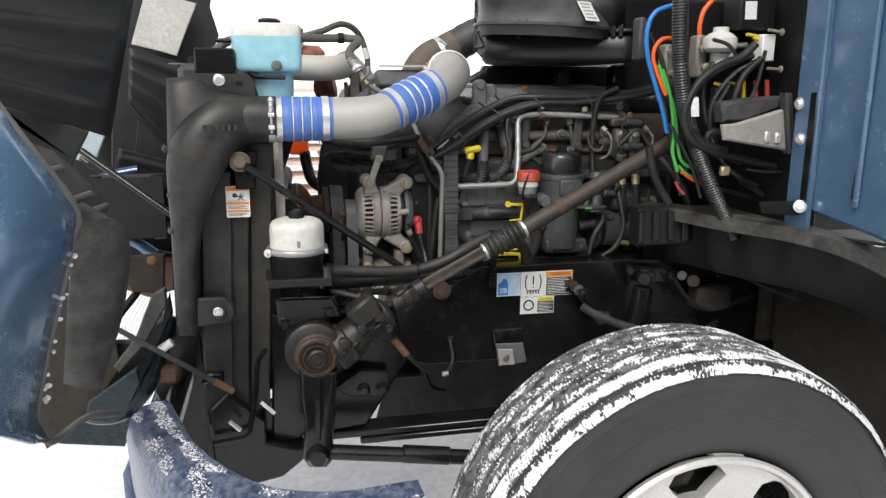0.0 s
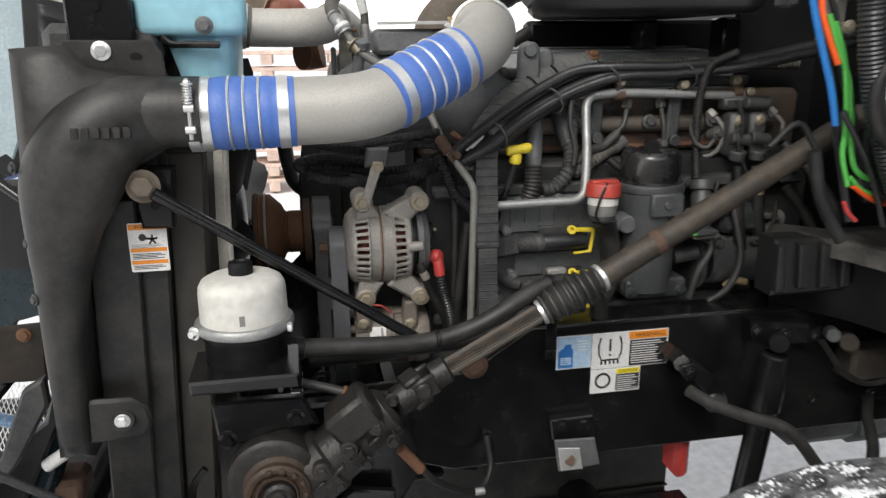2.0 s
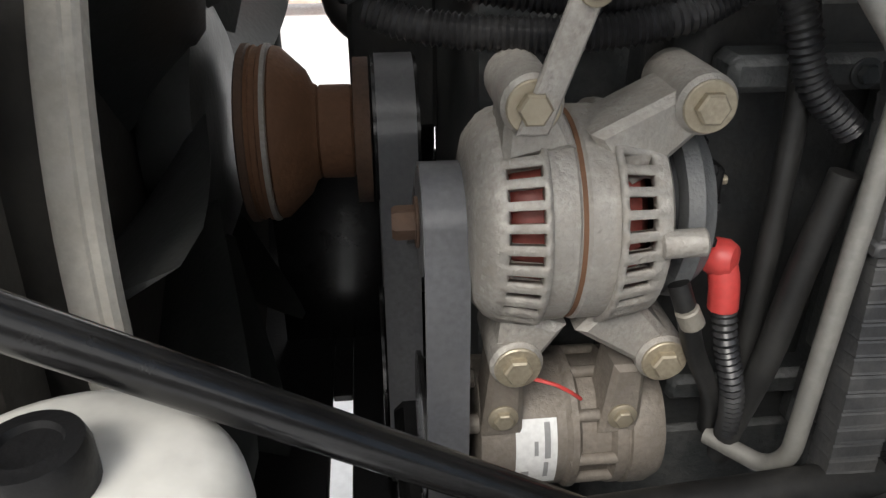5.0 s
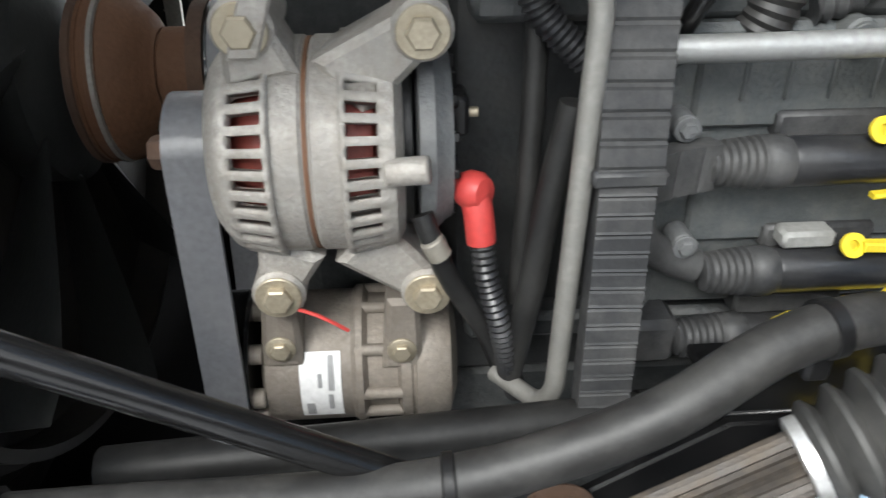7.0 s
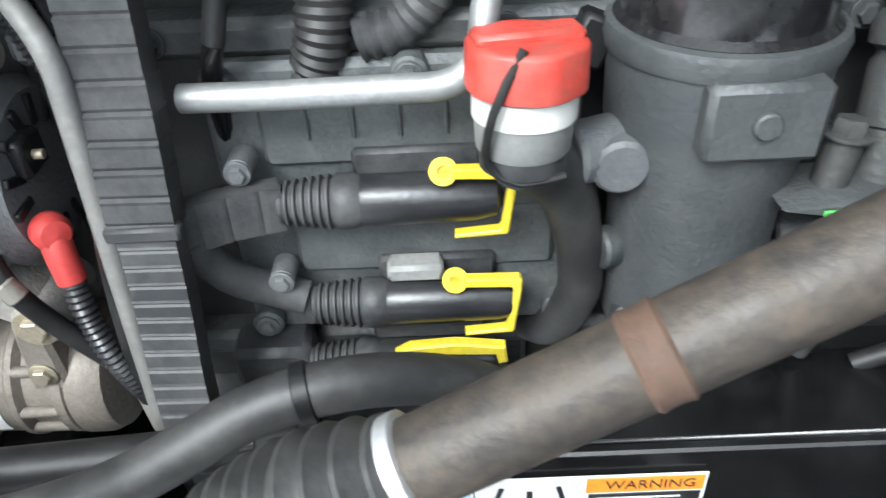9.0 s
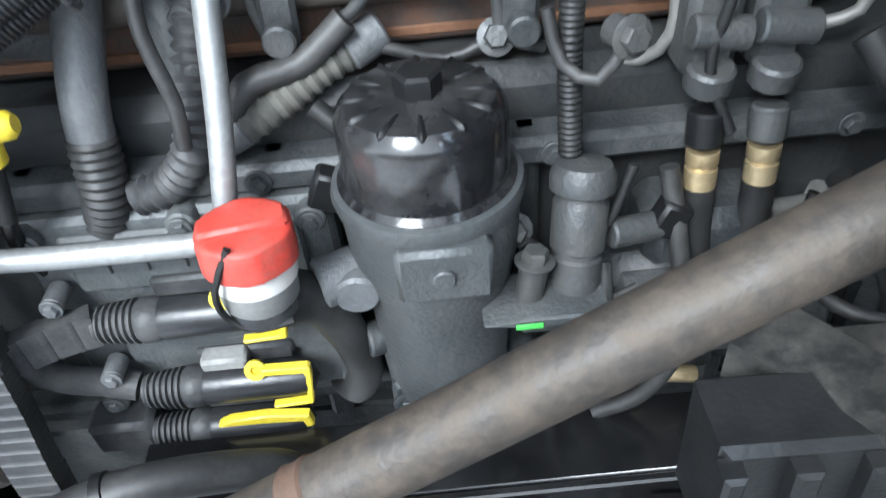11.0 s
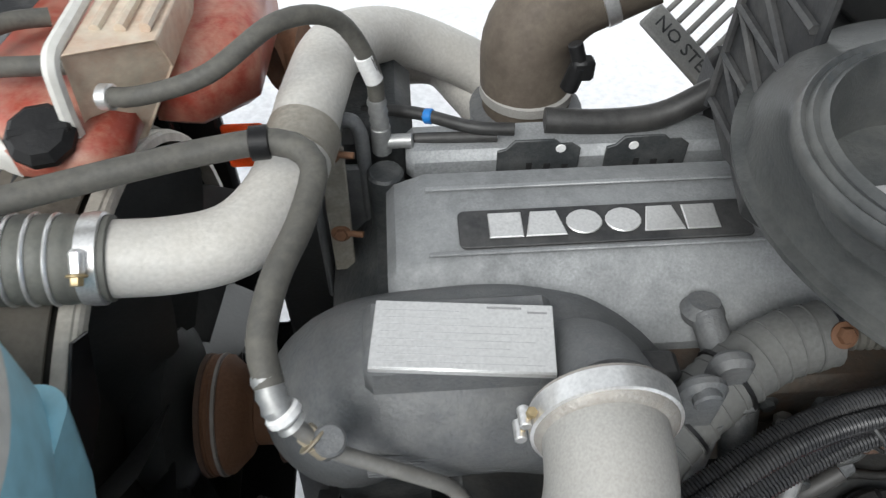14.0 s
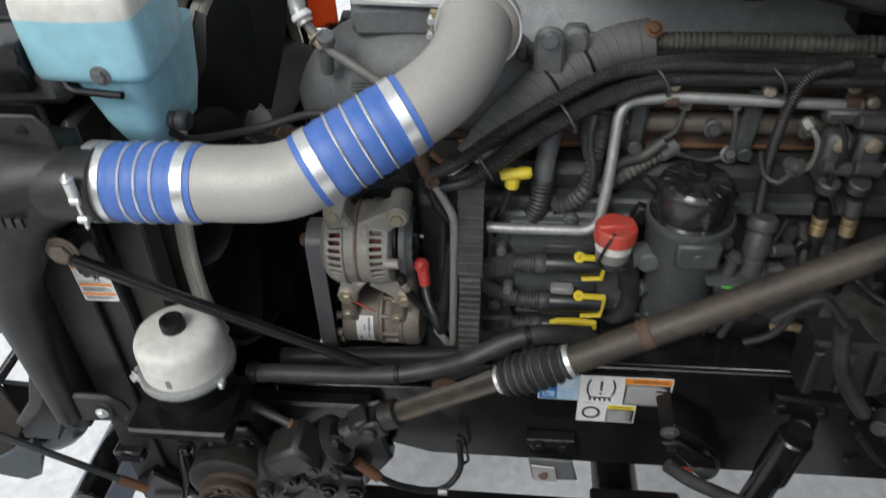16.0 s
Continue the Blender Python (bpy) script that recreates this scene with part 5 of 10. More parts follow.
for za, zb, mt in ((z1 - 0.011, z1 - 0.002, DECAL_OR), (z0 + 0.032, z0 + 0.038, DECAL_OR), (z0 + 0.0125, z0 + 0.0185, DECAL_OR)):
    part("orange_band", box((x0 + 0.002, 1.9467, za), (x1 - 0.002, 1.9473, zb), 0.0001), mt, dc)
part("picture", join(rod((-0.549, 1.9466, 1.283), (-0.549, 1.9472, 1.283), 0.006, 8), box((-0.544, 1.9467, 1.279), (-0.53, 1.9472, 1.282), 0.0001)), DECAL_BK, dc)
for k in range(5):
    a = 2 * math.pi * k / 5
    part("picture", box((-0.0015, -0.0003, 0.0), (0.0015, 0.0003, 0.008), 0.0001, Matrix.Translation((-0.535, 1.947, 1.279)) @ Matrix.Rotation(a, 4, "Y")), DECAL_BK, dc)
bars(dc, x0 + 0.004, x1 - 0.004, z0 + 0.043, 3, 0.0022, 1.9473, DECAL_GR, 0.001)
bars(dc, x0 + 0.004, x1 - 0.004, z0 + 0.028, 4, 0.0024, 1.9473, DECAL_BK, 0.0012)
bars(dc, x0 + 0.004, x1 - 0.004, z0 + 0.009, 3, 0.0024, 1.9473, DECAL_BK, 0.0012)
WM2 = Matrix((Vector((1, 0, 0)), Vector((0, 0, 1)), Vector((0, -1, 0)))).transposed().to_4x4()


def sign(text, x, y, z, size):
    m = WM2.copy()
    m.translation = (x, y, z)
    return lettering(text, size, m, 0.0002)

part("word", sign("WARNING", (x0 + x1) / 2, 1.9464, z1 - 0.0065, 0.0075), DECAL_BK, dc)
# the hood stay rod
sr = thing("stay_rod", (-0.3, 1.93, 1.05), "black painted steel stay rod with a rusty end bolt", "rod")
part("rod", join(rod((-0.517, 1.898, 1.36), (-0.10, 1.975, 1.053), 0.0098, 16), rod((-0.53, 1.903, 1.37), (-0.53, 1.925, 1.37), 0.017, 20)), STEEL_BLACK, sr)
part("end_bolt", join(hexbolt((-0.53, 1.903, 1.37), (0, -1, 0), 0.0165, 0.012), rod((-0.53, 1.903, 1.37), (-0.53, 1.898, 1.37), 0.019, 20)), BROWN_PIPE, sr, "corroded brown bolt head")
part("mount", plate([(-0.555, 1.394), (-0.489, 1.393), (-0.497, 1.300), (-0.543, 1.301)], 1.925, 0.03, 0.004), STEEL_BLACK, sr)
part("mount_hole", rod((-0.521, 1.925, 1.336), (-0.521, 1.923, 1.336), 0.006, 14), DARK, sr)
# ---- power-steering reservoir ----
res = thing("steering_reservoir", (-0.405, 1.875, 1.08), "white power-steering reservoir with a black base and cap", "reservoir")
RC = (-0.403, 1.894)
part("bowl", lathe([(0.058, 0), (0.0662, 0.002), (0.0656, 0.046), (0.0645, 0.055), (0.060, 0.0635), (0.051, 0.0685), (0.030, 0.072), (0.0, 0.073)], (*RC, 1.160), (0, 0, 1), 48), WHITE_PL, res, "translucent white bowl")
part("fluid_mark", plate([(-0.405, 1.170), (-0.397, 1.170), (-0.397, 1.186), (-0.405, 1.186)], 1.8275, 0.0008, 0.0002), GREY_SIL, res)
part("filler_cap", lathe([(0.0185, 0), (0.0185, 0.019), (0.017, 0.024), (0.011, 0.0245), (0.010, 0.022), (0.0, 0.022)], (*RC, 1.2265), (0, 0, 1), 24), PLASTIC, res, "black filler cap", angle=30)
cl = part("band_clamp", lathe([(0.065, 0), (0.073, 0.001), (0.075, 0.004), (0.075, 0.011), (0.072, 0.015), (0.065, 0.016)], (*RC, 1.147), (0, 0, 1), 48), ZINC, res, "dull metal band clamp")
part("clamp_bolt", join(rod((-0.480, 1.879, 1.152), (-0.464, 1.858, 1.152), 0.005, 12), hexbolt((-0.474, 1.863, 1.152), (-0.6, -0.8, 0), 0.007, 0.009)), STAINLESS, cl)
part("clamp_lug", box((-0.339, 1.848, 1.148), (-0.330, 1.864, 1.159), 0.002), STAINLESS, cl)
part("base", lathe([(0.058, 0), (0.062, 0.004), (0.062, 0.046), (0.066, 0.051), (0.066, 0.062)], (*RC, 1.086), (0, 0, 1), 48), PLASTIC, res)
rb = thing("reservoir_bracket", (-0.4, 1.9, 0.98), "black pressed steel bracket under the reservoir", "bracket")
part("tray", plate([(-0.481, 1.100), (-0.325, 1.100), (-0.322, 1.077), (-0.480, 1.079)], 1.80, 0.12, 0.004), STEEL_BLACK, rb)
part("tray_hole", rod((-0.352, 1.800, 1.078), (-0.352, 1.798, 1.079), 0.004, 12), DARK, rb)
part("web", plate([(-0.462, 1.036), (-0.323, 1.033), (-0.300, 0.982), (-0.366, 0.978), (-0.422, 0.961), (-0.455, 0.964)], 1.86, 0.02, 0.004), STEEL_BLACK, rb)
for p in ((-0.334, 1.860, 0.999), (-0.441, 1.860, 0.973)):
    part("bolt", join(hexbolt(p, (0, -1, 0), 0.010, 0.012)), STEEL_BLACK, rb)

# ---- steering gear, pitman arm, drag link ----
gear = thing("steering_gear", (-0.36, 1.88, 0.7), "black oily cast steering gear with a rusty sector cover", "steering gear")
GC = Vector((-0.375, 1.850, 0.906))
part("sector_housing", join(lathe([(0.062, 0), (0.070, 0.006), (0.070, 0.045), (0.062, 0.06), (0.062, 0.14)], GC - Vector((0, 0.02, 0)), (0, 1, 0), 40)), GEAR, gear)
CC = Vector((-0.369, 1.800, 0.897))
part("cover_ring", lathe([(0.050, 0.055), (0.054, 0.045), (0.054, 0.03), (0.047, 0.026), (0.047, 0.018), (0.051, 0.016), (0.051, 0.008), (0.046, 0.004), (0.040, 0.004), (0.038, 0.010), (0.034, 0.010), (0.032, 0.003), (0.030, 0.003), (0.028, 0.012), (0.0, 0.012)], CC, (0, 1, 0), 48), GEAR_RUST, gear, "rusty ribbed cover", angle=25)
part("cover_nut", lathe([(0.026, 0.012), (0.025, 0.002), (0.020, -0.002), (0.018, 0.001), (0.012, 0.001), (0.010, -0.003), (0.0, -0.003)], CC + Vector((0.002, 0, -0.003)), (0, 1, 0), 32), GEAR, gear, angle=25)
for k in range(14):
    a = 2 * math.pi * k / 14
    if k in (3, 8, 9):
        continue
    part("cover_tooth", box((0.040, -0.0015, -0.0045), (0.0475, 0.006, 0.0045), 0.0015, Matrix.Translation(CC) @ Matrix.Rotation(a, 4, "Y")), GEAR_RUST, gear)
g0, g1 = Vector((-0.326, 1.870, 0.884)), Vector((-0.178, 1.890, 0.987))
part("piston_bore", lathe([(0.052, 0), (0.056, 0.006), (0.056, 0.05), (0.050, 0.055), (0.050, 0.10), (0.044, 0.105), (0.044, (g1 - g0).length - 0.01), (0.03, (g1 - g0).length)], g0, g1 - g0, 32), GEAR, gear, angle=30)
gu = (g1 - g0).normalized()
for k, (fr, off) in enumerate(((0.25, 0.045), (0.55, 0.043), (0.85, 0.04))):
    p = g0.lerp(g1, fr)
    side = Vector((gu.z, 0, -gu.x))
    part("boss", join(rod(p - side * 0.02 + Vector((0, -0.045, 0)), p - side * 0.02 + Vector((0, -0.065, 0)), 0.014, 14), hexbolt(p - side * 0.02 + Vector((0, -0.065, 0)), (0, -1, 0), 0.009, 0.007)), GEAR, gear)
    part("boss", hexbolt(p + side * 0.03 + Vector((0, -0.04, 0)), (0, -1, 0), 0.008, 0.01), GEAR, gear)
part("valve_block", box((-0.03, -0.03, -0.035), (0.05, 0.03, 0.035), 0.008, basis(g0.lerp(g1, 0.62) + Vector((-0.02, -0.03, 0.045)), (0, -1, 0)) @ Matrix.Rotation(0.65, 4, "Z")), GEAR, gear)
for i in range(4):
    part("rib", box((-0.012, -0.05, -0.003), (0.012, 0.0, 0.003), 0.002, Matrix.Translation(g0.lerp(g1, 0.15 + 0.2 * i) + Vector((0, -0.01, 0))) @ Matrix.Rotation(-0.66, 4, "Y")), GEAR, gear)
part("mount_plate", plate([(-0.323, 0.761), (-0.248, 0.809), (-0.172, 0.795), (-0.170, 0.746), (-0.201, 0.725), (-0.279, 0.733)], 1.93, 0.02, 0.004), STEEL_BLACK, gear)
for p in ((-0.242, 1.928, 0.751), (-0.192, 1.928, 0.749), (-0.239, 1.900, 0.978)):
    part("mount_bolt", hexbolt(p, (0, -1, 0), 0.012, 0.010), STEEL_BLACK, gear)
part("backing", plate([(-0.473, 0.961), (-0.148, 0.962), (-0.118, 0.807), (-0.230, 0.628), (-0.489, 0.600)], 1.97, 0.035, 0.006), STEEL_BLACK, gear)
part("line_fitting", join(rod((-0.241, 1.860, 0.933), (-0.183, 1.860, 0.962), 0.012, 14), hexbolt((-0.183, 1.860, 0.962), Vector((0.8, 0, 0.5)), 0.012, 0.014)), GEAR, gear)
pit = thing("pitman_arm", (-0.37, 1.82, 0.58), "black forged pitman arm hanging from the steering gear", "pitman arm")
part("arm", plate([(-0.413, 0.866), (-0.318, 0.857), (-0.334, 0.656), (-0.331, 0.617), (-0.353, 0.593), (-0.395, 0.598), (-0.413, 0.627), (-0.402, 0.709)], 1.812, 0.04, 0.012), STEEL_BLACK, pit, angle=50)
part("arm_rib", plate([(-0.379, 0.852), (-0.358, 0.850), (-0.365, 0.679), (-0.379, 0.681)], 1.803, 0.012, 0.004), STEEL_BLACK, pit)
part("ball_joint", lathe([(0.0, -0.03), (0.02, -0.028), (0.03, -0.01), (0.03, 0.02), (0.022, 0.03)], Vector((-0.374, 1.820, 0.633)), (0, 1, 0), 24), STEEL_BLACK, pit)
dl = thing("drag_link", (0.0, 1.83, 0.55), "black steel steering drag link", "rod")
part("tube", rod((-0.357, 1.835, 0.631), (0.122, 1.800, 0.576), 0.020, 20), STEEL_BLACK, dl)
part("sleeve", rod((-0.157, 1.820, 0.611), (-0.031, 1.810, 0.596), 0.024, 20), STEEL_BLACK, dl)

# ---- steering shaft ----
st = thing("steering_shaft", (0.1, 1.9, 1.0), "worn steel steering shaft with a black rubber gaiter", "steering shaft")
S0, S1 = Vector((0.188, 1.913, 1.177)), Vector((0.70, 1.962, 1.437))
part("tube", rod(S0, S1, 0.0215, 28), SHAFT, st)
part("weld_ring", lathe([(0.0216, -0.009), (0.0230, -0.007), (0.0222, -0.003), (0.0222, 0.003), (0.0231, 0.007), (0.0216, 0.009)], S0.lerp(S1, 0.205), S1 - S0, 28), RUST_DARK, st, "rusty weld ring")
G0 = Vector((0.086, 1.918, 1.121))
gl = (S0 - G0).length
gp = [(0.020, 0)]
for i in range(8):
    r = 0.024 + 0.009 * math.sin(math.pi * (i + 0.7) / 8.2)
    gp += [(r - 0.005, gl * (i + 0.15) / 8), (r + 0.001, gl * (i + 0.45) / 8), (r + 0.001, gl * (i + 0.65) / 8), (r - 0.005, gl * (i + 0.95) / 8)]
gp.append((0.022, gl))
ga = part("gaiter", lathe(gp, G0, S0 - G0, 32), GAITER, st, "dusty black rubber gaiter")
part("gaiter_clamp", band(S0, S1 - S0, 0.0235, 0.009, 0.002), STAINLESS, ga)
part("gaiter_clamp", band(G0, S0 - G0, 0.0205, 0.008, 0.002), STAINLESS, ga)
J = Vector((-0.127, 1.905, 1.014))
v, f = [], []
m = basis(J + (G0 - J).normalized() * 0.045, G0 - J)
L = (G0 - J).length - 0.045
for h in (0.0, L):
    for k in range(48):
        a = 2 * math.pi * k / 48
        r = 0.0165 if k % 2 else 0.0145
        v.append(tuple(m @ Vector((r * math.cos(a), r * math.sin(a), h))))
for k in range(48):
    f.append((k, (k + 1) % 48, 48 + (k + 1) % 48, 48 + k))
part("splined_shaft", (v, f), SHAFT, st, "rusty splined shaft")
part("yoke", join(lathe([(0.018, 0.02), (0.024, 0.024), (0.024, 0.05), (0.019, 0.054)], J, G0 - J, 24),
                  box((-0.026, -0.02, -0.02), (-0.016, 0.02, 0.026), 0.004, basis(J, G0 - J)), box((0.016, -0.02, -0.02), (0.026, 0.02, 0.026), 0.004, basis(J, G0 - J))), GEAR, st)
part("cross", join(rod(J - Vector((0, 0.032, 0)), J + Vector((0, 0.032, 0)), 0.014, 18), rod(J - Vector((0, 0.034, 0)), J - Vector((0, 0.031, 0)), 0.011, 18)), GEAR, st)
part("lower_yoke", join(lathe([(0.026, 0.02), (0.026, 0.05), (0.02, 0.055)], J, g1 - J, 24), box((-0.02, -0.03, -0.005), (0.02, -0.018, 0.03), 0.004, basis(J, g1 - J)), box((-0.02, 0.018, -0.005), (0.02, 0.03, 0.03), 0.004, basis(J, g1 - J))), GEAR, st)
part("yoke_bolt", hexbolt((-0.181, 1.870, 1.008), (0, -1, 0), 0.008, 0.012), GEAR, st)

# ---- hoses along the rail ----
rh = thing("return_hose", (-0.1, 1.97, 1.05), "dusty black rubber return hose along the frame rail", "hose")
part("hose", tube([(-0.335, 1.935, 1.085), (-0.27, 1.945, 1.077), (-0.16, 1.955, 1.068), (-0.087, 1.962, 1.068), (-0.02, 1.965, 1.085), (0.035, 1.965, 1.112), (0.094, 1.982, 1.138), (0.135, 1.99, 1.147), (0.172, 2.0, 1.142), (0.21, 2.015, 1.122), (0.24, 2.035, 1.085), (0.25, 2.05, 1.03)], 0.0155, 16), HOSE, rh)
part("end_clip", lathe([(0.0160, -0.008), (0.0185, -0.007), (0.0185, 0.007), (0.0160, 0.008)], (-0.325, 1.937, 1.084), (1, 0.1, -0.1), 20), PLASTIC, rh)
part("tie", lathe([(0.0160, -0.004), (0.0178, -0.003), (0.0178, 0.003), (0.0160, 0.004)], (-0.087, 1.962, 1.068), (1, 0, 0.05), 20), PLASTIC, rh)
part("tie", join(lathe([(0.0160, -0.005), (0.0178, -0.004), (0.0178, 0.004), (0.0160, 0.005)], (0.126, 1.989, 1.1455), (1, 0.2, 0.1), 20), box((0.118, 1.983, 1.110), (0.134, 2.0, 1.134), 0.003)), PLASTIC, rh)
lh = thing("lower_hose", (-0.1, 2.04, 1.02), "thick black hose lying on the frame rail", "hose")
part("hose", tube([(-0.31, 2.025, 1.024), (-0.16, 2.034, 1.026), (-0.02, 2.045, 1.026), (0.10, 2.06, 1.02), (0.22, 2.09, 1.0)], 0.0165, 16), RUBBER, lh)
part("clip", lathe([(0.0168, -0.006), (0.0185, -0.005), (0.0185, 0.005), (0.0168, 0.006)], (0.06, 2.054, 1.0225), (1, 0.1, -0.03), 20), STEEL_BLACK, lh)
wl = thing("wheel_sensor_lead", (-0.1, 1.93, 0.9), "rubber air line with a rusty brass fitting", "hose")
part("fitting", rod((-0.165, 1.900, 0.899), (-0.129, 1.900, 0.853), 0.010, 12), RUST, wl, "rusty fitting")
part("line", tube([(-0.132, 1.900, 0.858), (-0.092, 1.910, 0.814), (-0.025, 1.930, 0.778), (0.010, 1.960, 0.800), (0.008, 1.985, 0.857)], 0.0062, 10), RUBBER, wl)
part("tip", rod((-0.028, 1.925, 0.780), (-0.010, 1.925, 0.780), 0.007, 10), ZINC, wl)
pl = thing("pressure_line", (-0.25, 1.9, 0.95), "black pressure line with a rusty red fitting", "hose")
part("line", tube([(-0.322, 1.900, 1.039), (-0.285, 1.890, 1.031), (-0.251, 1.880, 1.023)], 0.0075, 10), HOSE, pl)
part("fitting", rod((-0.259, 1.880, 1.029), (-0.228, 1.880, 1.003), 0.009, 12), RUST, pl, "rusty fitting")
sb = thing("hood_latch_hose", (0.4, 1.87, 0.9), "black hose bolted to the frame rail behind the tyre", "hose")
part("bracket", plate([(0.345, 1.002), (0.371, 1.007), (0.436, 0.960), (0.443, 0.938), (0.403, 0.941)], 1.90, 0.01, 0.003), STEEL_BLACK, sb)
part("hose", tube([(0.359, 1.890, 0.959), (0.402, 1.880, 0.933), (0.467, 1.870, 0.906), (0.550, 1.860, 0.873), (0.621, 1.850, 0.788)], 0.0115, 12), HOSE, sb)
part("bolt", hexbolt((0.365, 1.900, 0.988), (0, -1, 0), 0.008, 0.007), STEEL_BLACK, sb)

# ---- labels on the frame rail ----
tl = thing("tyre_decal", (0.26, 2.01, 0.91), "white, blue and orange tyre-pressure decal on the frame rail", "decal")
YL = 2.0095


def sheet(name, a, b, mat, lift=0):
    return part(name, box((a[0], YL - 0.0008 - lift * 0.0005, a[1]), (b[0], YL - lift * 0.0005, b[1]), 0.0002), mat, tl)


sheet("sheet", (0.149, 0.965), (0.219, 1.033), DECAL)
sheet("sheet", (0.220, 0.959), (0.376, 1.033), DECAL)
sheet("sheet", (0.220, 0.908), (0.322, 0.958), DECAL)
sheet("blue_field", (0.151, 0.967), (0.217, 1.031), DECAL_LB, 2)
part("can", plate([(0.1525, 0.9685), (0.182, 0.9685), (0.182, 1.004), (0.178, 1.010), (0.178, 1.016), (0.166, 1.016), (0.164, 1.010), (0.1525, 1.002)], YL - 0.0016, -0.0005, 0.0001), DECAL_BL, tl)
sheet("can_label", (0.157, 0.975), (0.178, 0.990), DECAL_LB, 5)
for i in range(3):
    sheet("print_bar", (0.159, 0.978 + 0.004 * i), (0.172 - 0.003 * i, 0.9795 + 0.004 * i), DECAL_BL, 6)
bars(tl, 0.19, 0.214, 1.02, 4, 0.006, YL - 0.0015, DECAL, 0.002)
sheet("orange_band", (0.295, 1.016), (0.374, 1.031), DECAL_OR, 2)
sheet("black_field", (0.297, 0.961), (0.373, 1.014), DECAL_BK, 2)
bars(tl, 0.300, 0.369, 1.009, 10, 0.0048, YL - 0.0018, DECAL, 0.0017)
part("word", sign("WARNING", 0.338, YL - 0.0020, 1.0235, 0.0125), DECAL_BK, tl)
# the tyre-pressure picture: an open ring with a bar and treads
part("picture", sweep([(0.238, YL - 0.0016, 1.024), (0.2335, YL - 0.0016, 1.008), (0.2345, YL - 0.0016, 0.99), (0.240, YL - 0.0016, 0.977), (0.274, YL - 0.0016, 0.977), (0.2795, YL - 0.0016, 0.99), (0.2805, YL - 0.0016, 1.008), (0.276, YL - 0.0016, 1.024)], 0.0018, 6, 0.3, (0, 1, 0)), DECAL_BK, tl)
part("picture", join(box((0.2550, YL - 0.0019, 0.995), (0.2590, YL - 0.0013, 1.020), 0.0001), box((0.2550, YL - 0.0019, 0.985), (0.2590, YL - 0.0013, 0.989), 0.0001)), DECAL_BK, tl)
for i in range(5):
    part("picture", box((0.238 + 0.0085 * i, YL - 0.0019, 0.968), (0.242 + 0.0085 * i, YL - 0.0013, 0.975), 0.0001), DECAL_BK, tl)
part("picture", lathe([(0.012, 0), (0.0165, 0.0), (0.0165, 0.0005), (0.012, 0.0005), (0.012, 0)], (0.245, YL - 0.0013, 0.934), (0, -1, 0), 28, False), DECAL_BK, tl)
sheet("yellow_band", (0.272, 0.946), (0.320, 0.956), DECAL_YE, 2)
sheet("black_field", (0.272, 0.911), (0.320, 0.945), DECAL_BK, 2)
bars(tl, 0.274, 0.318, 0.940, 7, 0.0044, YL - 0.0018, DECAL, 0.0015)
part("word", sign("CAUTION", 0.296, YL - 0.0020, 0.951, 0.0085), DECAL_BK, tl)
pb = thing("tow_bracket", (0.19, 1.97, 0.76), "black steel bracket with a bright square tag on the rail", "bracket")
part("plate", plate([(0.133, 0.873), (0.220, 0.875), (0.227, 0.830), (0.139, 0.830)], 1.985, 0.024, 0.003), STEEL_BLACK, pb)
part("arm", plate([(0.137, 0.839), (0.218, 0.836), (0.231, 0.777), (0.148, 0.771)], 1.968, 0.006, 0.002), CAST_GREY, pb)
part("tag", plate([(0.143, 0.825), (0.186, 0.821), (0.194, 0.775), (0.150, 0.776)], 1.966, -0.003, 0.0008), SILVER_PL, pb, "bright square tag")
part("tag_hole", rod((0.166, 1.963, 0.799), (0.165, 1.961, 0.800), 0.0105, 20), RUST_DARK, pb)
for p in ((0.155, 1.985, 0.859), (0.199, 1.985, 0.859)):
    part("bolt", hexbolt(p, (0, -1, 0), 0.010, 0.008), STEEL_BLACK, pb)
single("rail_bolt", join(hexbolt((-0.012, 2.000, 0.994), (0, -1, 0), 0.017, 0.012), rod((-0.009, 2.012, 0.991), (-0.012, 1.999, 0.995), 0.012, 16)), RUST_DARK, "large rusty bolt head in the frame rail", "bolt")
cb = thing("rail_clip", (-0.02, 1.99, 0.86), "thin black clip strap hanging on the frame rail", "clip")
part("strap", sweep(filleted([(0.005, 2.000, 0.856), (0.017, 1.990, 0.862), (0.025, 1.990, 0.788), (0.008, 1.990, 0.769)], 0.006), 0.003, 8), STEEL_BLACK, cb)
hb = thing("hose_bracket", (0.14, 1.99, 1.0), "black steel hose bracket on top of the rail", "bracket")
part("strap", plate([(0.120, 1.090), (0.140, 1.089), (0.138, 0.999), (0.119, 1.000)], 1.985, 0.004, 0.001), STEEL_BLACK, hb)
part("bolt", hexbolt((0.128, 1.985, 1.009), (0, -1, 0), 0.007, 0.006), STEEL_BLACK, hb)
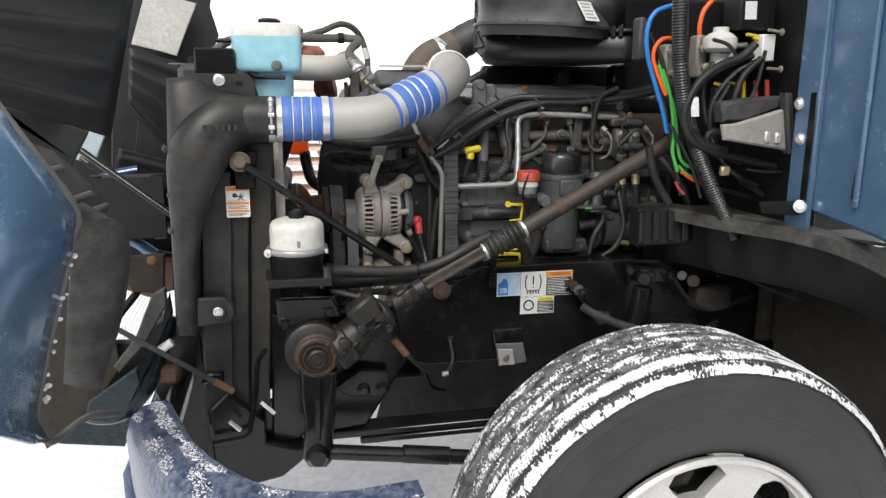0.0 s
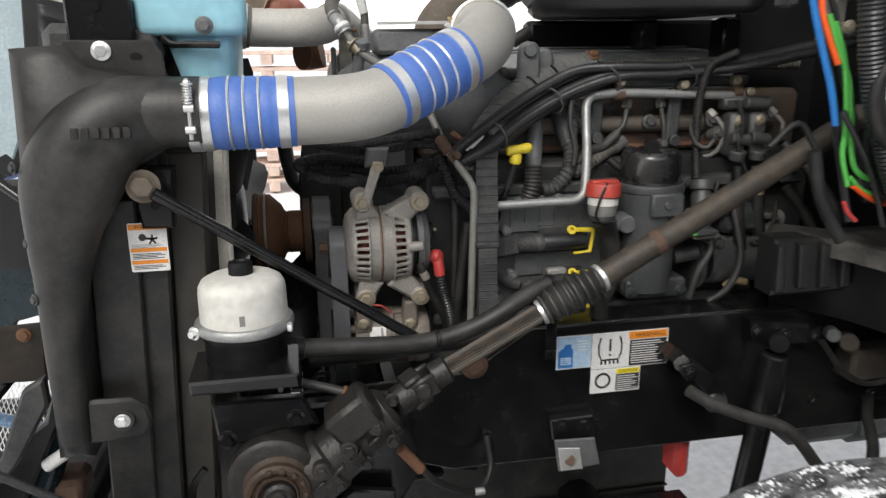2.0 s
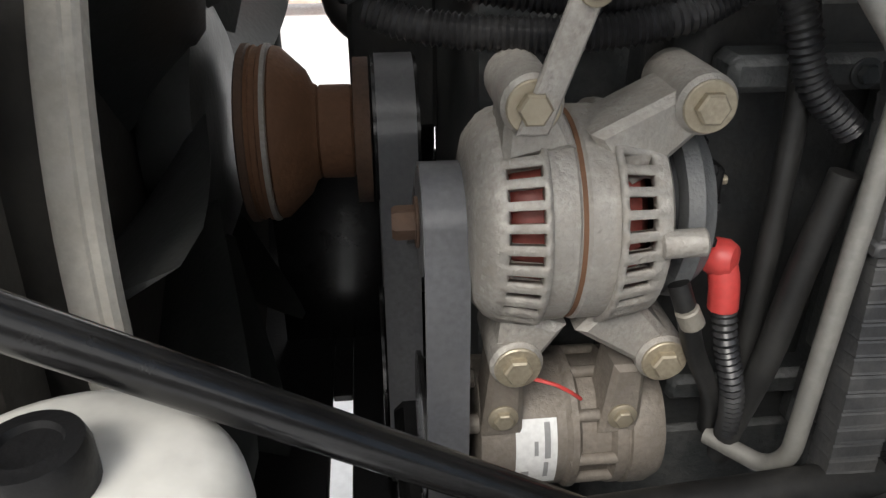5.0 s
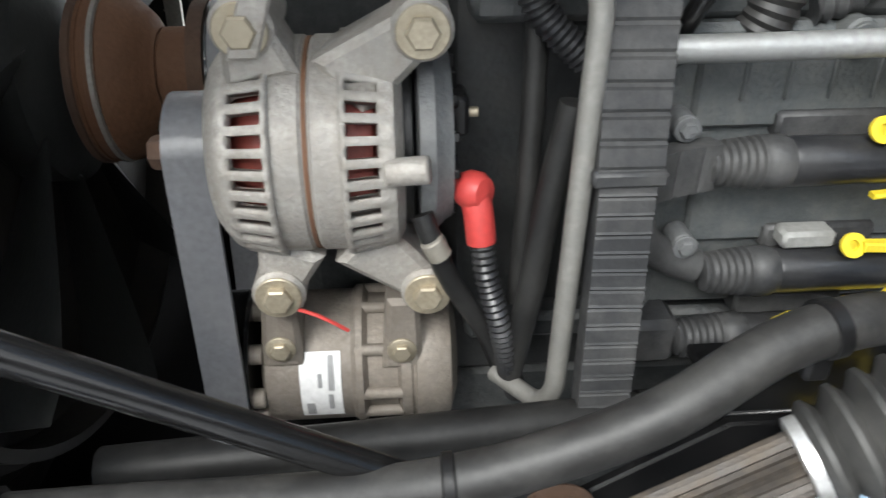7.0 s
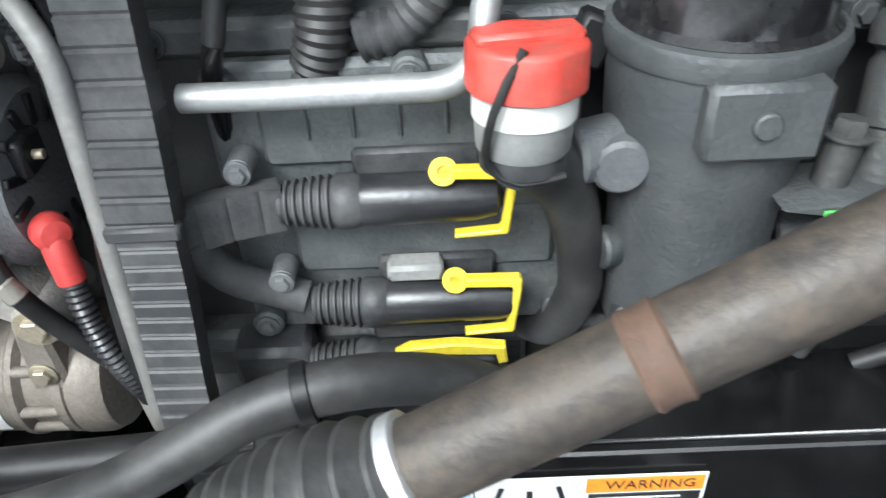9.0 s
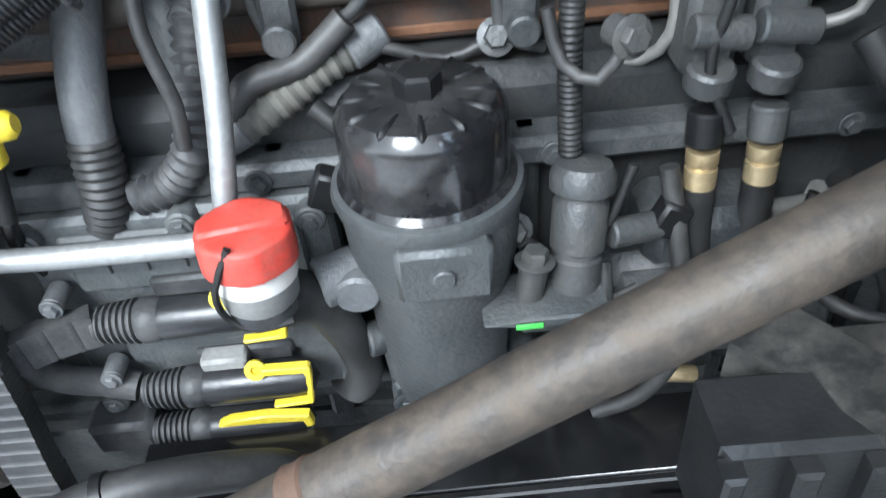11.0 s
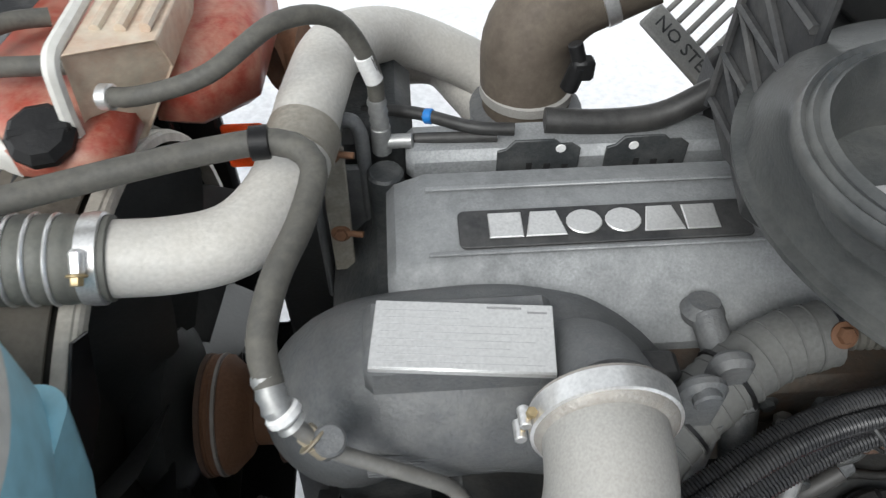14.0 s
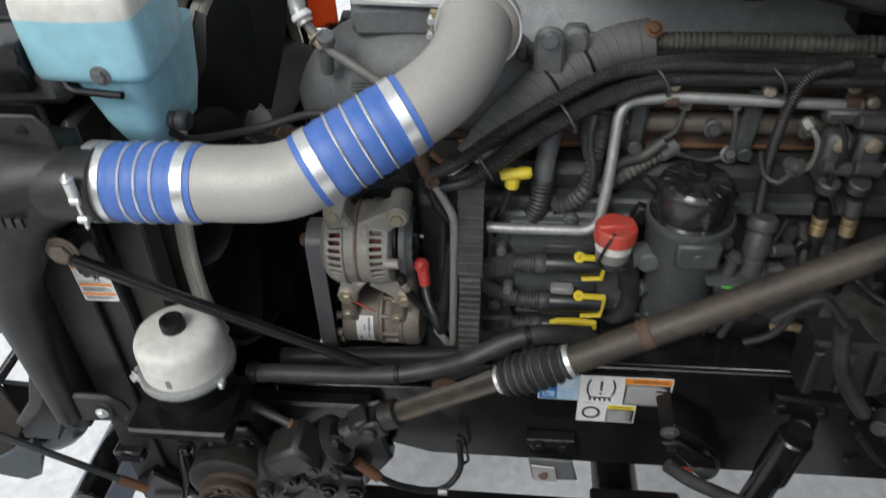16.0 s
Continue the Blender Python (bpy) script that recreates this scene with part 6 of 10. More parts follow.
# dark splash panel under the rail, with a shock absorber
sp_ = thing("splash_panel", (0.1, 2.40, 0.36), "smooth dusty black plastic splash panel under the engine", "panel")
part("panel", plate([(-0.16, 0.40), (0.62, 0.36), (0.62, 0.78), (-0.02, 0.78), (-0.10, 0.62)], 2.40, 0.012, 0.004), SCUFF, sp_)
part("lower_lip", box((-0.14, 2.385, 0.375), (0.62, 2.3995, 0.39), 0.004), PLASTIC, sp_)
part("upper_lip", box((-0.10, 2.388, 0.405), (0.62, 2.3995, 0.412), 0.003), PLASTIC, sp_)
part("edge_bead", sweep(filleted([(0.02, 2.395, 0.74), (0.015, 2.395, 0.60), (0.04, 2.395, 0.53), (0.09, 2.395, 0.52)], 0.03), 0.005, 8), PLASTIC, sp_)
sk = thing("shock_absorber", (0.52, 1.93, 0.5), "black shock absorber between rail and axle", "shock absorber")
part("body", rod((0.554, 1.940, 0.898), (0.50, 1.93, 0.55), 0.024, 20), STEEL_BLACK, sk)
part("dust_tube", rod((0.565, 1.940, 0.990), (0.552, 1.940, 0.873), 0.029, 20), STEEL_BLACK, sk)
part("mount", join(rod((0.562, 1.930, 1.015), (0.602, 2.000, 0.995), 0.02, 18), plate([(0.528, 1.047), (0.656, 1.029), (0.659, 0.986), (0.534, 1.001)], 1.97, 0.04, 0.006)), STEEL_BLACK, sk)
for p in ((0.537, 1.968, 1.030), (0.601, 1.968, 1.017), (0.666, 1.968, 1.006)):
    part("bolt", hexbolt(p, (0, -1, 0), 0.010, 0.009), STEEL_BLACK, sk)
single("red_brake_part", join(box((0.44, 2.05, 0.66), (0.475, 2.12, 0.80), 0.012), rod((0.456, 2.08, 0.80), (0.456, 2.10, 0.84), 0.02, 14)), RED, "dark red painted brake part behind the rail", "brake part")

# the clamp bracket that carries the brake hose on the rail
hb = thing("hose_bracket", (0.404, 1.930, 0.956), "black oily clamp bracket holding the brake hose on the frame rail", "bracket")
part("plate", plate([(0.349, 0.996), (0.370, 1.009), (0.401, 0.990), (0.458, 0.940), (0.461, 0.914), (0.435, 0.911), (0.374, 0.961)], 1.93, 0.075, 0.004), STEEL_BLACK, hb)
part("bolt", hexbolt((0.363, 1.930, 0.994), (0, -1, 0), 0.010, 0.008), BLOCK, hb)
part("clip", rod((0.415, 1.925, 0.936), (0.442, 1.925, 0.905), 0.022, 16), BLOCK, hb)

# ---- ribbed cable channel ----
ch = thing("cable_channel", (0.04, 2.09, 1.0), "ribbed grey-black plastic cable channel", "cable channel")


def channel(pts, w, d, pitch, up=(0, -1, 0)):
    """A flat-fronted channel crossed by a thin raised band with a groove beside it every pitch."""
    line_ = spline(pts, pitch / 8)
    v, f = [], []
    for i, q in enumerate(line_):
        t = (line_[min(i + 1, len(line_) - 1)] - line_[max(i - 1, 0)]).normalized()
        s = t.cross(Vector(up)).normalized()
        o = s.cross(t).normalized()
        k, e = (1.0, 1.0) if i % 8 == 0 else (0.86, 0.975) if i % 8 == 1 else (0.95, 0.985)
        for a, b in ((-1, -0.6), (-1, 0.30), (-0.90, 0.55), (-0.74, 0.58), (-0.70, 0.52), (0.70, 0.52), (0.74, 0.58), (0.90, 0.55), (1, 0.30), (1, -0.6)):
            v.append(tuple(q + s * a * w / 2 * e - o * b * d * k))
    for i in range(len(line_) - 1):
        for j in range(10):
            f.append((i * 10 + j, i * 10 + (j + 1) % 10, (i + 1) * 10 + (j + 1) % 10, (i + 1) * 10 + j))
    f += [tuple(range(10))[::-1], tuple((len(line_) - 1) * 10 + j for j in range(10))]
    return v, f

part("upright", channel([(0.029, 2.079, 1.205), (0.030, 2.092, 1.27), (0.031, 2.102, 1.34), (0.034, 2.112, 1.395)], 0.041, 0.026, 0.0168), PLASTIC_GREY, ch, angle=20)
part("upright_lower", channel([(0.029, 2.079, 1.204), (0.028, 2.072, 1.15), (0.026, 2.062, 1.09), (0.025, 2.056, 1.02)], 0.036, 0.022, 0.0125), PLASTIC_GREY, ch, angle=20)
part("join_flange", box((0.006, 2.062, 1.199), (0.052, 2.074, 1.209), 0.002), PLASTIC_GREY, ch)
ARM = [(0.035, 2.115, 1.39), (0.075, 2.15, 1.430), (0.125, 2.20, 1.462), (0.185, 2.24, 1.488), (0.245, 2.27, 1.505), (0.30, 2.28, 1.514)]
part("arm", corrugated(ARM, 0.034, 0.014, 0.016, 20), RUBBER_GREY, ch)
part("arm_rear", corrugated([(0.30, 2.276, 1.514), (0.42, 2.268, 1.518), (0.6, 2.253, 1.520), (0.76, 2.25, 1.520)], 0.0138, 0.009, 0.07, 16), HOSE_DUSTY, ch, "khaki-dusted ribbed rear conduit")
part("joint_bolt", hexbolt((0.299, 2.260, 1.540), (0, -0.7, 0.7), 0.009, 0.009), RUST, ch, "rust-orange bolt")
for k in (0.24, 0.43):
    q = spline(ARM, 0.01)
    i = int(len(q) * (k + 0.25))
    part("tie", lathe([(0.034, -0.002), (0.0375, -0.002), (0.0375, 0.002), (0.034, 0.002)], q[i], q[i + 1] - q[i - 1], 24), PLASTIC, ch)
q = spline(ARM, 0.004)
for i in range(5, len(q) - 4, 5):
    part("arm_rib", lathe([(0.0335, -0.0016), (0.0352, -0.001), (0.0352, 0.001), (0.0335, 0.0016)], q[i], q[i + 1] - q[i - 1], 24), RUBBER_GREY, ch)
# side branches that lead into the plugs
part("branch", channel([(0.03, 2.085, 1.19), (0.065, 2.105, 1.19), (0.10, 2.118, 1.189)], 0.034, 0.016, 0.02), PLASTIC_GREY, ch)
part("branch", tube([(0.042, 2.095, 1.18), (0.055, 2.108, 1.14), (0.08, 2.12, 1.115), (0.105, 2.12, 1.105)], 0.013, 12), PLASTIC_GREY, ch)
part("branch", box((0.04, 2.11, 1.02), (0.10, 2.15, 1.06), 0.006), PLASTIC_GREY, ch)
for x, z in ((0.078, 1.216), (0.091, 1.127)):
    part("saddle_bolt", join(rod((x, 2.135, z), (x, 2.112, z), 0.009, 14), hexbolt((x, 2.112, z), (0, -1, 0), 0.006, 0.006)), CAST_GREY, ch)

# ---- three plugs with yellow locks ----


def plug(x, z, w, name_label):
    t = thing("wiring_plug", (x + 0.08, 2.13, z - 0.02), name_label, "plug", "plugs on the engine block")
    y = 2.118
    part("boot", lathe([(0.010, 0), (0.0135, 0.002), (0.0135, 0.004)] + [(r0 + 0.0006 * k, 0.005 + 0.0055 * k + dx) for k in range(6) for r0, dx in ((0.0128, 0.0), (0.0155, 0.0012), (0.0157, 0.0028), (0.0130, 0.0040))] + [(0.0188, 0.040), (0.0190, 0.050), (0.0165, 0.056)], (x, y, z), (1, 0, 0), 24), PLASTIC_GREY, t, "ribbed grey boot")
    part("body", lathe([(0.0165, 0), (0.0175, 0.003), (0.0168, w - 0.02), (0.014, w - 0.006), (0.0, w)], (x + 0.055, y, z), (1, 0, 0), 24), LOOM, t)
    part("header", box((x + 0.05, 2.13, z + 0.010), (x + 0.135, 2.16, z + 0.030), 0.003), PLASTIC_GREY, t)
    return t


p1 = plug(0.098, 1.188, 0.095, "black wiring plug with a ribbed boot and yellow lock")
p2 = plug(0.108, 1.100, 0.100, "black wiring plug with a ribbed boot and yellow lock")
p3 = plug(0.098, 1.040, 0.095, "black wiring plug with a ribbed boot and yellow lock")
for t, x, z in ((p1, 0.0, 1.188), (p2, 0.005, 1.100)):
    frame_ = [(0.214, 0.0285), (0.2525, 0.0275), (0.2545, 0.0255), (0.2545, 0.016), (0.2500, -0.0205), (0.2485, -0.0225), (0.214, -0.0245), (0.214, -0.0210), (0.2435, -0.0185), (0.2450, -0.0165), (0.2488, 0.015), (0.2475, 0.0195), (0.214, 0.0210)]
    part("yellow_lock", join(lathe([(0.0038, -0.0015), (0.0092, -0.0015), (0.0092, 0.0015), (0.004, 0.0015), (0.004, -0.0015)], (0.208 + x, 2.108, z + 0.0250), (0, -0.9, 0.45), 24),
                             plate([(px + x, z + pz) for px, pz in frame_], 2.103, 0.009, 0.0012)), YELLOW, t, "yellow plastic lock")
part("yellow_lock", join(plate([(0.166, 1.063), (0.178, 1.0705), (0.212, 1.0725), (0.248, 1.0675), (0.250, 1.052), (0.243, 1.050), (0.241, 1.0595), (0.205, 1.0615)], 2.098, 0.010, 0.0015)), YELLOW, p3, "yellow plastic lock")
part("white_tag", box((0.156, 2.139, 1.212), (0.194, 2.1405, 1.2195), 0.0003), DECAL, p1, "small white tag")
part("grey_clip", box((0.165, 2.115, 1.118), (0.205, 2.135, 1.132), 0.003), GREY_SIL, p2)

# ---- zinc fuel pipe, pipes and dipstick ----
fz = thing("fuel_pipe", (0.3, 2.15, 1.28), "bright zinc-plated fuel pipe with bolted clips", "pipe")
part("pipe", sweep(filleted([(0.055, 2.112, 1.268), (0.10, 2.108, 1.269), (0.230, 2.104, 1.272), (0.242, 2.13, 1.35), (0.252, 2.175, 1.464), (0.33, 2.186, 1.468), (0.50, 2.185, 1.461), (0.60, 2.186, 1.457)], 0.028, 7), 0.0088, 16), ZINC, fz)
part("support_rail", join(box((0.30, 2.20, 1.476), (0.62, 2.225, 1.496), 0.004), box((0.27, 2.195, 1.48), (0.30, 2.22, 1.50), 0.004)), BLOCK, fz)
for x in (0.327, 0.585):
    part("clip", lathe([(0.0090, -0.010), (0.0115, -0.009), (0.0115, 0.009), (0.0090, 0.010)], (x, 2.186, 1.464), (1, 0, -0.01), 20), RUST_DARK, fz, "rusty pipe clip")
    part("clip_tab", box((x - 0.010, 2.182, 1.47), (x + 0.010, 2.190, 1.492), 0.002), RUST_DARK, fz)
for x, y, z in ((0.327, 2.182, 1.487), (0.464, 2.180, 1.479), (0.580, 2.182, 1.486), (0.612, 2.18, 1.462)):
    part("clip_bolt", rod((x, y + 0.018, z), (x, y - 0.006, z + 0.004), 0.0095, 16, 0.3), BOLT, fz)
for i, (x, z) in enumerate(((0.283, 1.40), (0.452, 1.39))):
    part("hanger", join(plate([(x - 0.014, z - 0.035), (x + 0.012, z - 0.035), (x + 0.018, z + 0.085), (x - 0.010, z + 0.085)], 2.192, 0.014, 0.004), rod((x, 2.192, z - 0.02), (x, 2.178, z - 0.02), 0.012, 16)), BLOCK, fz)
cool = thing("coolant_pipe", (-0.1, 2.13, 1.02), "dull steel coolant pipe bent down beside the alternator", "pipe")
part("pipe", sweep(filleted([(-0.212, 2.176, 1.588), (-0.188, 2.168, 1.553), (-0.080, 2.160, 1.480), (-0.062, 2.150, 1.44), (-0.044, 2.112, 1.385), (0.006, 2.080, 1.312), (-0.004, 2.069, 1.035), (-0.012, 2.080, 1.015), (-0.04, 2.12, 1.012)], 0.02, 6), 0.0072, 14), TUBE_DULL, cool)
part("fitting", join(rod((-0.050, 2.122, 1.40), (-0.036, 2.106, 1.372), 0.011, 12), hexbolt((-0.028, 2.098, 1.368), (0.4, -0.8, 0.2), 0.009, 0.012)), RUST_DARK, cool)
cl2 = part("fitting", join(rod((-0.196, 2.171, 1.564), (-0.186, 2.167, 1.552), 0.0105, 14), hexbolt((-0.196, 2.171, 1.564), (-0.6, 0.4, 0.5), 0.010, 0.012)), BOLT, cool)
ht = thing("heater_hose", (-0.2, 2.35, 1.5), "dusty black rubber heater hose over the engine front", "hose")
part("hose", tube([(-0.60, 2.30, 1.640), (-0.565, 2.31, 1.668), (-0.50, 2.335, 1.678), (-0.38, 2.37, 1.684), (-0.29, 2.395, 1.686), (-0.225, 2.402, 1.688), (-0.192, 2.378, 1.682), (-0.200, 2.325, 1.668), (-0.222, 2.27, 1.652), (-0.232, 2.225, 1.632), (-0.226, 2.195, 1.612)], 0.0125, 16), HOSE_DUSTY, ht)
part("crimp", corrugated([(-0.230, 2.205, 1.618), (-0.221, 2.182, 1.602), (-0.211, 2.175, 1.586)], 0.0125, 0.010, 0.08, 14), ZINC, ht, "crimped metal hose end")
part("collar", rod((-0.219, 2.181, 1.599), (-0.214, 2.177, 1.591), 0.0155, 14), DECAL, ht)
part("tie", lathe([(0.0136, -0.009), (0.016, -0.008), (0.016, 0.008), (0.0136, 0.009)], (-0.240, 2.402, 1.688), (1, 0.1, 0), 18), PLASTIC, ht)

dip = thing("dipstick", (0.1, 2.12, 1.3), "yellow plastic oil dipstick handle in its tube", "dipstick")
part("handle", join(lathe([(0.008, 0), (0.0115, 0.003), (0.0115, 0.016), (0.008, 0.022), (0.008, 0.028)], (0.0925, 2.117, 1.345), (0.14, -0.05, 1), 18),
                    lathe([(0.006, 0), (0.0095, 0.003), (0.0100, 0.020), (0.0085, 0.026), (0.0100, 0.032), (0.0095, 0.046), (0.006, 0.050)], (0.074, 2.112, 1.371), (1, 0.03, 0.1), 18)), YELLOW, dip)
part("neck", rod((0.079, 2.12, 1.297), (0.093, 2.117, 1.347), 0.0068, 12), RUBBER, dip)
part("tube", tube([(0.08, 2.12, 1.30), (0.07, 2.13, 1.27), (0.065, 2.15, 1.22)], 0.0065, 10), STEEL_BLACK, dip)
gp_ = thing("breather_pipe", (0.14, 2.15, 1.25), "grey breather pipe with a ribbed lower hose", "pipe")
part("pipe", tube([(0.165, 2.21, 1.49), (0.155, 2.19, 1.42), (0.145, 2.165, 1.36), (0.14, 2.155, 1.315)], 0.0165, 18), CAST_GREY, gp_)
part("ribbed_hose", corrugated([(0.142, 2.158, 1.335), (0.138, 2.15, 1.29), (0.125, 2.155, 1.25)], 0.0175, 0.007, 0.06, 16), HOSE, gp_)
g2 = thing("ribbed_conduit", (0.2, 2.17, 1.25), "flat ribbed grey wiring conduit", "conduit")
part("conduit", corrugated([(0.235, 2.20, 1.44), (0.222, 2.17, 1.38), (0.215, 2.15, 1.33), (0.19, 2.15, 1.295), (0.16, 2.15, 1.285)], 0.014, 0.009, 0.09, 12), PLASTIC_GREY, g2)
part("upper", tube([(0.215, 2.235, 1.46), (0.21, 2.20, 1.42), (0.222, 2.17, 1.37)], 0.018, 12), BLOCK, g2)

# ---- oil filler ----
oil = thing("oil_filler", (0.258, 2.07, 1.05), "red oil filler cap on a white neck with a black hose", "oil filler")
OA = Vector((0.02, 0.04, 1.0)).normalized()
O0 = Vector((0.2535, 2.070, 1.263))
v, f = [], []
m = basis(O0 + OA * 0.022, OA)
NS = 48
for r, h in ((0.030, 0.0), (0.033, 0.0015), (0.0325, 0.0235), (0.0312, 0.0258), (0.028, 0.0265)):
    for k in range(NS):
        a = 2 * math.pi * k / NS
        q = 0.0010 if (k % 8) in (0, 1, 2, 3) and h > 0 else 0
        v.append(tuple(m @ Vector(((r - q) * math.cos(a), (r - q) * math.sin(a), h))))
for i in range(4):
    for k in range(NS):
        f.append((i * NS + k, i * NS + (k + 1) % NS, (i + 1) * NS + (k + 1) % NS, (i + 1) * NS + k))
f.append(tuple(4 * NS + k for k in range(NS)))
cap = part("cap", (v, f), RED_CAP, oil, "red plastic cap", angle=50)
part("grip", box((-0.029, -0.010, 0.024), (0.029, 0.010, 0.0315), 0.0025, m @ Matrix.Rotation(0.2, 4, "Z")), RED_CAP, cap)
part("neck", lathe([(0.026, 0.006), (0.0288, 0.007), (0.0288, 0.021), (0.026, 0.022)], O0, OA, 28), WHITE_PL, oil, "white neck ring")
part("stem", lathe([(0.0235, -0.015), (0.0265, -0.011), (0.0275, 0.0065)], O0, OA, 28), GREY_SIL, oil, "dirty grey filler stem")
part("collar", lathe([(0.0215, -0.012), (0.0245, -0.01), (0.0245, 0.002), (0.0235, 0.004)], O0 - OA * 0.013, OA, 28), PLASTIC_GREY, oil)
part("hose", tube([O0 - OA * 0.016, (0.270, 2.090, 1.225), (0.285, 2.105, 1.20), (0.298, 2.112, 1.15), (0.302, 2.12, 1.10), (0.288, 2.14, 1.05), (0.27, 2.17, 1.03)], [0.0225 - 0.0065 * min(1, i / 8) for i in range(len(spline([O0 - OA * 0.016, (0.270, 2.090, 1.225), (0.285, 2.105, 1.20), (0.298, 2.112, 1.15), (0.302, 2.12, 1.10), (0.288, 2.14, 1.05), (0.27, 2.17, 1.03)])))], 20), HOSE, oil)
part("elbow", join(rod((0.285, 2.10, 1.225), (0.335, 2.12, 1.225), 0.02, 18), rod((0.315, 2.085, 1.222), (0.315, 2.125, 1.222), 0.018, 16)), CAST_GREY, oil)
part("tether", tube([(0.25, 2.045, 1.315), (0.235, 2.04, 1.285), (0.232, 2.05, 1.25), (0.25, 2.048, 1.238), (0.275, 2.052, 1.24)], 0.0025, 8), RUBBER, oil)

# ---- fuel filter ----
ff = thing("fuel_filter", (0.39, 2.155, 1.04), "grey fuel filter housing with a black ribbed cap", "fuel filter")
FC = (0.375, 2.128)
part("cap", lathe([(0.062, 0), (0.064, 0.004), (0.0595, 0.008), (0.0585, 0.052), (0.056, 0.058), (0.050, 0.064), (0.0, 0.068)], (*FC, 1.278), (0, 0, 1), 48), GLOSS, ff, "glossy black filter cap", angle=30)
for k in range(12):
    a = 2 * math.pi * k / 12
    part("cap_rib", box((0.026, -0.0035, 1.336), (0.053, 0.0035, 1.3445), 0.003, Matrix.Translation((*FC, 0)) @ Matrix.Rotation(a, 4, "Z")), PLASTIC, ff)
part("cap_hex", lathe([(0.016, 0), (0.016, 0.014), (0.013, 0.016)], (*FC, 1.344), (0, 0, 1), 6), PLASTIC, ff, angle=20)
part("collar", lathe([(0.062, -0.012), (0.068, -0.009), (0.070, 0.0), (0.068, 0.006), (0.062, 0.008)], (*FC, 1.274), (0, 0, 1), 48), FILTER, ff)
part("housing", lathe([(0.045, 0), (0.052, 0.006), (0.055, 0.06), (0.056, 0.12), (0.064, 0.165), (0.066, 0.212)], (*FC, 1.055), (0, 0, 1), 48), FILTER, ff)
part("pad", box((0.348, 2.054, 1.222), (0.414, 2.075, 1.268), 0.004), FILTER, ff)
part("boss", rod((0.380, 2.055, 1.246), (0.380, 2.050, 1.246), 0.008, 16), FILTER, ff)
part("foot", plate(rounded(0.325, 1.045, 0.455, 1.085, 0.01), 2.095, 0.09, 0.005), BLOCK, ff)
for x in (0.338, 0.442):
    part("foot_bolt", hexbolt((x, 2.095, 1.06), (0, -1, 0), 0.009, 0.008), BLOCK, ff)
part("side_port", rod((0.44, 2.13, 1.12), (0.49, 2.12, 1.13), 0.016, 16), BLOCK, ff)
part("side_port", rod((0.335, 2.12, 1.125), (0.31, 2.11, 1.128), 0.015, 16), BLOCK, ff)
part("side_flange", plate([(0.405, 1.186), (0.440, 1.179), (0.490, 1.180), (0.497, 1.188), (0.440, 1.190)], 2.060, 0.05, 0.002), FILTER, ff)
part("seal_edge", box((0.428, 2.0575, 1.182), (0.448, 2.0595, 1.1865), 0.0004), GREEN, ff, "green seal edge")
nudge(ff, 0.0, 0.0, 0.018)
rv = thing("breather_hose", (0.28, 2.17, 1.3), "ribbed grey breather hose behind the fuel filter", "hose")
part("hose", corrugated([(0.245, 2.165, 1.325), (0.275, 2.175, 1.338), (0.305, 2.19, 1.352), (0.335, 2.205, 1.362)], 0.0135, 0.009, 0.09, 14), HOSE_DUSTY, rv)
part("cuff", rod((0.325, 2.20, 1.358), (0.352, 2.212, 1.368), 0.0155, 16), CAST_GREY, rv)
part("cuff", rod((0.225, 2.16, 1.318), (0.248, 2.166, 1.327), 0.015, 16), CAST_GREY, rv)
cr = thing("fuel_rail", (0.35, 2.23, 1.38), "dusty brown cast fuel rail along the cylinder head", "fuel rail")
part("rail", rod((0.0, 2.226, 1.402), (0.70, 2.226, 1.400), 0.0175, 20), RAIL_BROWN, cr)
for x in (0.10, 0.24, 0.40, 0.54, 0.66):
    part("union", join(rod((x, 2.226, 1.402), (x, 2.195, 1.408), 0.011, 14), hexbolt((x, 2.196, 1.408), (0, -1, 0.2), 0.010, 0.010)), CAST_SHADED, cr)
part("seep_line", box((0.0, 2.229, 1.352), (0.70, 2.2315, 1.360), 0.001), RUST, cr, "rusty gasket edge")
sp = thing("pressure_sensor", (0.48, 2.11, 1.2), "dusty grey cylindrical fuel sender with a domed cap", "sensor")
part("body", lathe([(0.015, 0), (0.019, 0.003), (0.0195, 0.035), (0.0175, 0.037), (0.0175, 0.041), (0.0205, 0.043), (0.0205, 0.078), (0.018, 0.082), (0.018, 0.086), (0.0235, 0.089), (0.0238, 0.100), (0.020, 0.108), (0.0, 0.112)], (0.477, 2.095, 1.193), (0.08, 0.25, 1), 28), CAST_SHADED, sp)
part("fitting", join(rod((0.440, 2.085, 1.196), (0.446, 2.09, 1.235), 0.011, 14), hexbolt((0.446, 2.09, 1.235), (0.1, 0.1, 1), 0.010, 0.012)), CAST_SHADED, sp)
part("clamp_foot", box((0.452, 2.075, 1.186), (0.498, 2.115, 1.196), 0.003), BEIGE, sp, "corroded pale clamp foot")
part("pipe", rod((0.505, 2.110, 1.238), (0.548, 2.122, 1.232), 0.0115, 16), CAST_SHADED, sp)
part("steel_pipe", sweep(spline([(0.545, 2.122, 1.232), (0.62, 2.145, 1.214), (0.70, 2.170, 1.196)], 0.02), 0.009, 14), TUBE_DULL, sp)
part("pipe_nut", hexbolt((0.698, 2.170, 1.196), (1, 0.3, -0.2), 0.013, 0.012), TUBE_DULL, sp)
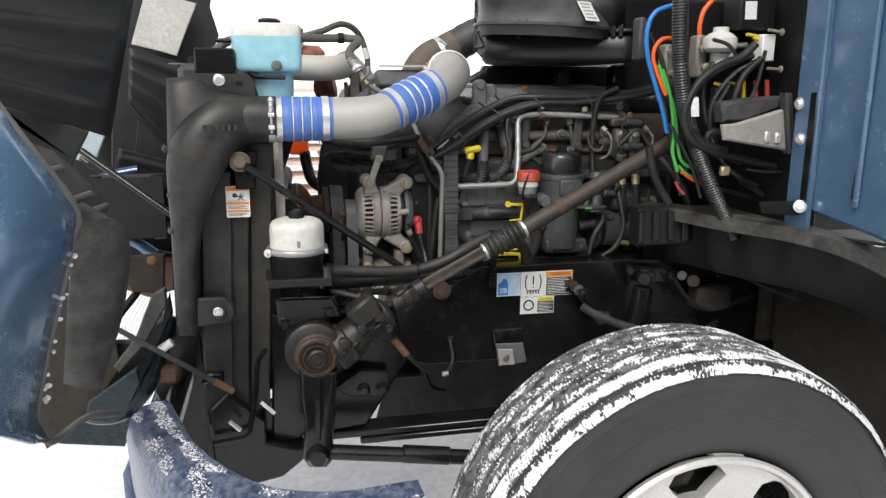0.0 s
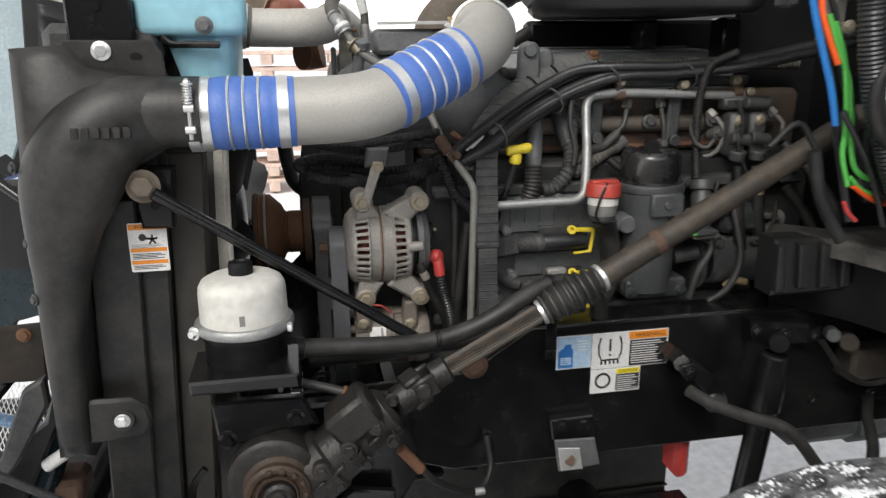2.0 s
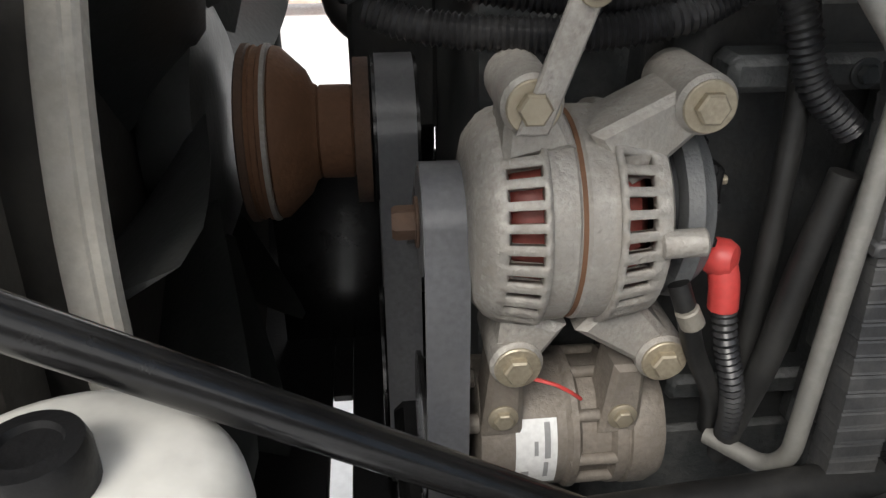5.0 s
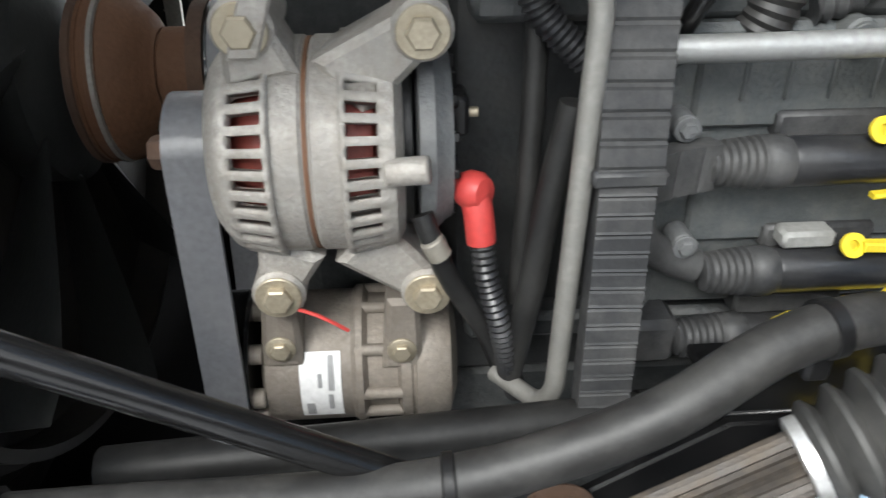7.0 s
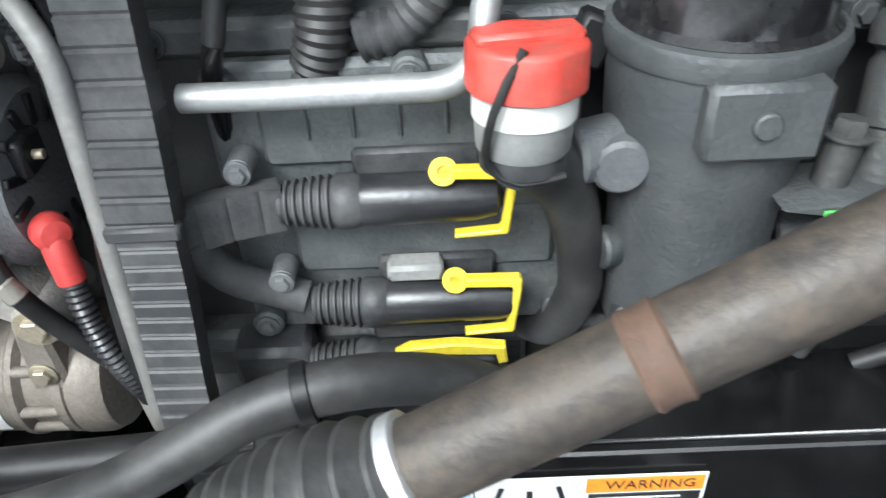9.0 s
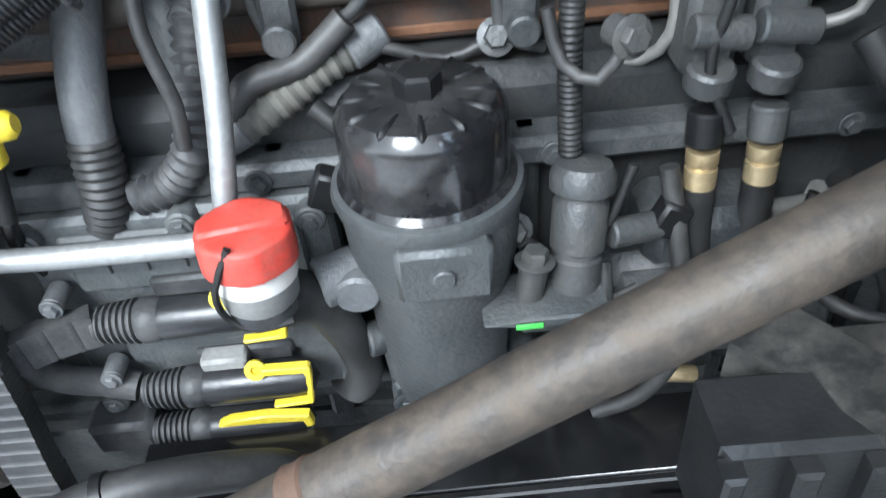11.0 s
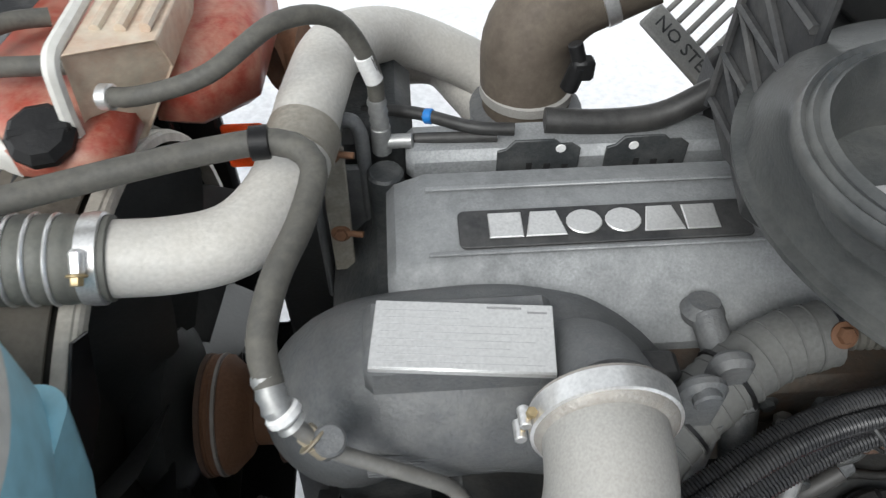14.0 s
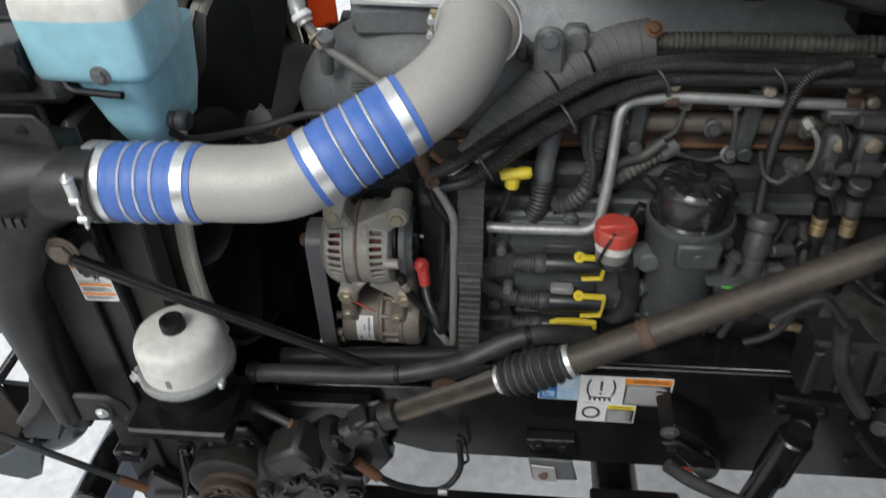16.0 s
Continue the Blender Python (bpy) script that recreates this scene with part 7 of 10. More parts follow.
part("lead", corrugated([(0.477, 2.130, 1.300), (0.476, 2.140, 1.375), (0.479, 2.148, 1.424), (0.488, 2.155, 1.476), (0.505, 2.155, 1.520), (0.55, 2.14, 1.545)], 0.0085, 0.0042, 0.06), RUBBER, sp)

# ---- fuel valve block with two brass-ended hoses ----
vb = thing("fuel_valve_block", (0.6, 2.16, 1.25), "grey cast fuel valve block with brass hose ends", "valve")
for i, x in enumerate((0.575, 0.620)):
    part("body", join(box((x - 0.019, 2.15, 1.335 + 0.005 * i), (x + 0.019, 2.19, 1.425), 0.007), rod((x, 2.15, 1.33), (x, 2.146, 1.35), 0.017, 14), rod((x - 0.018, 2.148, 1.375), (x + 0.022, 2.148, 1.37), 0.012, 14)), CAST_SHADED, vb)
    part("bolt", join(rod((x, 2.18, 1.408), (x, 2.150, 1.410), 0.011, 14), hexbolt((x, 2.15, 1.41), (0, -1, 0), 0.008, 0.006)), BOLT, vb)
    part("brass_end", lathe([(0.0095, 0), (0.012, 0.002), (0.012, 0.02), (0.010, 0.021), (0.012, 0.024), (0.012, 0.034)], (x, 2.13, 1.255), (0, 0.15, 1), 14), BRASS, vb, "brass hose end")
    part("collar", rod((x, 2.136, 1.292), (x, 2.141, 1.318), 0.0135, 12), CAST_SHADED if i else PLASTIC, vb)
    part("hose", tube([(x, 2.13, 1.26), (x + 0.002, 2.125, 1.21), (x + 0.012, 2.12, 1.14), (x + 0.03, 2.13, 1.06)], 0.0125, 12), RUBBER, vb)
part("link", join(rod((0.59, 2.16, 1.445), (0.64, 2.16, 1.44), 0.012, 12), box((0.55, 2.17, 1.43), (0.66, 2.20, 1.455), 0.005)), CAST_SHADED, vb)
inj = thing("injector_lines", (0.45, 2.2, 1.33), "thin steel injector lines with union nuts", "fuel line")
for pts in ([(0.538, 2.192, 1.418), (0.553, 2.18, 1.40), (0.556, 2.18, 1.36), (0.54, 2.19, 1.335), (0.505, 2.21, 1.33)],
            [(0.672, 2.185, 1.42), (0.69, 2.175, 1.40), (0.685, 2.175, 1.365), (0.65, 2.185, 1.35)],
            [(0.355, 2.21, 1.44), (0.345, 2.20, 1.40), (0.31, 2.205, 1.37), (0.305, 2.21, 1.35)],
            [(0.43, 2.21, 1.44), (0.435, 2.20, 1.40), (0.44, 2.20, 1.36), (0.47, 2.205, 1.345)],
            [(0.26, 2.22, 1.44), (0.265, 2.205, 1.40), (0.28, 2.205, 1.35), (0.30, 2.215, 1.33)]):
    part("line", tube(pts, 0.0048, 10), TUBE_DULL if pts[0][0] > 0.5 else CAST_SHADED, inj)
    part("union_nut", lathe([(0.008, -0.006), (0.0105, -0.004), (0.0105, 0.010), (0.007, 0.014)], pts[0], Vector(pts[0]) - Vector(pts[1]), 6), TUBE_DULL, inj)
pump = thing("fuel_pump", (0.62, 2.16, 1.05), "dark cast fuel pump and air compressor body", "pump")
part("body", join(box((0.50, 2.13, 1.07), (0.70, 2.20, 1.18), 0.02), rod((0.52, 2.15, 1.12), (0.70, 2.15, 1.12), 0.05, 28), box((0.54, 2.12, 1.18), (0.64, 2.19, 1.235), 0.012)), BLOCK, pump)
part("flange", lathe([(0.04, 0), (0.058, 0.002), (0.058, 0.012), (0.05, 0.014)], (0.50, 2.15, 1.12), (-1, 0, 0), 28), BLOCK, pump)
for k in range(5):
    part("bolt", hexbolt((0.53 + 0.04 * k, 2.112, 1.165 - 0.02 * (k % 2)), (0, -1, 0), 0.008, 0.008), BLOCK, pump)
part("elbow", tube([(0.545, 2.10, 1.075), (0.56, 2.09, 1.09), (0.585, 2.09, 1.085)], 0.008, 10), BRASS, pump, "copper elbow")
lines = thing("coolant_lines", (0.5, 2.1, 1.0), "thin dark coolant lines and wires along the engine side", "lines")
for pts, r, mt in (([(0.46, 2.09, 1.06), (0.47, 2.08, 1.12), (0.50, 2.09, 1.16), (0.505, 2.12, 1.20)], 0.007, CAST_SHADED),
                   ([(0.50, 2.085, 1.05), (0.54, 2.08, 1.08), (0.565, 2.085, 1.14), (0.56, 2.11, 1.22), (0.55, 2.13, 1.28)], 0.0075, HOSE),
                   ([(0.66, 2.10, 1.28), (0.70, 2.08, 1.22), (0.72, 2.07, 1.16), (0.70, 2.08, 1.08)], 0.010, RUBBER),
                   ([(0.68, 2.15, 1.36), (0.72, 2.10, 1.30), (0.75, 2.05, 1.22), (0.76, 2.05, 1.10)], 0.012, RUBBER),
                   ([(0.64, 2.09, 1.20), (0.68, 2.06, 1.18), (0.72, 2.02, 1.20)], 0.006, HOSE),
                   ([(0.30, 2.16, 1.34), (0.34, 2.14, 1.30), (0.335, 2.13, 1.24)], 0.008, RUBBER)):
    part("line", tube(pts, r, 10), mt, lines)

# ---- wiring bundles ----
loom = thing("wiring_loom", (0.2, 2.12, 1.36), "bundle of black corrugated wiring looms tied along the engine", "wiring loom")
offs = [(0, 0, 0), (0.012, -0.016, -0.012), (-0.01, -0.020, 0.010), (0.02, -0.006, -0.026), (0.004, -0.028, -0.02)]
for i, (a, b, c2) in enumerate(offs):
    pts = [(-0.02 + a, 2.115 + b * 0.5, 1.365 + c2 * 0.6), (0.03 + a, 2.105 + b, 1.405 + c2), (0.09 + a, 2.125 + b, 1.442 + c2), (0.16 + a, 2.155 + b, 1.475 + c2),
           (0.24 + a, 2.185 + b, 1.503 + c2), (0.33, 2.205 + b, 1.512 + c2 * 0.6), (0.45, 2.20 + b, 1.514 + c2 * 0.5), (0.60, 2.16 + b, 1.53 + c2 * 0.4), (0.74, 2.08 + b, 1.57 + c2 * 0.4)]
    part("loom", corrugated(pts, (0.0125, 0.011, 0.010, 0.008, 0.009)[i], 0.0036, 0.07, 10), LOOM, loom)
for x, y, z in ((0.045, 2.10, 1.412), (0.165, 2.145, 1.468), (0.30, 2.195, 1.503), (0.46, 2.19, 1.507)):
    part("tie", sweep([Vector((x + 0.006, y - 0.010, z - 0.008)) + Matrix.Rotation(2 * math.pi * k / 14, 3, Vector((0.8, 0.35, 0.4)).normalized()) @ Vector((0.0135, -0.0175, -0.0135)) for k in range(15)], 0.0024, 6), PLASTIC_GREY, loom)
aw = thing("alternator_wiring", (-0.15, 2.2, 1.28), "loose black corrugated wiring behind the alternator", "wiring loom")
for pts, r in (([(-0.29, 2.20, 1.325), (-0.25, 2.185, 1.315), (-0.17, 2.17, 1.312), (-0.10, 2.165, 1.32), (-0.06, 2.17, 1.335), (-0.03, 2.16, 1.36)], 0.011),
               ([(-0.29, 2.215, 1.34), (-0.24, 2.20, 1.34), (-0.16, 2.19, 1.33), (-0.09, 2.175, 1.335), (-0.06, 2.17, 1.35)], 0.010),
               ([(-0.30, 2.22, 1.33), (-0.31, 2.20, 1.35), (-0.26, 2.19, 1.36), (-0.18, 2.18, 1.35)], 0.008),
               ([(-0.05, 2.15, 1.37), (-0.035, 2.13, 1.33), (-0.02, 2.125, 1.29), (0.01, 2.12, 1.26)], 0.010),
               ([(-0.03, 2.15, 1.37), (-0.02, 2.14, 1.30), (-0.02, 2.13, 1.20), (-0.025, 2.12, 1.08)], 0.008),
               ([(-0.04, 2.13, 1.38), (-0.09, 2.14, 1.385), (-0.16, 2.15, 1.375), (-0.24, 2.16, 1.38), (-0.32, 2.17, 1.40)], 0.007),
               ([(0.0, 2.10, 1.24), (-0.012, 2.10, 1.17), (-0.02, 2.10, 1.10), (-0.03, 2.11, 1.02)], 0.010),
               ([(-0.33, 2.15, 1.41), (-0.28, 2.14, 1.395), (-0.2, 2.135, 1.39), (-0.12, 2.13, 1.40), (-0.05, 2.12, 1.41)], 0.0075)):
    if pts[0] in ((0.0, 2.10, 1.24), (-0.03, 2.15, 1.37)):
        part("cable", tube(pts, r, 12), RUBBER, aw, "smooth black cable")
    else:
        part("loom", corrugated(pts, r, 0.0045, 0.1, 10), LOOM, aw)
part("white_plug", join(rod((0.0, 2.10, 1.385), (0.022, 2.094, 1.408), 0.009, 12), rod((-0.006, 2.102, 1.379), (0.002, 2.10, 1.387), 0.006, 10)), DECAL, aw, "white plastic plug")
part("copper_pin", rod((-0.03, 2.11, 1.41), (-0.012, 2.105, 1.395), 0.005, 10), RUST, aw)

# thin lines, leads and fittings round the fuel filter
fl = thing("sensor_leads", (0.35, 2.13, 1.1), "thin dark sensor leads and fuel lines on the engine side", "wiring")
for pts, r, mt in (([(0.213, 2.150, 1.458), (0.209, 2.140, 1.415), (0.218, 2.130, 1.370), (0.214, 2.130, 1.336)], 0.0055, HOSE),
                   ([(0.460, 2.140, 1.405), (0.468, 2.130, 1.372), (0.491, 2.120, 1.362), (0.509, 2.120, 1.390)], 0.0045, HOSE),
                   ([(0.435, 2.120, 1.243), (0.471, 2.110, 1.217), (0.501, 2.110, 1.244), (0.521, 2.120, 1.292)], 0.0038, RUBBER),
                   ([(0.577, 2.130, 1.160), (0.621, 2.120, 1.148), (0.652, 2.120, 1.188), (0.666, 2.130, 1.242)], 0.0045, RUBBER),
                   ([(0.407, 2.120, 1.171), (0.450, 2.100, 1.204), (0.492, 2.100, 1.175), (0.531, 2.110, 1.179)], 0.0035, HOSE),
                   ([(0.294, 2.190, 1.339), (0.339, 2.200, 1.361), (0.396, 2.200, 1.346), (0.434, 2.200, 1.359)], 0.0050, HOSE),
                   ([(0.563, 2.150, 1.451), (0.577, 2.140, 1.409), (0.571, 2.140, 1.352), (0.590, 2.130, 1.305)], 0.0040, RUBBER),
                   ([(0.232, 2.160, 1.325), (0.256, 2.170, 1.356), (0.293, 2.180, 1.362), (0.329, 2.190, 1.388)], 0.0100, HOSE)):
    part("lead", tube(pts, r, 10), mt, fl)
for p, d in (((0.259, 2.200, 1.421), (0, -1, 0.5)), ((0.226, 2.180, 1.406), (0, -1, 0.3)), ((0.509, 2.120, 1.390), (0.3, -1, 0.2)), ((0.435, 2.120, 1.243), (0, -1, 0.4)), ((0.652, 2.120, 1.188), (0, -1, 0.3)), ((0.434, 2.200, 1.359), (0, -1, 0.6)), ((0.407, 2.120, 1.171), (0, -1, 0.2)), ((0.577, 2.130, 1.160), (0, -1, 0.2))):
    part("fitting", join(hexbolt(p, d, 0.0095, 0.010), rod(Vector(p), Vector(p) - Vector(d).normalized() * 0.02, 0.011, 14)), CAST_SHADED, fl)
for q in ((0.552, 2.120, 1.240), (0.301, 2.140, 1.283)):
    part("plug", box((-0.012, -0.010, -0.016), (0.012, 0.010, 0.016), 0.003, Matrix.Translation(q) @ Matrix.Rotation(0.4, 4, "Y")), PLASTIC, fl, "black plastic plug")

# ---- washer tank ----
tank = thing("washer_tank", (-0.48, 2.1, 1.45), "white washer tank filled with blue fluid, with a black cap", "tank")


def bottle(rings):
    """A soft-cornered moulded vessel through rings of (z, x0, y0, x1, y1, corner)."""
    v, f, n = [], [], 0
    for z, x0_, y0_, x1_, y1_, c in rings:
        o = rounded(x0_, y0_, x1_, y1_, c, 6)
        n = len(o)
        v += [(x, y, z + 0.035 * (y - 2.1) * (1 if z > 1.66 else 0)) for x, y in o]
    for i in range(len(rings) - 1):
        for j in range(n):
            f.append((i * n + j, i * n + (j + 1) % n, (i + 1) * n + (j + 1) % n, (i + 1) * n + j))
    return v, f + [tuple(range(n))[::-1], tuple((len(rings) - 1) * n + j for j in range(n))]


def vessel(levels):
    """A moulded vessel: rings of one outline, each (z, scale), round its middle."""
    o = [(-0.514, 1.962), (-0.44, 1.956), (-0.370, 1.962), (-0.364, 1.99), (-0.370, 2.09), (-0.398, 2.165), (-0.418, 2.182), (-0.495, 2.184), (-0.517, 2.17), (-0.536, 2.09), (-0.529, 1.985)]
    cx, cy = -0.445, 2.09
    ring = spline([(*p, 0) for p in o + o[:1]], 0.02)[:-1]
    v, f, n = [], [], len(ring)
    for z, k in levels:
        v += [(cx + (p.x - cx) * k, cy + (p.y - cy) * k, z + 0.02 * (p.y - cy)) for p in ring]
    for i in range(len(levels) - 1):
        f += [(i * n + j, i * n + (j + 1) % n, (i + 1) * n + (j + 1) % n, (i + 1) * n + j) for j in range(n)]
    return v, f + [tuple(range(n))[::-1], tuple((len(levels) - 1) * n + j for j in range(n))]

part("upper_shell", vessel([(1.664, 1.0), (1.684, 0.985), (1.692, 0.95), (1.696, 0.88)]), WHITE_PL, tank, "milky white upper half", angle=60)
part("filled_body", vessel([(1.578, 0.93), (1.583, 0.975), (1.592, 0.995), (1.612, 1.0), (1.664, 1.0)]), FLUID, tank, "blue fluid showing through", angle=60)
part("lower_body", bottle([(1.446, -0.440, 2.02, -0.398, 2.12, 0.02), (1.453, -0.452, 2.0, -0.390, 2.14, 0.025), (1.50, -0.468, 1.985, -0.385, 2.165, 0.028), (1.55, -0.482, 1.978, -0.383, 2.18, 0.03), (1.585, -0.495, 1.976, -0.382, 2.19, 0.03)]), FLUID, tank, angle=60)
part("cap", join(lathe([(0.026, 0), (0.028, 0.003), (0.028, 0.010), (0.022, 0.016), (0.0, 0.018)], (-0.437, 2.066, 1.694), (0, 0, 1), 28), box((-0.032, -0.007, 0.0), (0.032, 0.007, 0.008), 0.004, Matrix.Translation((-0.437, 2.066, 1.700)) @ Matrix.Rotation(0.5, 4, "Z")),
                 lathe([(0.006, -0.002), (0.010, -0.002), (0.010, 0.002), (0.006, 0.002), (0.006, -0.002)], (-0.473, 2.061, 1.697), (0, 0, 1), 16)), PLASTIC, tank, "black winged cap")
part("seam", tube([(-0.445, 2.168, 1.6972), (-0.450, 2.12, 1.6966), (-0.455, 2.05, 1.6952), (-0.46, 1.985, 1.693)], 0.0015, 6), WHITE_PL, tank)
part("bolt", join(rod((-0.424, 1.985, 1.590), (-0.424, 1.955, 1.590), 0.010, 14), hexbolt((-0.424, 1.957, 1.590), (0, -1, 0), 0.009, 0.008)), CAST_GREY, tank)
nudge(tank, -0.010, 0.033, 0.005)
pu = thing("washer_pump", (-0.40, 2.05, 1.44), "small white and black washer pump below the tank", "pump")
part("motor", lathe([(0.009, 0), (0.0125, 0.002), (0.0125, 0.014), (0.0105, 0.015), (0.0105, 0.018), (0.015, 0.019), (0.0155, 0.030), (0.012, 0.034), (0.0, 0.035)], (-0.385, 2.06, 1.47), (1, -0.12, 0), 20), PLASTIC_GREY, pu, "ribbed grey pump motor")
part("inlet", join(rod((-0.405, 2.06, 1.455), (-0.395, 2.06, 1.50), 0.010, 14), box((-0.41, 2.05, 1.465), (-0.385, 2.07, 1.482), 0.003)), WHITE_PL, pu)
part("hose", tube([(-0.38, 2.05, 1.455), (-0.36, 2.07, 1.43), (-0.28, 2.12, 1.42), (-0.2, 2.13, 1.44), (-0.14, 2.12, 1.445)], 0.0065, 10), RUBBER, pu)

nudge(pu, -0.015, -0.004, 0.024)

# ---- surge tank and the radiator's top plate ----
sg = thing("surge_tank", (-0.46, 2.5, 1.6), "stained amber coolant surge tank with a black cap", "tank")
part("lower_half", plate([(-0.585, 2.60), (-0.545, 2.505), (-0.50, 2.462), (-0.425, 2.440), (-0.395, 2.47), (-0.385, 2.74), (-0.56, 2.76)], 1.592, 0.056, 0.016, "z"), TANK_RED, sg, "red-stained lower half", angle=60)
part("white_corner", plate([(-0.612, 2.53), (-0.545, 2.487), (-0.503, 2.466), (-0.512, 2.500), (-0.560, 2.560), (-0.592, 2.62)], 1.590, 0.050, 0.012, "z"), WHITE_PL, sg, angle=60)
v, f = [], []
front = [(-0.436, 2.494, 1.604), (-0.424, 2.486, 1.730), (-0.345, 2.520, 1.722), (-0.345, 2.545, 1.675), (-0.395, 2.535, 1.590)]
for dy, dx, k in ((0.0, 0.0, 0.93), (-0.006, 0.0, 1.0), (0.10, 0.004, 1.0), (0.235, -0.012, 1.0), (0.25, -0.012, 0.94)):
    c = sum((Vector(q) for q in front), Vector()) / 5
    v += [tuple(c + (Vector(q) - c) * k + Vector((dx, dy + 0.006, -0.05 * max(0.0, dy)))) for q in front]
for i in range(4):
    f += [(i * 5 + j, i * 5 + (j + 1) % 5, (i + 1) * 5 + (j + 1) % 5, (i + 1) * 5 + j) for j in range(5)]
f += [tuple(range(5))[::-1], tuple(20 + j for j in range(5))]
uh = part("upper_half", (v, f), TANK_CREAM, sg, "stained cream upper half", angle=50)
bv_ = uh.modifiers.new("rounding", "BEVEL")
bv_.width, bv_.segments = 0.012, 3
for i in range(3):
    part("moulded_rib", sweep(spline([(-0.405 + 0.024 * i, 2.535, 1.7265), (-0.402 + 0.024 * i, 2.62, 1.7225), (-0.405 + 0.024 * i, 2.70, 1.7185)], 0.02), 0.006, 8), TANK_CREAM, sg)
part("rear_half", plate([(-0.385, 2.56), (-0.335, 2.555), (-0.275, 2.60), (-0.265, 2.76), (-0.385, 2.78)], 1.575, 0.10, 0.02, "z"), TANK_RED, sg, "dark red-stained rear lobe", angle=60)
part("seam_rib", sweep(filleted([(-0.430, 2.478, 1.590), (-0.436, 2.474, 1.660), (-0.432, 2.478, 1.732), (-0.430, 2.60, 1.728), (-0.436, 2.74, 1.718)], 0.02), 0.0085, 8), WHITE_PL, sg, "pale moulding seam")
part("filler_neck", lathe([(0.020, 0), (0.024, 0.003), (0.024, 0.02), (0.020, 0.024)], (-0.463, 2.470, 1.640), (0.1, -0.45, 1), 20), PLASTIC, sg)
part("cap", join(lathe([(0.032, 0), (0.034, 0.004), (0.034, 0.012), (0.026, 0.02), (0.0, 0.022)], (-0.463, 2.466, 1.650), (0.1, -0.45, 1), 10), box((-0.03, -0.006, 0.016), (0.03, 0.006, 0.026), 0.003, basis((-0.463, 2.469, 1.646), (0.1, -0.45, 1)))), PLASTIC, sg, "black pressure cap", angle=20)
part("outlet_clamp", lathe([(0.010, 0), (0.013, 0.001), (0.013, 0.012), (0.010, 0.013)], (-0.400, 2.483, 1.686), (1, -0.25, 0.1), 16), STAINLESS, sg)
vh = thing("vent_hose", (-0.2, 2.5, 1.55), "dusty black vent hose arching over the engine front", "hose")
part("hose", tube([(-0.397, 2.482, 1.687), (-0.36, 2.472, 1.693), (-0.292, 2.475, 1.712), (-0.224, 2.52, 1.738), (-0.172, 2.555, 1.715), (-0.143, 2.565, 1.65), (-0.139, 2.565, 1.59)], 0.0098, 14), HOSE_DUSTY, vh)
part("paper_tag", lathe([(0.0100, 0), (0.0108, 0.0005), (0.0108, 0.035), (0.0100, 0.0355)], (-0.150, 2.563, 1.668), (0.25, 0.05, -0.9), 14), DECAL, vh, "white paper tag")
part("crimp", corrugated([(-0.140, 2.565, 1.61), (-0.138, 2.565, 1.565)], 0.0110, 0.012, 0.07, 14), ZINC, vh)
v2 = thing("overflow_hose", (-0.5, 2.5, 1.65), "black overflow hose beside the surge tank", "hose")
part("hose", tube([(-0.437, 2.545, 1.682), (-0.501, 2.545, 1.682), (-0.545, 2.547, 1.682), (-0.566, 2.565, 1.682), (-0.562, 2.605, 1.682), (-0.535, 2.632, 1.682), (-0.50, 2.65, 1.675)], 0.0105, 12), HOSE_DUSTY, v2)
tp = thing("radiator_top_plate", (-0.6, 2.4, 1.58), "blue-grey steel plate with holes on the radiator top", "plate")
part("plate", plate([(-0.72, 2.25), (-0.52, 2.25), (-0.54, 2.42), (-0.60, 2.46), (-0.60, 2.75), (-0.72, 2.75)], 1.600, 0.006, 0.002, "z"), CAST_GREY, tp)
for x, y in ((-0.64, 2.40), (-0.65, 2.5), (-0.64, 2.6), (-0.58, 2.36), (-0.66, 2.31)):
    part("hole", lathe([(0.0, 0), (0.010, 0), (0.010, 0.0006), (0.0, 0.0006)], (x, y, 1.6062), (0, 0, 1), 16), DARK, tp)
rt = thing("cooler_grid", (-0.6, 2.25, 1.55), "black plastic grid beside the bellows hose", "grid")
for i in range(6):
    part("bar", box((-0.66 + 0.022 * i, 2.22, 1.600), (-0.654 + 0.022 * i, 2.30, 1.612), 0.002), PLASTIC, rt)
for i in range(3):
    part("bar", box((-0.665, 2.225 + 0.034 * i, 1.6125), (-0.535, 2.231 + 0.034 * i, 1.622), 0.002), PLASTIC, rt)

# ---- turbo inlet elbow and step ----
te = thing("turbo_inlet", (0.03, 2.62, 1.5), "sooty brown rubber turbo inlet elbow with clamps", "elbow")
part("elbow", sweep(spline([(0.035, 2.60, 1.545), (0.03, 2.605, 1.60), (0.035, 2.61, 1.65), (0.075, 2.62, 1.695), (0.13, 2.625, 1.72), (0.17, 2.625, 1.74)], 0.012), 0.060, 32), BROWN_PIPE, te)
part("clamp", band((0.034, 2.602, 1.57), (0, 0.02, 1), 0.0605, 0.016, 0.003), PIPE_ALU, te)
part("clamp", band((0.115, 2.624, 1.715), (0.8, 0.05, 0.35), 0.0605, 0.018, 0.002), STAINLESS, te, "stainless clamp")
part("clamp_screw", rod((0.10, 2.575, 1.76), (0.125, 2.57, 1.74), 0.006, 12), STAINLESS, te)
part("upper_duct", corrugated([(0.165, 2.625, 1.738), (0.22, 2.62, 1.77), (0.29, 2.60, 1.80)], 0.058, 0.03, 0.02, 28), PLASTIC_GREY, te, "dark duct to the air cleaner")
part("mouth", lathe([(0.058, 0), (0.075, 0.01), (0.078, 0.05), (0.06, 0.055)], (0.035, 2.60, 1.49), (0, 0, 1), 32), CAST_GREY, te)
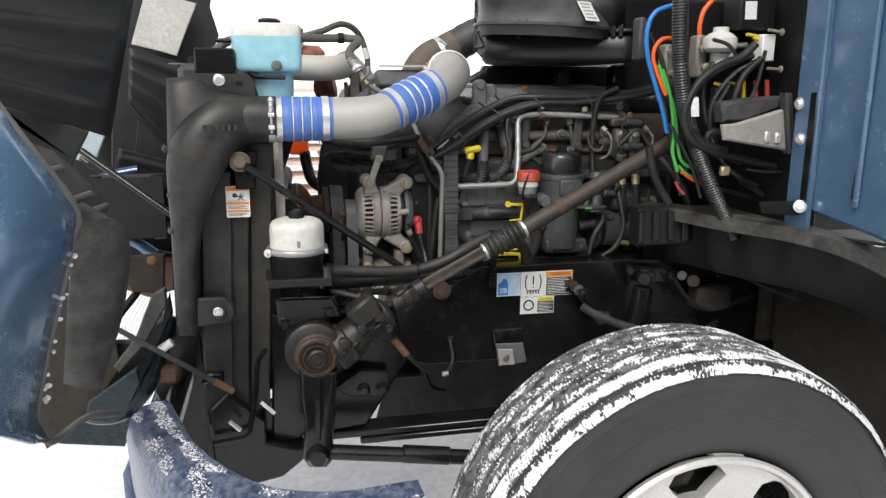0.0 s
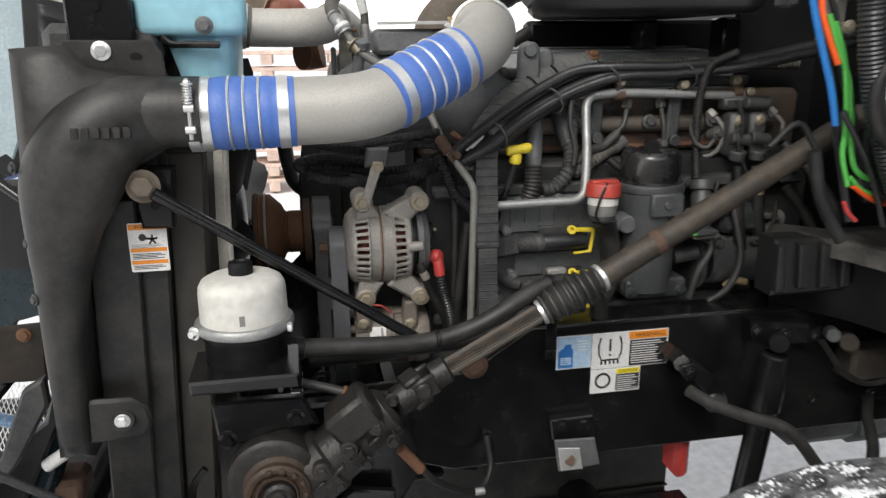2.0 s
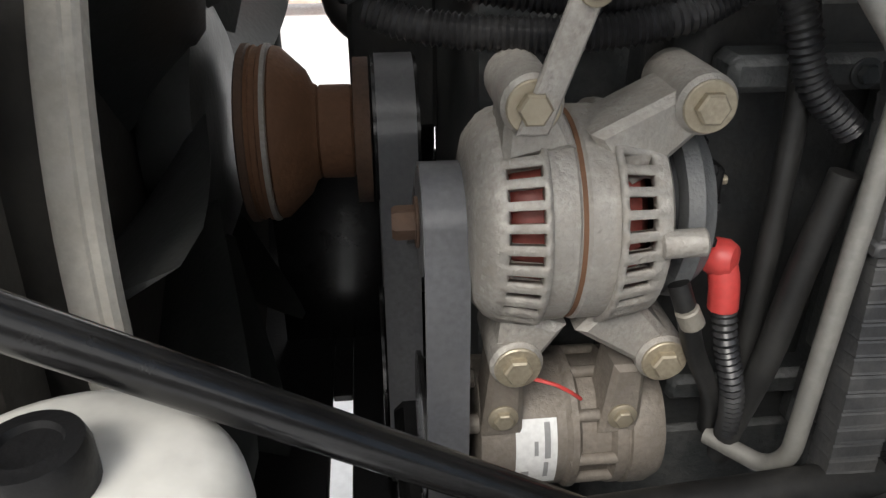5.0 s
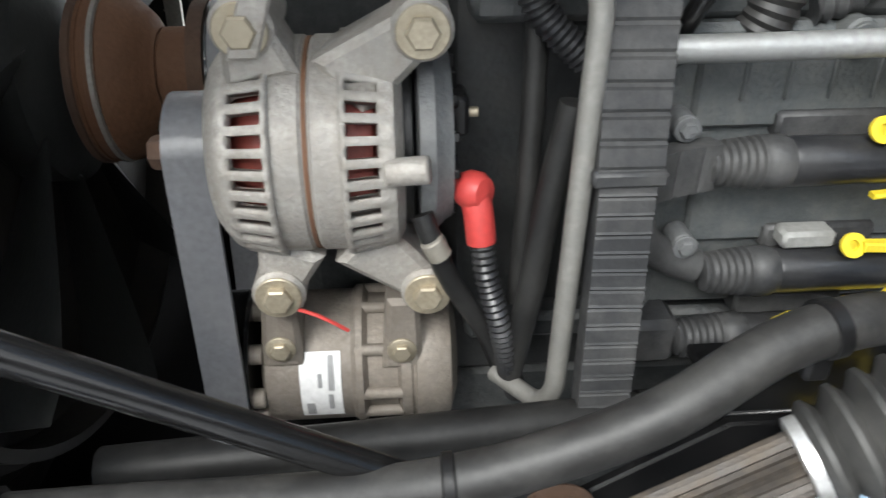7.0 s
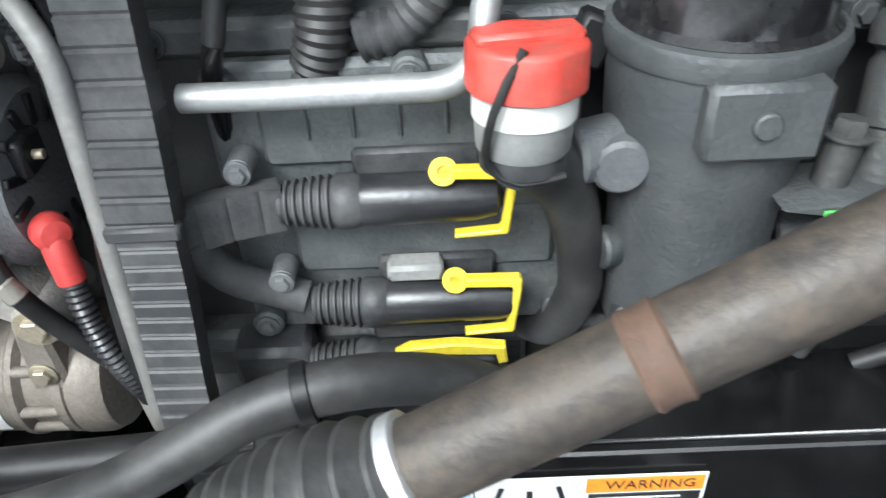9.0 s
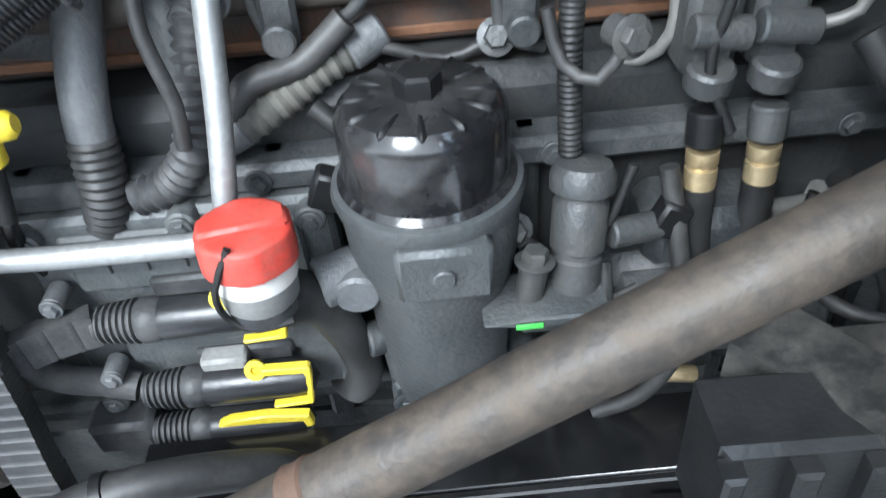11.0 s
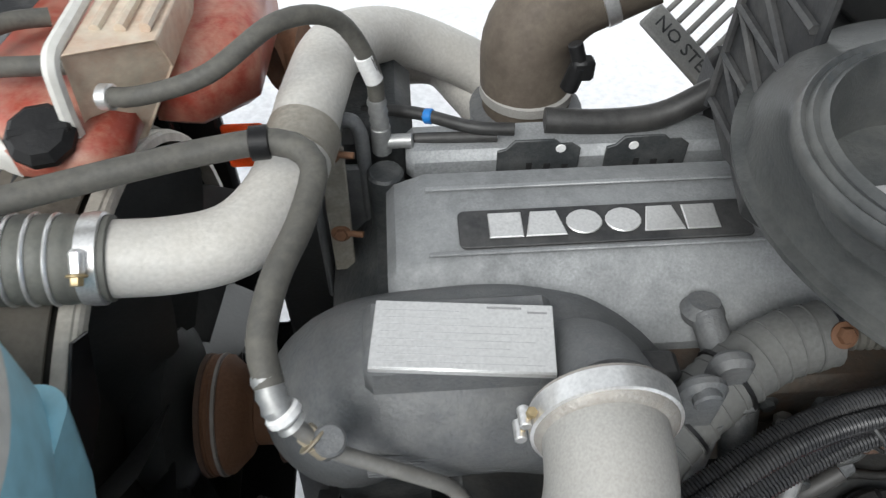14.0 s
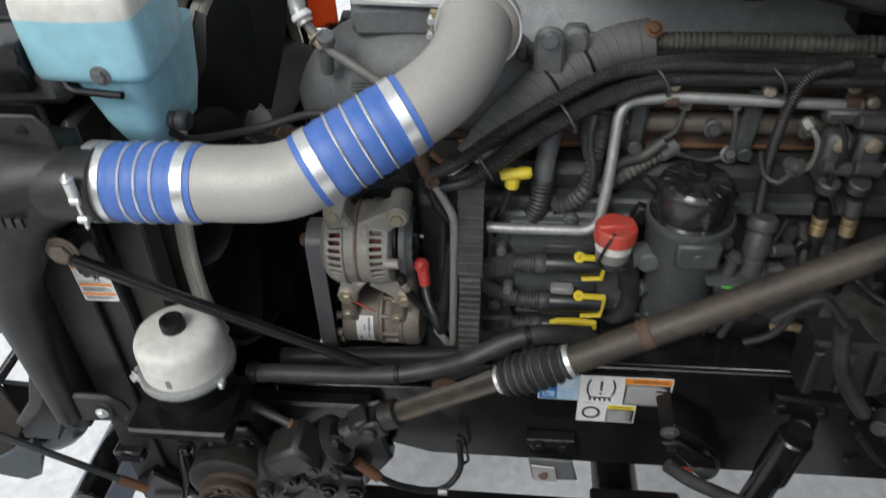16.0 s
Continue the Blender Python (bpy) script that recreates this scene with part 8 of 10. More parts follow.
nudge(te, 0.024, 0.10, -0.055)
tb = thing("turbocharger", (0.0, 2.66, 1.3), "dark rusty turbocharger and exhaust manifold", "turbocharger")
part("outlet_pipe", sweep(spline([(-0.20, 2.80, 1.495), (-0.12, 2.84, 1.478), (-0.05, 2.845, 1.468), (-0.005, 2.80, 1.445), (0.03, 2.76, 1.42)], 0.012), 0.042, 24), HOT_PIPE, tb, "sand-grey outlet pipe")
part("manifold", rod((-0.05, 2.74, 1.345), (0.62, 2.74, 1.345), 0.055, 20), RUST_DARK, tb)
part("heat_shield", box((-0.1, 2.63, 1.22), (0.7, 2.86, 1.32), 0.02), RUST_DARK, tb)
pg = thing("sensor_plug", (0.1, 2.6, 1.55), "black wiring plug beside the turbo inlet", "plug")
part("plug", join(rod((0.088, 2.60, 1.585), (0.098, 2.60, 1.62), 0.011, 12), rod((0.098, 2.60, 1.62), (0.09, 2.605, 1.645), 0.009, 12), box((0.088, 2.59, 1.60), (0.115, 2.61, 1.628), 0.004)), PLASTIC, pg)
part("hose", tube([(0.06, 2.58, 1.555), (0.13, 2.575, 1.553), (0.20, 2.575, 1.56), (0.26, 2.58, 1.59)], 0.016, 14), HOSE, pg)
ns = thing("step_panel", (0.36, 2.95, 1.3), "grey plastic step panel with NO STEP lettering", "step panel")
sm = Matrix.Translation((0.373, 2.950, 1.397)) @ Matrix.Rotation(radians(14), 4, "Z") @ Matrix.Rotation(radians(38), 4, "X") @ Matrix.Rotation(radians(-60), 4, "Z")
part("panel", box((-0.085, -0.028, -0.006), (0.085, 0.028, 0.006), 0.004, sm), GREY_SIL, ns)
part("words", lettering("NO STEP", 0.034, sm @ Matrix.Translation((0, 0, 0.0065)), 0.0008), PLASTIC_GREY, ns)
for i in range(6):
    part("fin", box((-0.07 + 0.026 * i, 0.03, -0.01), (-0.06 + 0.026 * i, 0.13, 0.004), 0.003, sm), GREY_SIL, ns)
part("foot", box((0.075, -0.10, -0.02), (0.13, 0.06, 0.006), 0.006, sm), GREY_SIL, ns)
wr = thing("engine_top_wiring", (-0.05, 2.55, 1.5), "dusty taped wiring along the far side of the valve cover", "wiring loom")
part("loom", tube([(-0.16, 2.62, 1.55), (-0.10, 2.60, 1.56), (-0.03, 2.565, 1.562), (0.02, 2.56, 1.56)], 0.008, 10), HOSE, wr)
part("loom", tube([(-0.15, 2.58, 1.535), (-0.08, 2.565, 1.548), (0.0, 2.56, 1.55)], 0.007, 10), HOSE, wr)
part("blue_tape", rod((-0.085, 2.592, 1.56), (-0.075, 2.588, 1.562), 0.0095, 12), BLUE_CABLE, wr)
part("elbow_fitting", join(rod((-0.138, 2.565, 1.53), (-0.138, 2.565, 1.57), 0.012, 12), rod((-0.138, 2.565, 1.545), (-0.10, 2.56, 1.55), 0.009, 12)), ZINC, wr)
single("orange_flag", box((-0.398, 2.80, 1.302), (-0.330, 2.812, 1.390), 0.005), ORANGE_CLEAR, "bright orange plastic guard beyond the fan", "guard")
single("coolant_hose", tube([(-0.345, 2.82, 1.31), (-0.335, 2.80, 1.25), (-0.31, 2.76, 1.20), (-0.20, 2.68, 1.16), (-0.14, 2.64, 1.14)], 0.02, 14), RUBBER, "black coolant hose at the far side of the engine", "hose")

# ---- air cleaner ----
ac = thing("air_cleaner", (0.43, 2.45, 1.58), "dusty black plastic air cleaner box above the engine", "air cleaner")
AO = [(0.190, 2.335), (0.205, 2.315), (0.25, 2.285), (0.34, 2.237), (0.43, 2.210), (0.545, 2.108), (0.575, 2.105), (0.60, 2.13), (0.63, 2.66), (0.30, 2.66), (0.272, 2.60), (0.215, 2.47)]
grow = lambda o, k: [(0.41 + (x - 0.41) * k, 2.40 + (y - 2.40) * k) for x, y in o]
part("lower_box", plate(grow(AO, 0.975), 1.618, 0.082, 0.014, "z"), BOX_BLACK, ac, angle=50)
part("seam_flange", plate(grow(AO, 1.0), 1.7005, 0.012, 0.004, "z"), BOX_BLACK, ac, angle=50)
part("lid", plate([(0.36, 2.30), (0.55, 2.21), (0.60, 2.23), (0.62, 2.65), (0.30, 2.65)], 1.713, 0.13, 0.025, "z"), BOX_BLACK, ac, angle=50)
for k in range(7):
    p, q = Vector((0.43, 2.210, 1.706)), Vector((0.545, 2.108, 1.706))
    c = p.lerp(q, (k + 0.5) / 7) if k > 2 else Vector((0.25, 2.285, 1.706)).lerp(Vector((0.43, 2.21, 1.706)), (k + 0.5) / 3)
    part("clip", box((-0.007, -0.004, -0.018), (0.007, 0.004, 0.014), 0.002, Matrix.Translation(c) @ Matrix.Rotation(radians(-40 if k > 2 else -24), 4, "Z")), PLASTIC, ac)
LM = Matrix.Translation((0.418, 2.084, 1.752)) @ Matrix.Rotation(radians(24), 4, "Z") @ Matrix.Rotation(radians(-36), 4, "X")
part("label", box((-0.027, -0.0035, -0.034), (0.027, -0.0025, 0.034), 0.0004, LM), DECAL, ac, "white paper label")
for i in range(5):
    part("print_bar", box((-0.020, -0.0042, -0.026 + 0.012 * i), (0.020 - 0.008 * (i % 2), -0.0036, -0.021 + 0.012 * i), 0.0002, LM), DECAL_GR, ac)
SA = Vector((-0.08, -0.05, 0.995)).normalized()
SC = Vector((0.195, 2.165, 1.866))
# the housing's round end: a wide bell that rises from its lip to the ribbed inlet mouth
TB = Vector((0.036, -0.028, 1.0)).normalized()
rings = []
for c, r, up in (((0.356, 2.272, 1.690), 0.186, TB), ((0.355, 2.270, 1.716), 0.194, TB), ((0.354, 2.267, 1.7175), 0.208, TB), ((0.354, 2.267, 1.7235), 0.209, TB), ((0.354, 2.267, 1.726), 0.199, TB),
                 ((0.350, 2.265, 1.742), 0.192, TB), ((0.335, 2.256, 1.766), 0.178, TB), ((0.315, 2.243, 1.784), 0.163, TB), ((0.290, 2.227, 1.802), 0.145, TB), ((0.250, 2.200, 1.826), 0.117, SA), ((0.215, 2.178, 1.842), 0.097, SA),
                 (SC - SA * 0.014, 0.088, SA), (SC - SA * 0.010, 0.0915, SA), (SC - SA * 0.001, 0.092, SA), (SC + SA * 0.002, 0.089, SA), (SC, 0.086, SA), (SC + SA * 0.004, 0.083, SA), (SC + SA * 0.002, 0.079, SA),
                 (SC + SA * 0.006, 0.075, SA), (SC - SA * 0.004, 0.071, SA), (SC - SA * 0.05, 0.068, SA), (SC - SA * 0.055, 0.0, SA)):
    rings.append((Vector(c), r, up))
v, f = [], []
for c, r, up in rings:
    m = basis(c, up, (0, 1, 0))
    v += [tuple(m @ Vector((r * math.cos(2 * math.pi * k / 64), r * math.sin(2 * math.pi * k / 64), 0))) for k in range(64)]
for i in range(len(rings) - 1):
    f += [(i * 64 + k, i * 64 + (k + 1) % 64, (i + 1) * 64 + (k + 1) % 64, (i + 1) * 64 + k) for k in range(64)]
part("snout", (v, f), AIRBOX, ac, "dusty round housing end, greyed for sky sheen, with a ribbed inlet mouth", angle=58)
for x, y in ((0.226, 2.106), (0.245, 2.096)):
    part("lip_clip", box((-0.005, -0.004, -0.004), (0.005, 0.012, 0.007), 0.0015, Matrix.Translation((x, y, 1.722)) @ Matrix.Rotation(radians(-22), 4, "Z")), AIRBOX, ac)
part("snout_tag", box((-0.03, -0.02, -0.0535), (0.03, 0.02, -0.052), 0.0005, basis(SC, SA)), DECAL_GR, ac)
# braced side web beside the snout
web_ = [(2.345, 1.90), (2.47, 1.90), (2.472, 1.738), (2.480, 1.661), (2.41, 1.637), (2.35, 1.652), (2.339, 1.756)]
part("side_web", plate(web_, 0.200, 0.010, 0.003, "x"), PLASTIC_GREY, ac)
for a, b in (((2.36, 1.67), (2.46, 1.67)), ((2.35, 1.72), (2.465, 1.72)), ((2.345, 1.77), (2.465, 1.77)), ((2.36, 1.67), (2.46, 1.72)), ((2.355, 1.72), (2.46, 1.77)), ((2.35, 1.77), (2.46, 1.82)), ((2.465, 1.66), (2.465, 1.88)), ((2.345, 1.82), (2.465, 1.82))):
    part("web_rib", sweep([Vector((0.197, *a)), Vector((0.197, *b))], 0.0045, 6), PLASTIC_GREY, ac)
part("web_foot", box((0.2105, 2.34, 1.66), (0.26, 2.47, 1.69), 0.004), PLASTIC, ac)
sb2 = thing("air_cleaner_bracket", (0.45, 2.2, 1.5), "black bracket and lines under the air cleaner", "bracket")
part("arm", box((0.44, 2.34, 1.55), (0.48, 2.40, 1.61), 0.005), STEEL_BLACK, sb2)
part("arm", box((0.60, 2.28, 1.52), (0.64, 2.34, 1.615), 0.005), STEEL_BLACK, sb2)
part("rear_stay", box((0.26, 2.58, 1.48), (0.78, 2.64, 1.617), 0.01), PLASTIC, sb2)

# ---- cab and firewall ----
cab = thing("truck_cab", (1.5, 2.44, 0.9), "dark blue painted truck cab with its black firewall", "truck cab")
part("firewall", box((0.84, 1.66, 1.0), (0.88, 3.2, 2.3), 0.01), PLASTIC, cab)
part("corner_flange", box((0.785, 1.585, 1.20), (0.80, 1.665, 2.3), 0.004), PAINT, cab, "blue cab corner flange")
part("recess", box((0.7815, 1.590, 1.262), (0.7845, 1.612, 1.53), 0.001), STEEL_BLACK, cab, "dark recess in the cab corner")
part("cowl", plate([(1.05, 1.16), (1.40, 1.225), (1.60, 1.245), (1.60, 2.3), (1.05, 2.3)], 0.80, 0.05, 0.012, "x"), PAINT, cab, "dark blue painted cowl side")
part("cowl_fold", box((0.788, 1.44, 1.28), (0.7995, 1.455, 2.3), 0.005), PAINT, cab)
part("side_panel", box((0.85, 1.05, 1.0), (2.6, 1.10, 2.6), 0.02), PAINT, cab)
part("roof", box((0.85, 1.05, 2.6), (2.6, 3.6, 2.65), 0.02), PAINT, cab)
for p in ((0.785, 1.651, 1.503), (0.785, 1.634, 1.420)):
    part("flange_bolt", join(hexbolt(p, (-1, 0, 0), 0.010, 0.009), rod(p, Vector(p) - Vector((0.003, 0, 0)), 0.013, 20)), STAINLESS, cab, "bright zinc bolt")
part("notch", plate([(1.455, 1.30), (1.468, 1.30), (1.462, 1.36)], 0.796, 0.003, 0.0005, "x"), DARK, cab)

nudge(cab, 0.003, 0.0, 0.009)

# ---- under-hood electrics in front of the firewall ----
panel = thing("electrics_panel", (0.75, 1.85, 1.25), "black electrics tray with fuses and coloured connectors", "electrics panel")
part("tray", plate([(0.635, 1.771), (0.957, 1.782), (1.019, 1.265), (0.721, 1.272)], 1.95, 0.02, 0.005), PLASTIC, panel)
part("relay_box", box((0.719, 1.82, 1.693), (0.824, 1.90, 1.807), 0.006), PLASTIC, panel)
part("relay_label", plate([(0.731, 1.762), (0.764, 1.763), (0.766, 1.719), (0.733, 1.718)], 1.8195, -0.001, 0.0002), DECAL, panel, "white label")
part("white_relay", box((0.777, 1.80, 1.615), (0.815, 1.84, 1.682), 0.003), DECAL, panel, "white relay")
for a, b in (([(0.742, 1.820, 1.682), (0.776, 1.820, 1.677)]), ([(0.763, 1.820, 1.674), (0.789, 1.820, 1.666)]), ([(0.789, 1.820, 1.666), (0.803, 1.820, 1.644)]), ([(0.661, 1.820, 1.558), (0.688, 1.820, 1.554)]), ([(0.690, 1.820, 1.561), (0.721, 1.820, 1.558)])):
    part("yellow_lock", rod(a, b, 0.0045, 8), YELLOW, panel, "yellow connector lock")
for (a, b), mt, nm in ((([(0.745, 1.820, 1.566), (0.750, 1.820, 1.520)]), YELLOW, "fuse"), (([(0.781, 1.820, 1.566), (0.786, 1.820, 1.520)]), RED, "fuse"), (([(0.814, 1.820, 1.569), (0.820, 1.820, 1.520)]), RED, "fuse")):
    part(nm, rod(a, b, 0.006, 10), mt, panel)
for a in [(0.701, 1.820, 1.537), (0.673, 1.820, 1.529), (0.726, 1.820, 1.537)]:
    part("connector", box(Vector(a) - Vector((0.012, 0.01, 0.02)), Vector(a) + Vector((0.012, 0.02, 0.02)), 0.004), PLASTIC, panel)
jug = thing("brake_reservoir", (0.66, 1.83, 1.5), "small white clutch fluid reservoir", "reservoir")
JC = Vector((0.690, 1.860, 1.641))
part("bottle", lathe([(0.030, 0), (0.041, 0.008), (0.043, 0.022), (0.042, 0.034), (0.030, 0.045), (0.020, 0.050), (0.019, 0.062)], JC + Vector((0.004, 0, -0.002)), (0, 0, 1), 32), WHITE_PL, jug)
part("neck", join(rod(JC + Vector((0.006, 0, -0.045)), JC + Vector((0.006, 0, 0.002)), 0.024, 20), rod(JC + Vector((0.045, -0.01, 0.014)), JC + Vector((0.075, -0.012, 0.016)), 0.007, 12)), GREY_SIL, jug, "dirty grey neck")
bv = thing("brake_valve_stack", (0.60, 1.95, 1.45), "dirty beige brake valves with fittings beside the cables", "valve")
for a, b in (([(0.564, 1.900, 1.562), (0.590, 1.900, 1.659)]), ([(0.654, 1.900, 1.575), (0.686, 1.900, 1.684)]), ([(0.501, 1.930, 1.618), (0.523, 1.930, 1.728)])):
    part("valve_body", box((a[0], a[1], a[2]), (b[0], a[1] + 0.045, b[2]), 0.006), BEIGE if a[1] < 1.92 else PLASTIC_GREY, bv)
for p in [(0.574, 1.898, 1.638), (0.582, 1.898, 1.586), (0.664, 1.898, 1.648), (0.675, 1.898, 1.602)]:
    part("fitting", join(rod(Vector(p) + Vector((0, 0.004, 0)), Vector(p) - Vector((0, 0.014, 0)), 0.0085, 14), hexbolt(Vector(p) - Vector((0, 0.014, 0)), (0, -1, 0), 0.0075, 0.007)), BOLT, bv)
for a, b in (([(0.654, 1.840, 1.597), (0.692, 1.840, 1.617)]), ([(0.683, 1.840, 1.606), (0.736, 1.840, 1.615)]), ([(0.707, 1.840, 1.623), (0.724, 1.840, 1.635)])):
    part("elbow", rod(a, b, 0.008, 12), ZINC, bv)
for a, b in (([(0.782, 1.790, 1.692), (0.819, 1.790, 1.687)]), ([(0.789, 1.790, 1.597), (0.826, 1.790, 1.595)])):
    part("stud", join(rod(a, b, 0.004, 10), rod(b, Vector(b) + Vector((0.006, 0, 0)), 0.009, 12)), BEIGE, bv)
mb = thing("metal_bracket", (0.68, 1.75, 1.42), "bright dusty cast metal bracket on the cab corner", "bracket")
part("upper", plate([(0.635, 1.511), (0.702, 1.523), (0.805, 1.529), (0.815, 1.502), (0.699, 1.463), (0.646, 1.464)], 1.735, 0.05, 0.008), PLASTIC_GREY, mb)
part("lower", plate([(0.666, 1.462), (0.809, 1.501), (0.830, 1.403), (0.818, 1.393), (0.638, 1.422), (0.628, 1.460)], 1.715, 0.018, 0.005), CAST_ALU, mb)
for p in ((0.753, 1.712, 1.429), (0.783, 1.712, 1.426)):
    part("pad", box(Vector(p) - Vector((0.008, 0.004, 0.014)), Vector(p) + Vector((0.008, 0.004, 0.014)), 0.003), SILVER_PL, mb)
part("flange", plate([(0.785, 1.537), (0.805, 1.537), (0.836, 1.386), (0.813, 1.386)], 1.70, 0.03, 0.004), PLASTIC_GREY, mb)
cd = thing("main_conduit", (0.62, 1.8, 1.2), "thick black corrugated main wiring conduit", "conduit")
part("conduit", corrugated([(0.534, 1.795, 1.77), (0.547, 1.795, 1.612), (0.571, 1.795, 1.491), (0.617, 1.795, 1.382), (0.673, 1.795, 1.274), (0.745, 1.795, 1.157)], 0.0195, 0.007, 0.06, 20), LOOM, cd)
part("white_tag", plate([(0.57, 1.525), (0.592, 1.525), (0.598, 1.477), (0.576, 1.477)], 1.7745, -0.001, 0.0002), DECAL, cd, "white paper tag")
cables = thing("battery_cables", (0.6, 1.85, 1.2), "blue, orange and green cables beside the main conduit", "cables")
for pts, r, mt in (([(0.555, 1.850, 1.753), (0.500, 1.850, 1.733), (0.481, 1.850, 1.689), (0.486, 1.850, 1.627), (0.514, 1.850, 1.550), (0.537, 1.850, 1.493), (0.555, 1.850, 1.432)], 0.0075, BLUE_CABLE),
                   ([(0.556, 1.850, 1.671), (0.524, 1.850, 1.668), (0.504, 1.850, 1.645), (0.503, 1.850, 1.613), (0.525, 1.850, 1.564), (0.544, 1.850, 1.529)], 0.0068, ORANGE),
                   ([(0.661, 1.850, 1.770), (0.636, 1.850, 1.742), (0.626, 1.850, 1.707), (0.627, 1.850, 1.679)], 0.0075, ORANGE),
                   ([(0.518, 1.850, 1.604), (0.539, 1.850, 1.557), (0.565, 1.850, 1.510), (0.579, 1.850, 1.456), (0.591, 1.850, 1.387), (0.608, 1.850, 1.353), (0.646, 1.850, 1.335)], 0.0065, GREEN),
                   ([(0.530, 1.850, 1.593), (0.557, 1.850, 1.529), (0.574, 1.850, 1.434), (0.575, 1.850, 1.383), (0.593, 1.850, 1.330)], 0.006, GREEN),
                   ([(0.604, 1.850, 1.330), (0.640, 1.850, 1.307), (0.675, 1.850, 1.295), (0.705, 1.850, 1.298)], 0.0065, ORANGE),
                   ([(0.595, 1.850, 1.345), (0.622, 1.850, 1.321), (0.666, 1.850, 1.311), (0.696, 1.850, 1.316)], 0.006, GREEN),
                   ([(0.590, 1.850, 1.303), (0.600, 1.850, 1.285), (0.618, 1.850, 1.269)], 0.005, RED)):
    part("cable", tube(pts, r * 0.78, 10), mt, cables)
bh = thing("black_cables", (0.66, 1.78, 1.25), "bundle of black rubber cables looping to the electrics tray", "cables")
for pts, r in (([(0.743, 1.780, 1.656), (0.706, 1.780, 1.623), (0.643, 1.780, 1.599), (0.591, 1.780, 1.557), (0.560, 1.780, 1.487), (0.581, 1.780, 1.423), (0.638, 1.780, 1.391), (0.714, 1.780, 1.372), (0.836, 1.780, 1.347)], 0.0105),
               ([(0.763, 1.780, 1.621), (0.718, 1.780, 1.579), (0.699, 1.780, 1.530), (0.690, 1.780, 1.480)], 0.0085),
               ([(0.738, 1.780, 1.628), (0.683, 1.780, 1.609), (0.621, 1.780, 1.578), (0.577, 1.780, 1.529), (0.571, 1.780, 1.466), (0.620, 1.780, 1.409), (0.697, 1.780, 1.376)], 0.008),
               ([(0.692, 1.780, 1.434), (0.645, 1.780, 1.440), (0.627, 1.780, 1.423), (0.642, 1.780, 1.401), (0.687, 1.780, 1.391)], 0.009),
               ([(0.714, 1.780, 1.379), (0.784, 1.780, 1.356), (0.873, 1.780, 1.332)], 0.008),
               ([(0.876, 1.780, 1.377), (0.899, 1.780, 1.331), (0.875, 1.780, 1.314), (0.830, 1.780, 1.321)], 0.003),
               ([(0.468, 1.780, 1.403), (0.485, 1.780, 1.339), (0.508, 1.780, 1.296), (0.535, 1.780, 1.258)], 0.010),
               ([(0.390, 1.780, 1.411), (0.434, 1.780, 1.446), (0.468, 1.780, 1.410)], 0.005)):
    part("cable", tube(pts, r, 10), RUBBER, bh)
for pts, r in (([(0.641, 1.8, 1.612), (0.619, 1.8, 1.556), (0.635, 1.8, 1.464), (0.684, 1.8, 1.384), (0.745, 1.8, 1.353)], 0.006),
               ([(0.767, 1.79, 1.62), (0.698, 1.79, 1.584), (0.644, 1.79, 1.514), (0.645, 1.79, 1.429), (0.706, 1.79, 1.34), (0.795, 1.79, 1.294)], 0.006),
               ([(0.493, 1.86, 1.681), (0.533, 1.86, 1.612), (0.556, 1.86, 1.527), (0.602, 1.86, 1.424), (0.627, 1.86, 1.319)], 0.006),
               ([(0.698, 1.81, 1.556), (0.664, 1.81, 1.485), (0.677, 1.81, 1.398), (0.738, 1.81, 1.323), (0.829, 1.81, 1.267)], 0.007),
               ([(0.531, 1.87, 1.57), (0.558, 1.87, 1.483), (0.586, 1.87, 1.379), (0.621, 1.87, 1.264)], 0.007),
               ([(0.773, 1.78, 1.64), (0.758, 1.78, 1.557), (0.739, 1.78, 1.514)], 0.005),
               ([(0.718, 1.8, 1.612), (0.681, 1.8, 1.653), (0.636, 1.8, 1.666)], 0.005),
               ([(0.735, 1.76, 1.343), (0.802, 1.76, 1.335), (0.868, 1.76, 1.341), (0.88, 1.76, 1.385)], 0.0035),
               ([(0.63, 1.84, 1.336), (0.696, 1.84, 1.29), (0.817, 1.84, 1.256)], 0.006),
               ([(0.549, 1.83, 1.456), (0.618, 1.83, 1.353), (0.656, 1.83, 1.262)], 0.005)):
    part("cable", tube(pts, r, 8), LOOM, bh)
part("brown_plug", box(Vector((0.680, 1.770, 1.339)) - Vector((0.012, 0.008, 0.012)), Vector((0.680, 1.770, 1.339)) + Vector((0.012, 0.008, 0.012)), 0.003), BRASS, bh)
single("bulkhead_panel", plate([(0.634, 1.814), (1.292, 1.836), (1.392, 1.028), (0.680, 1.058)], 2.3, 0.02, 0.004), PLASTIC, "dark panel behind the electrics tray", "panel")

# ---- inner fender beside the wheel ----
fen = thing("inner_fender", (0.8, 1.7, 0.9), "scuffed black plastic inner fender with a raised lip", "inner fender")
LP = [(0.585, 2.03, 1.205), (0.655, 1.93, 1.208), (0.70, 1.83, 1.205), (0.745, 1.73, 1.205), (0.795, 1.62, 1.205), (0.85, 1.50, 1.19), (0.90, 1.40, 1.15), (0.94, 1.34, 1.09), (0.97, 1.31, 1.0), (1.0, 1.29, 0.88)]
lp = spline(LP, 0.02)


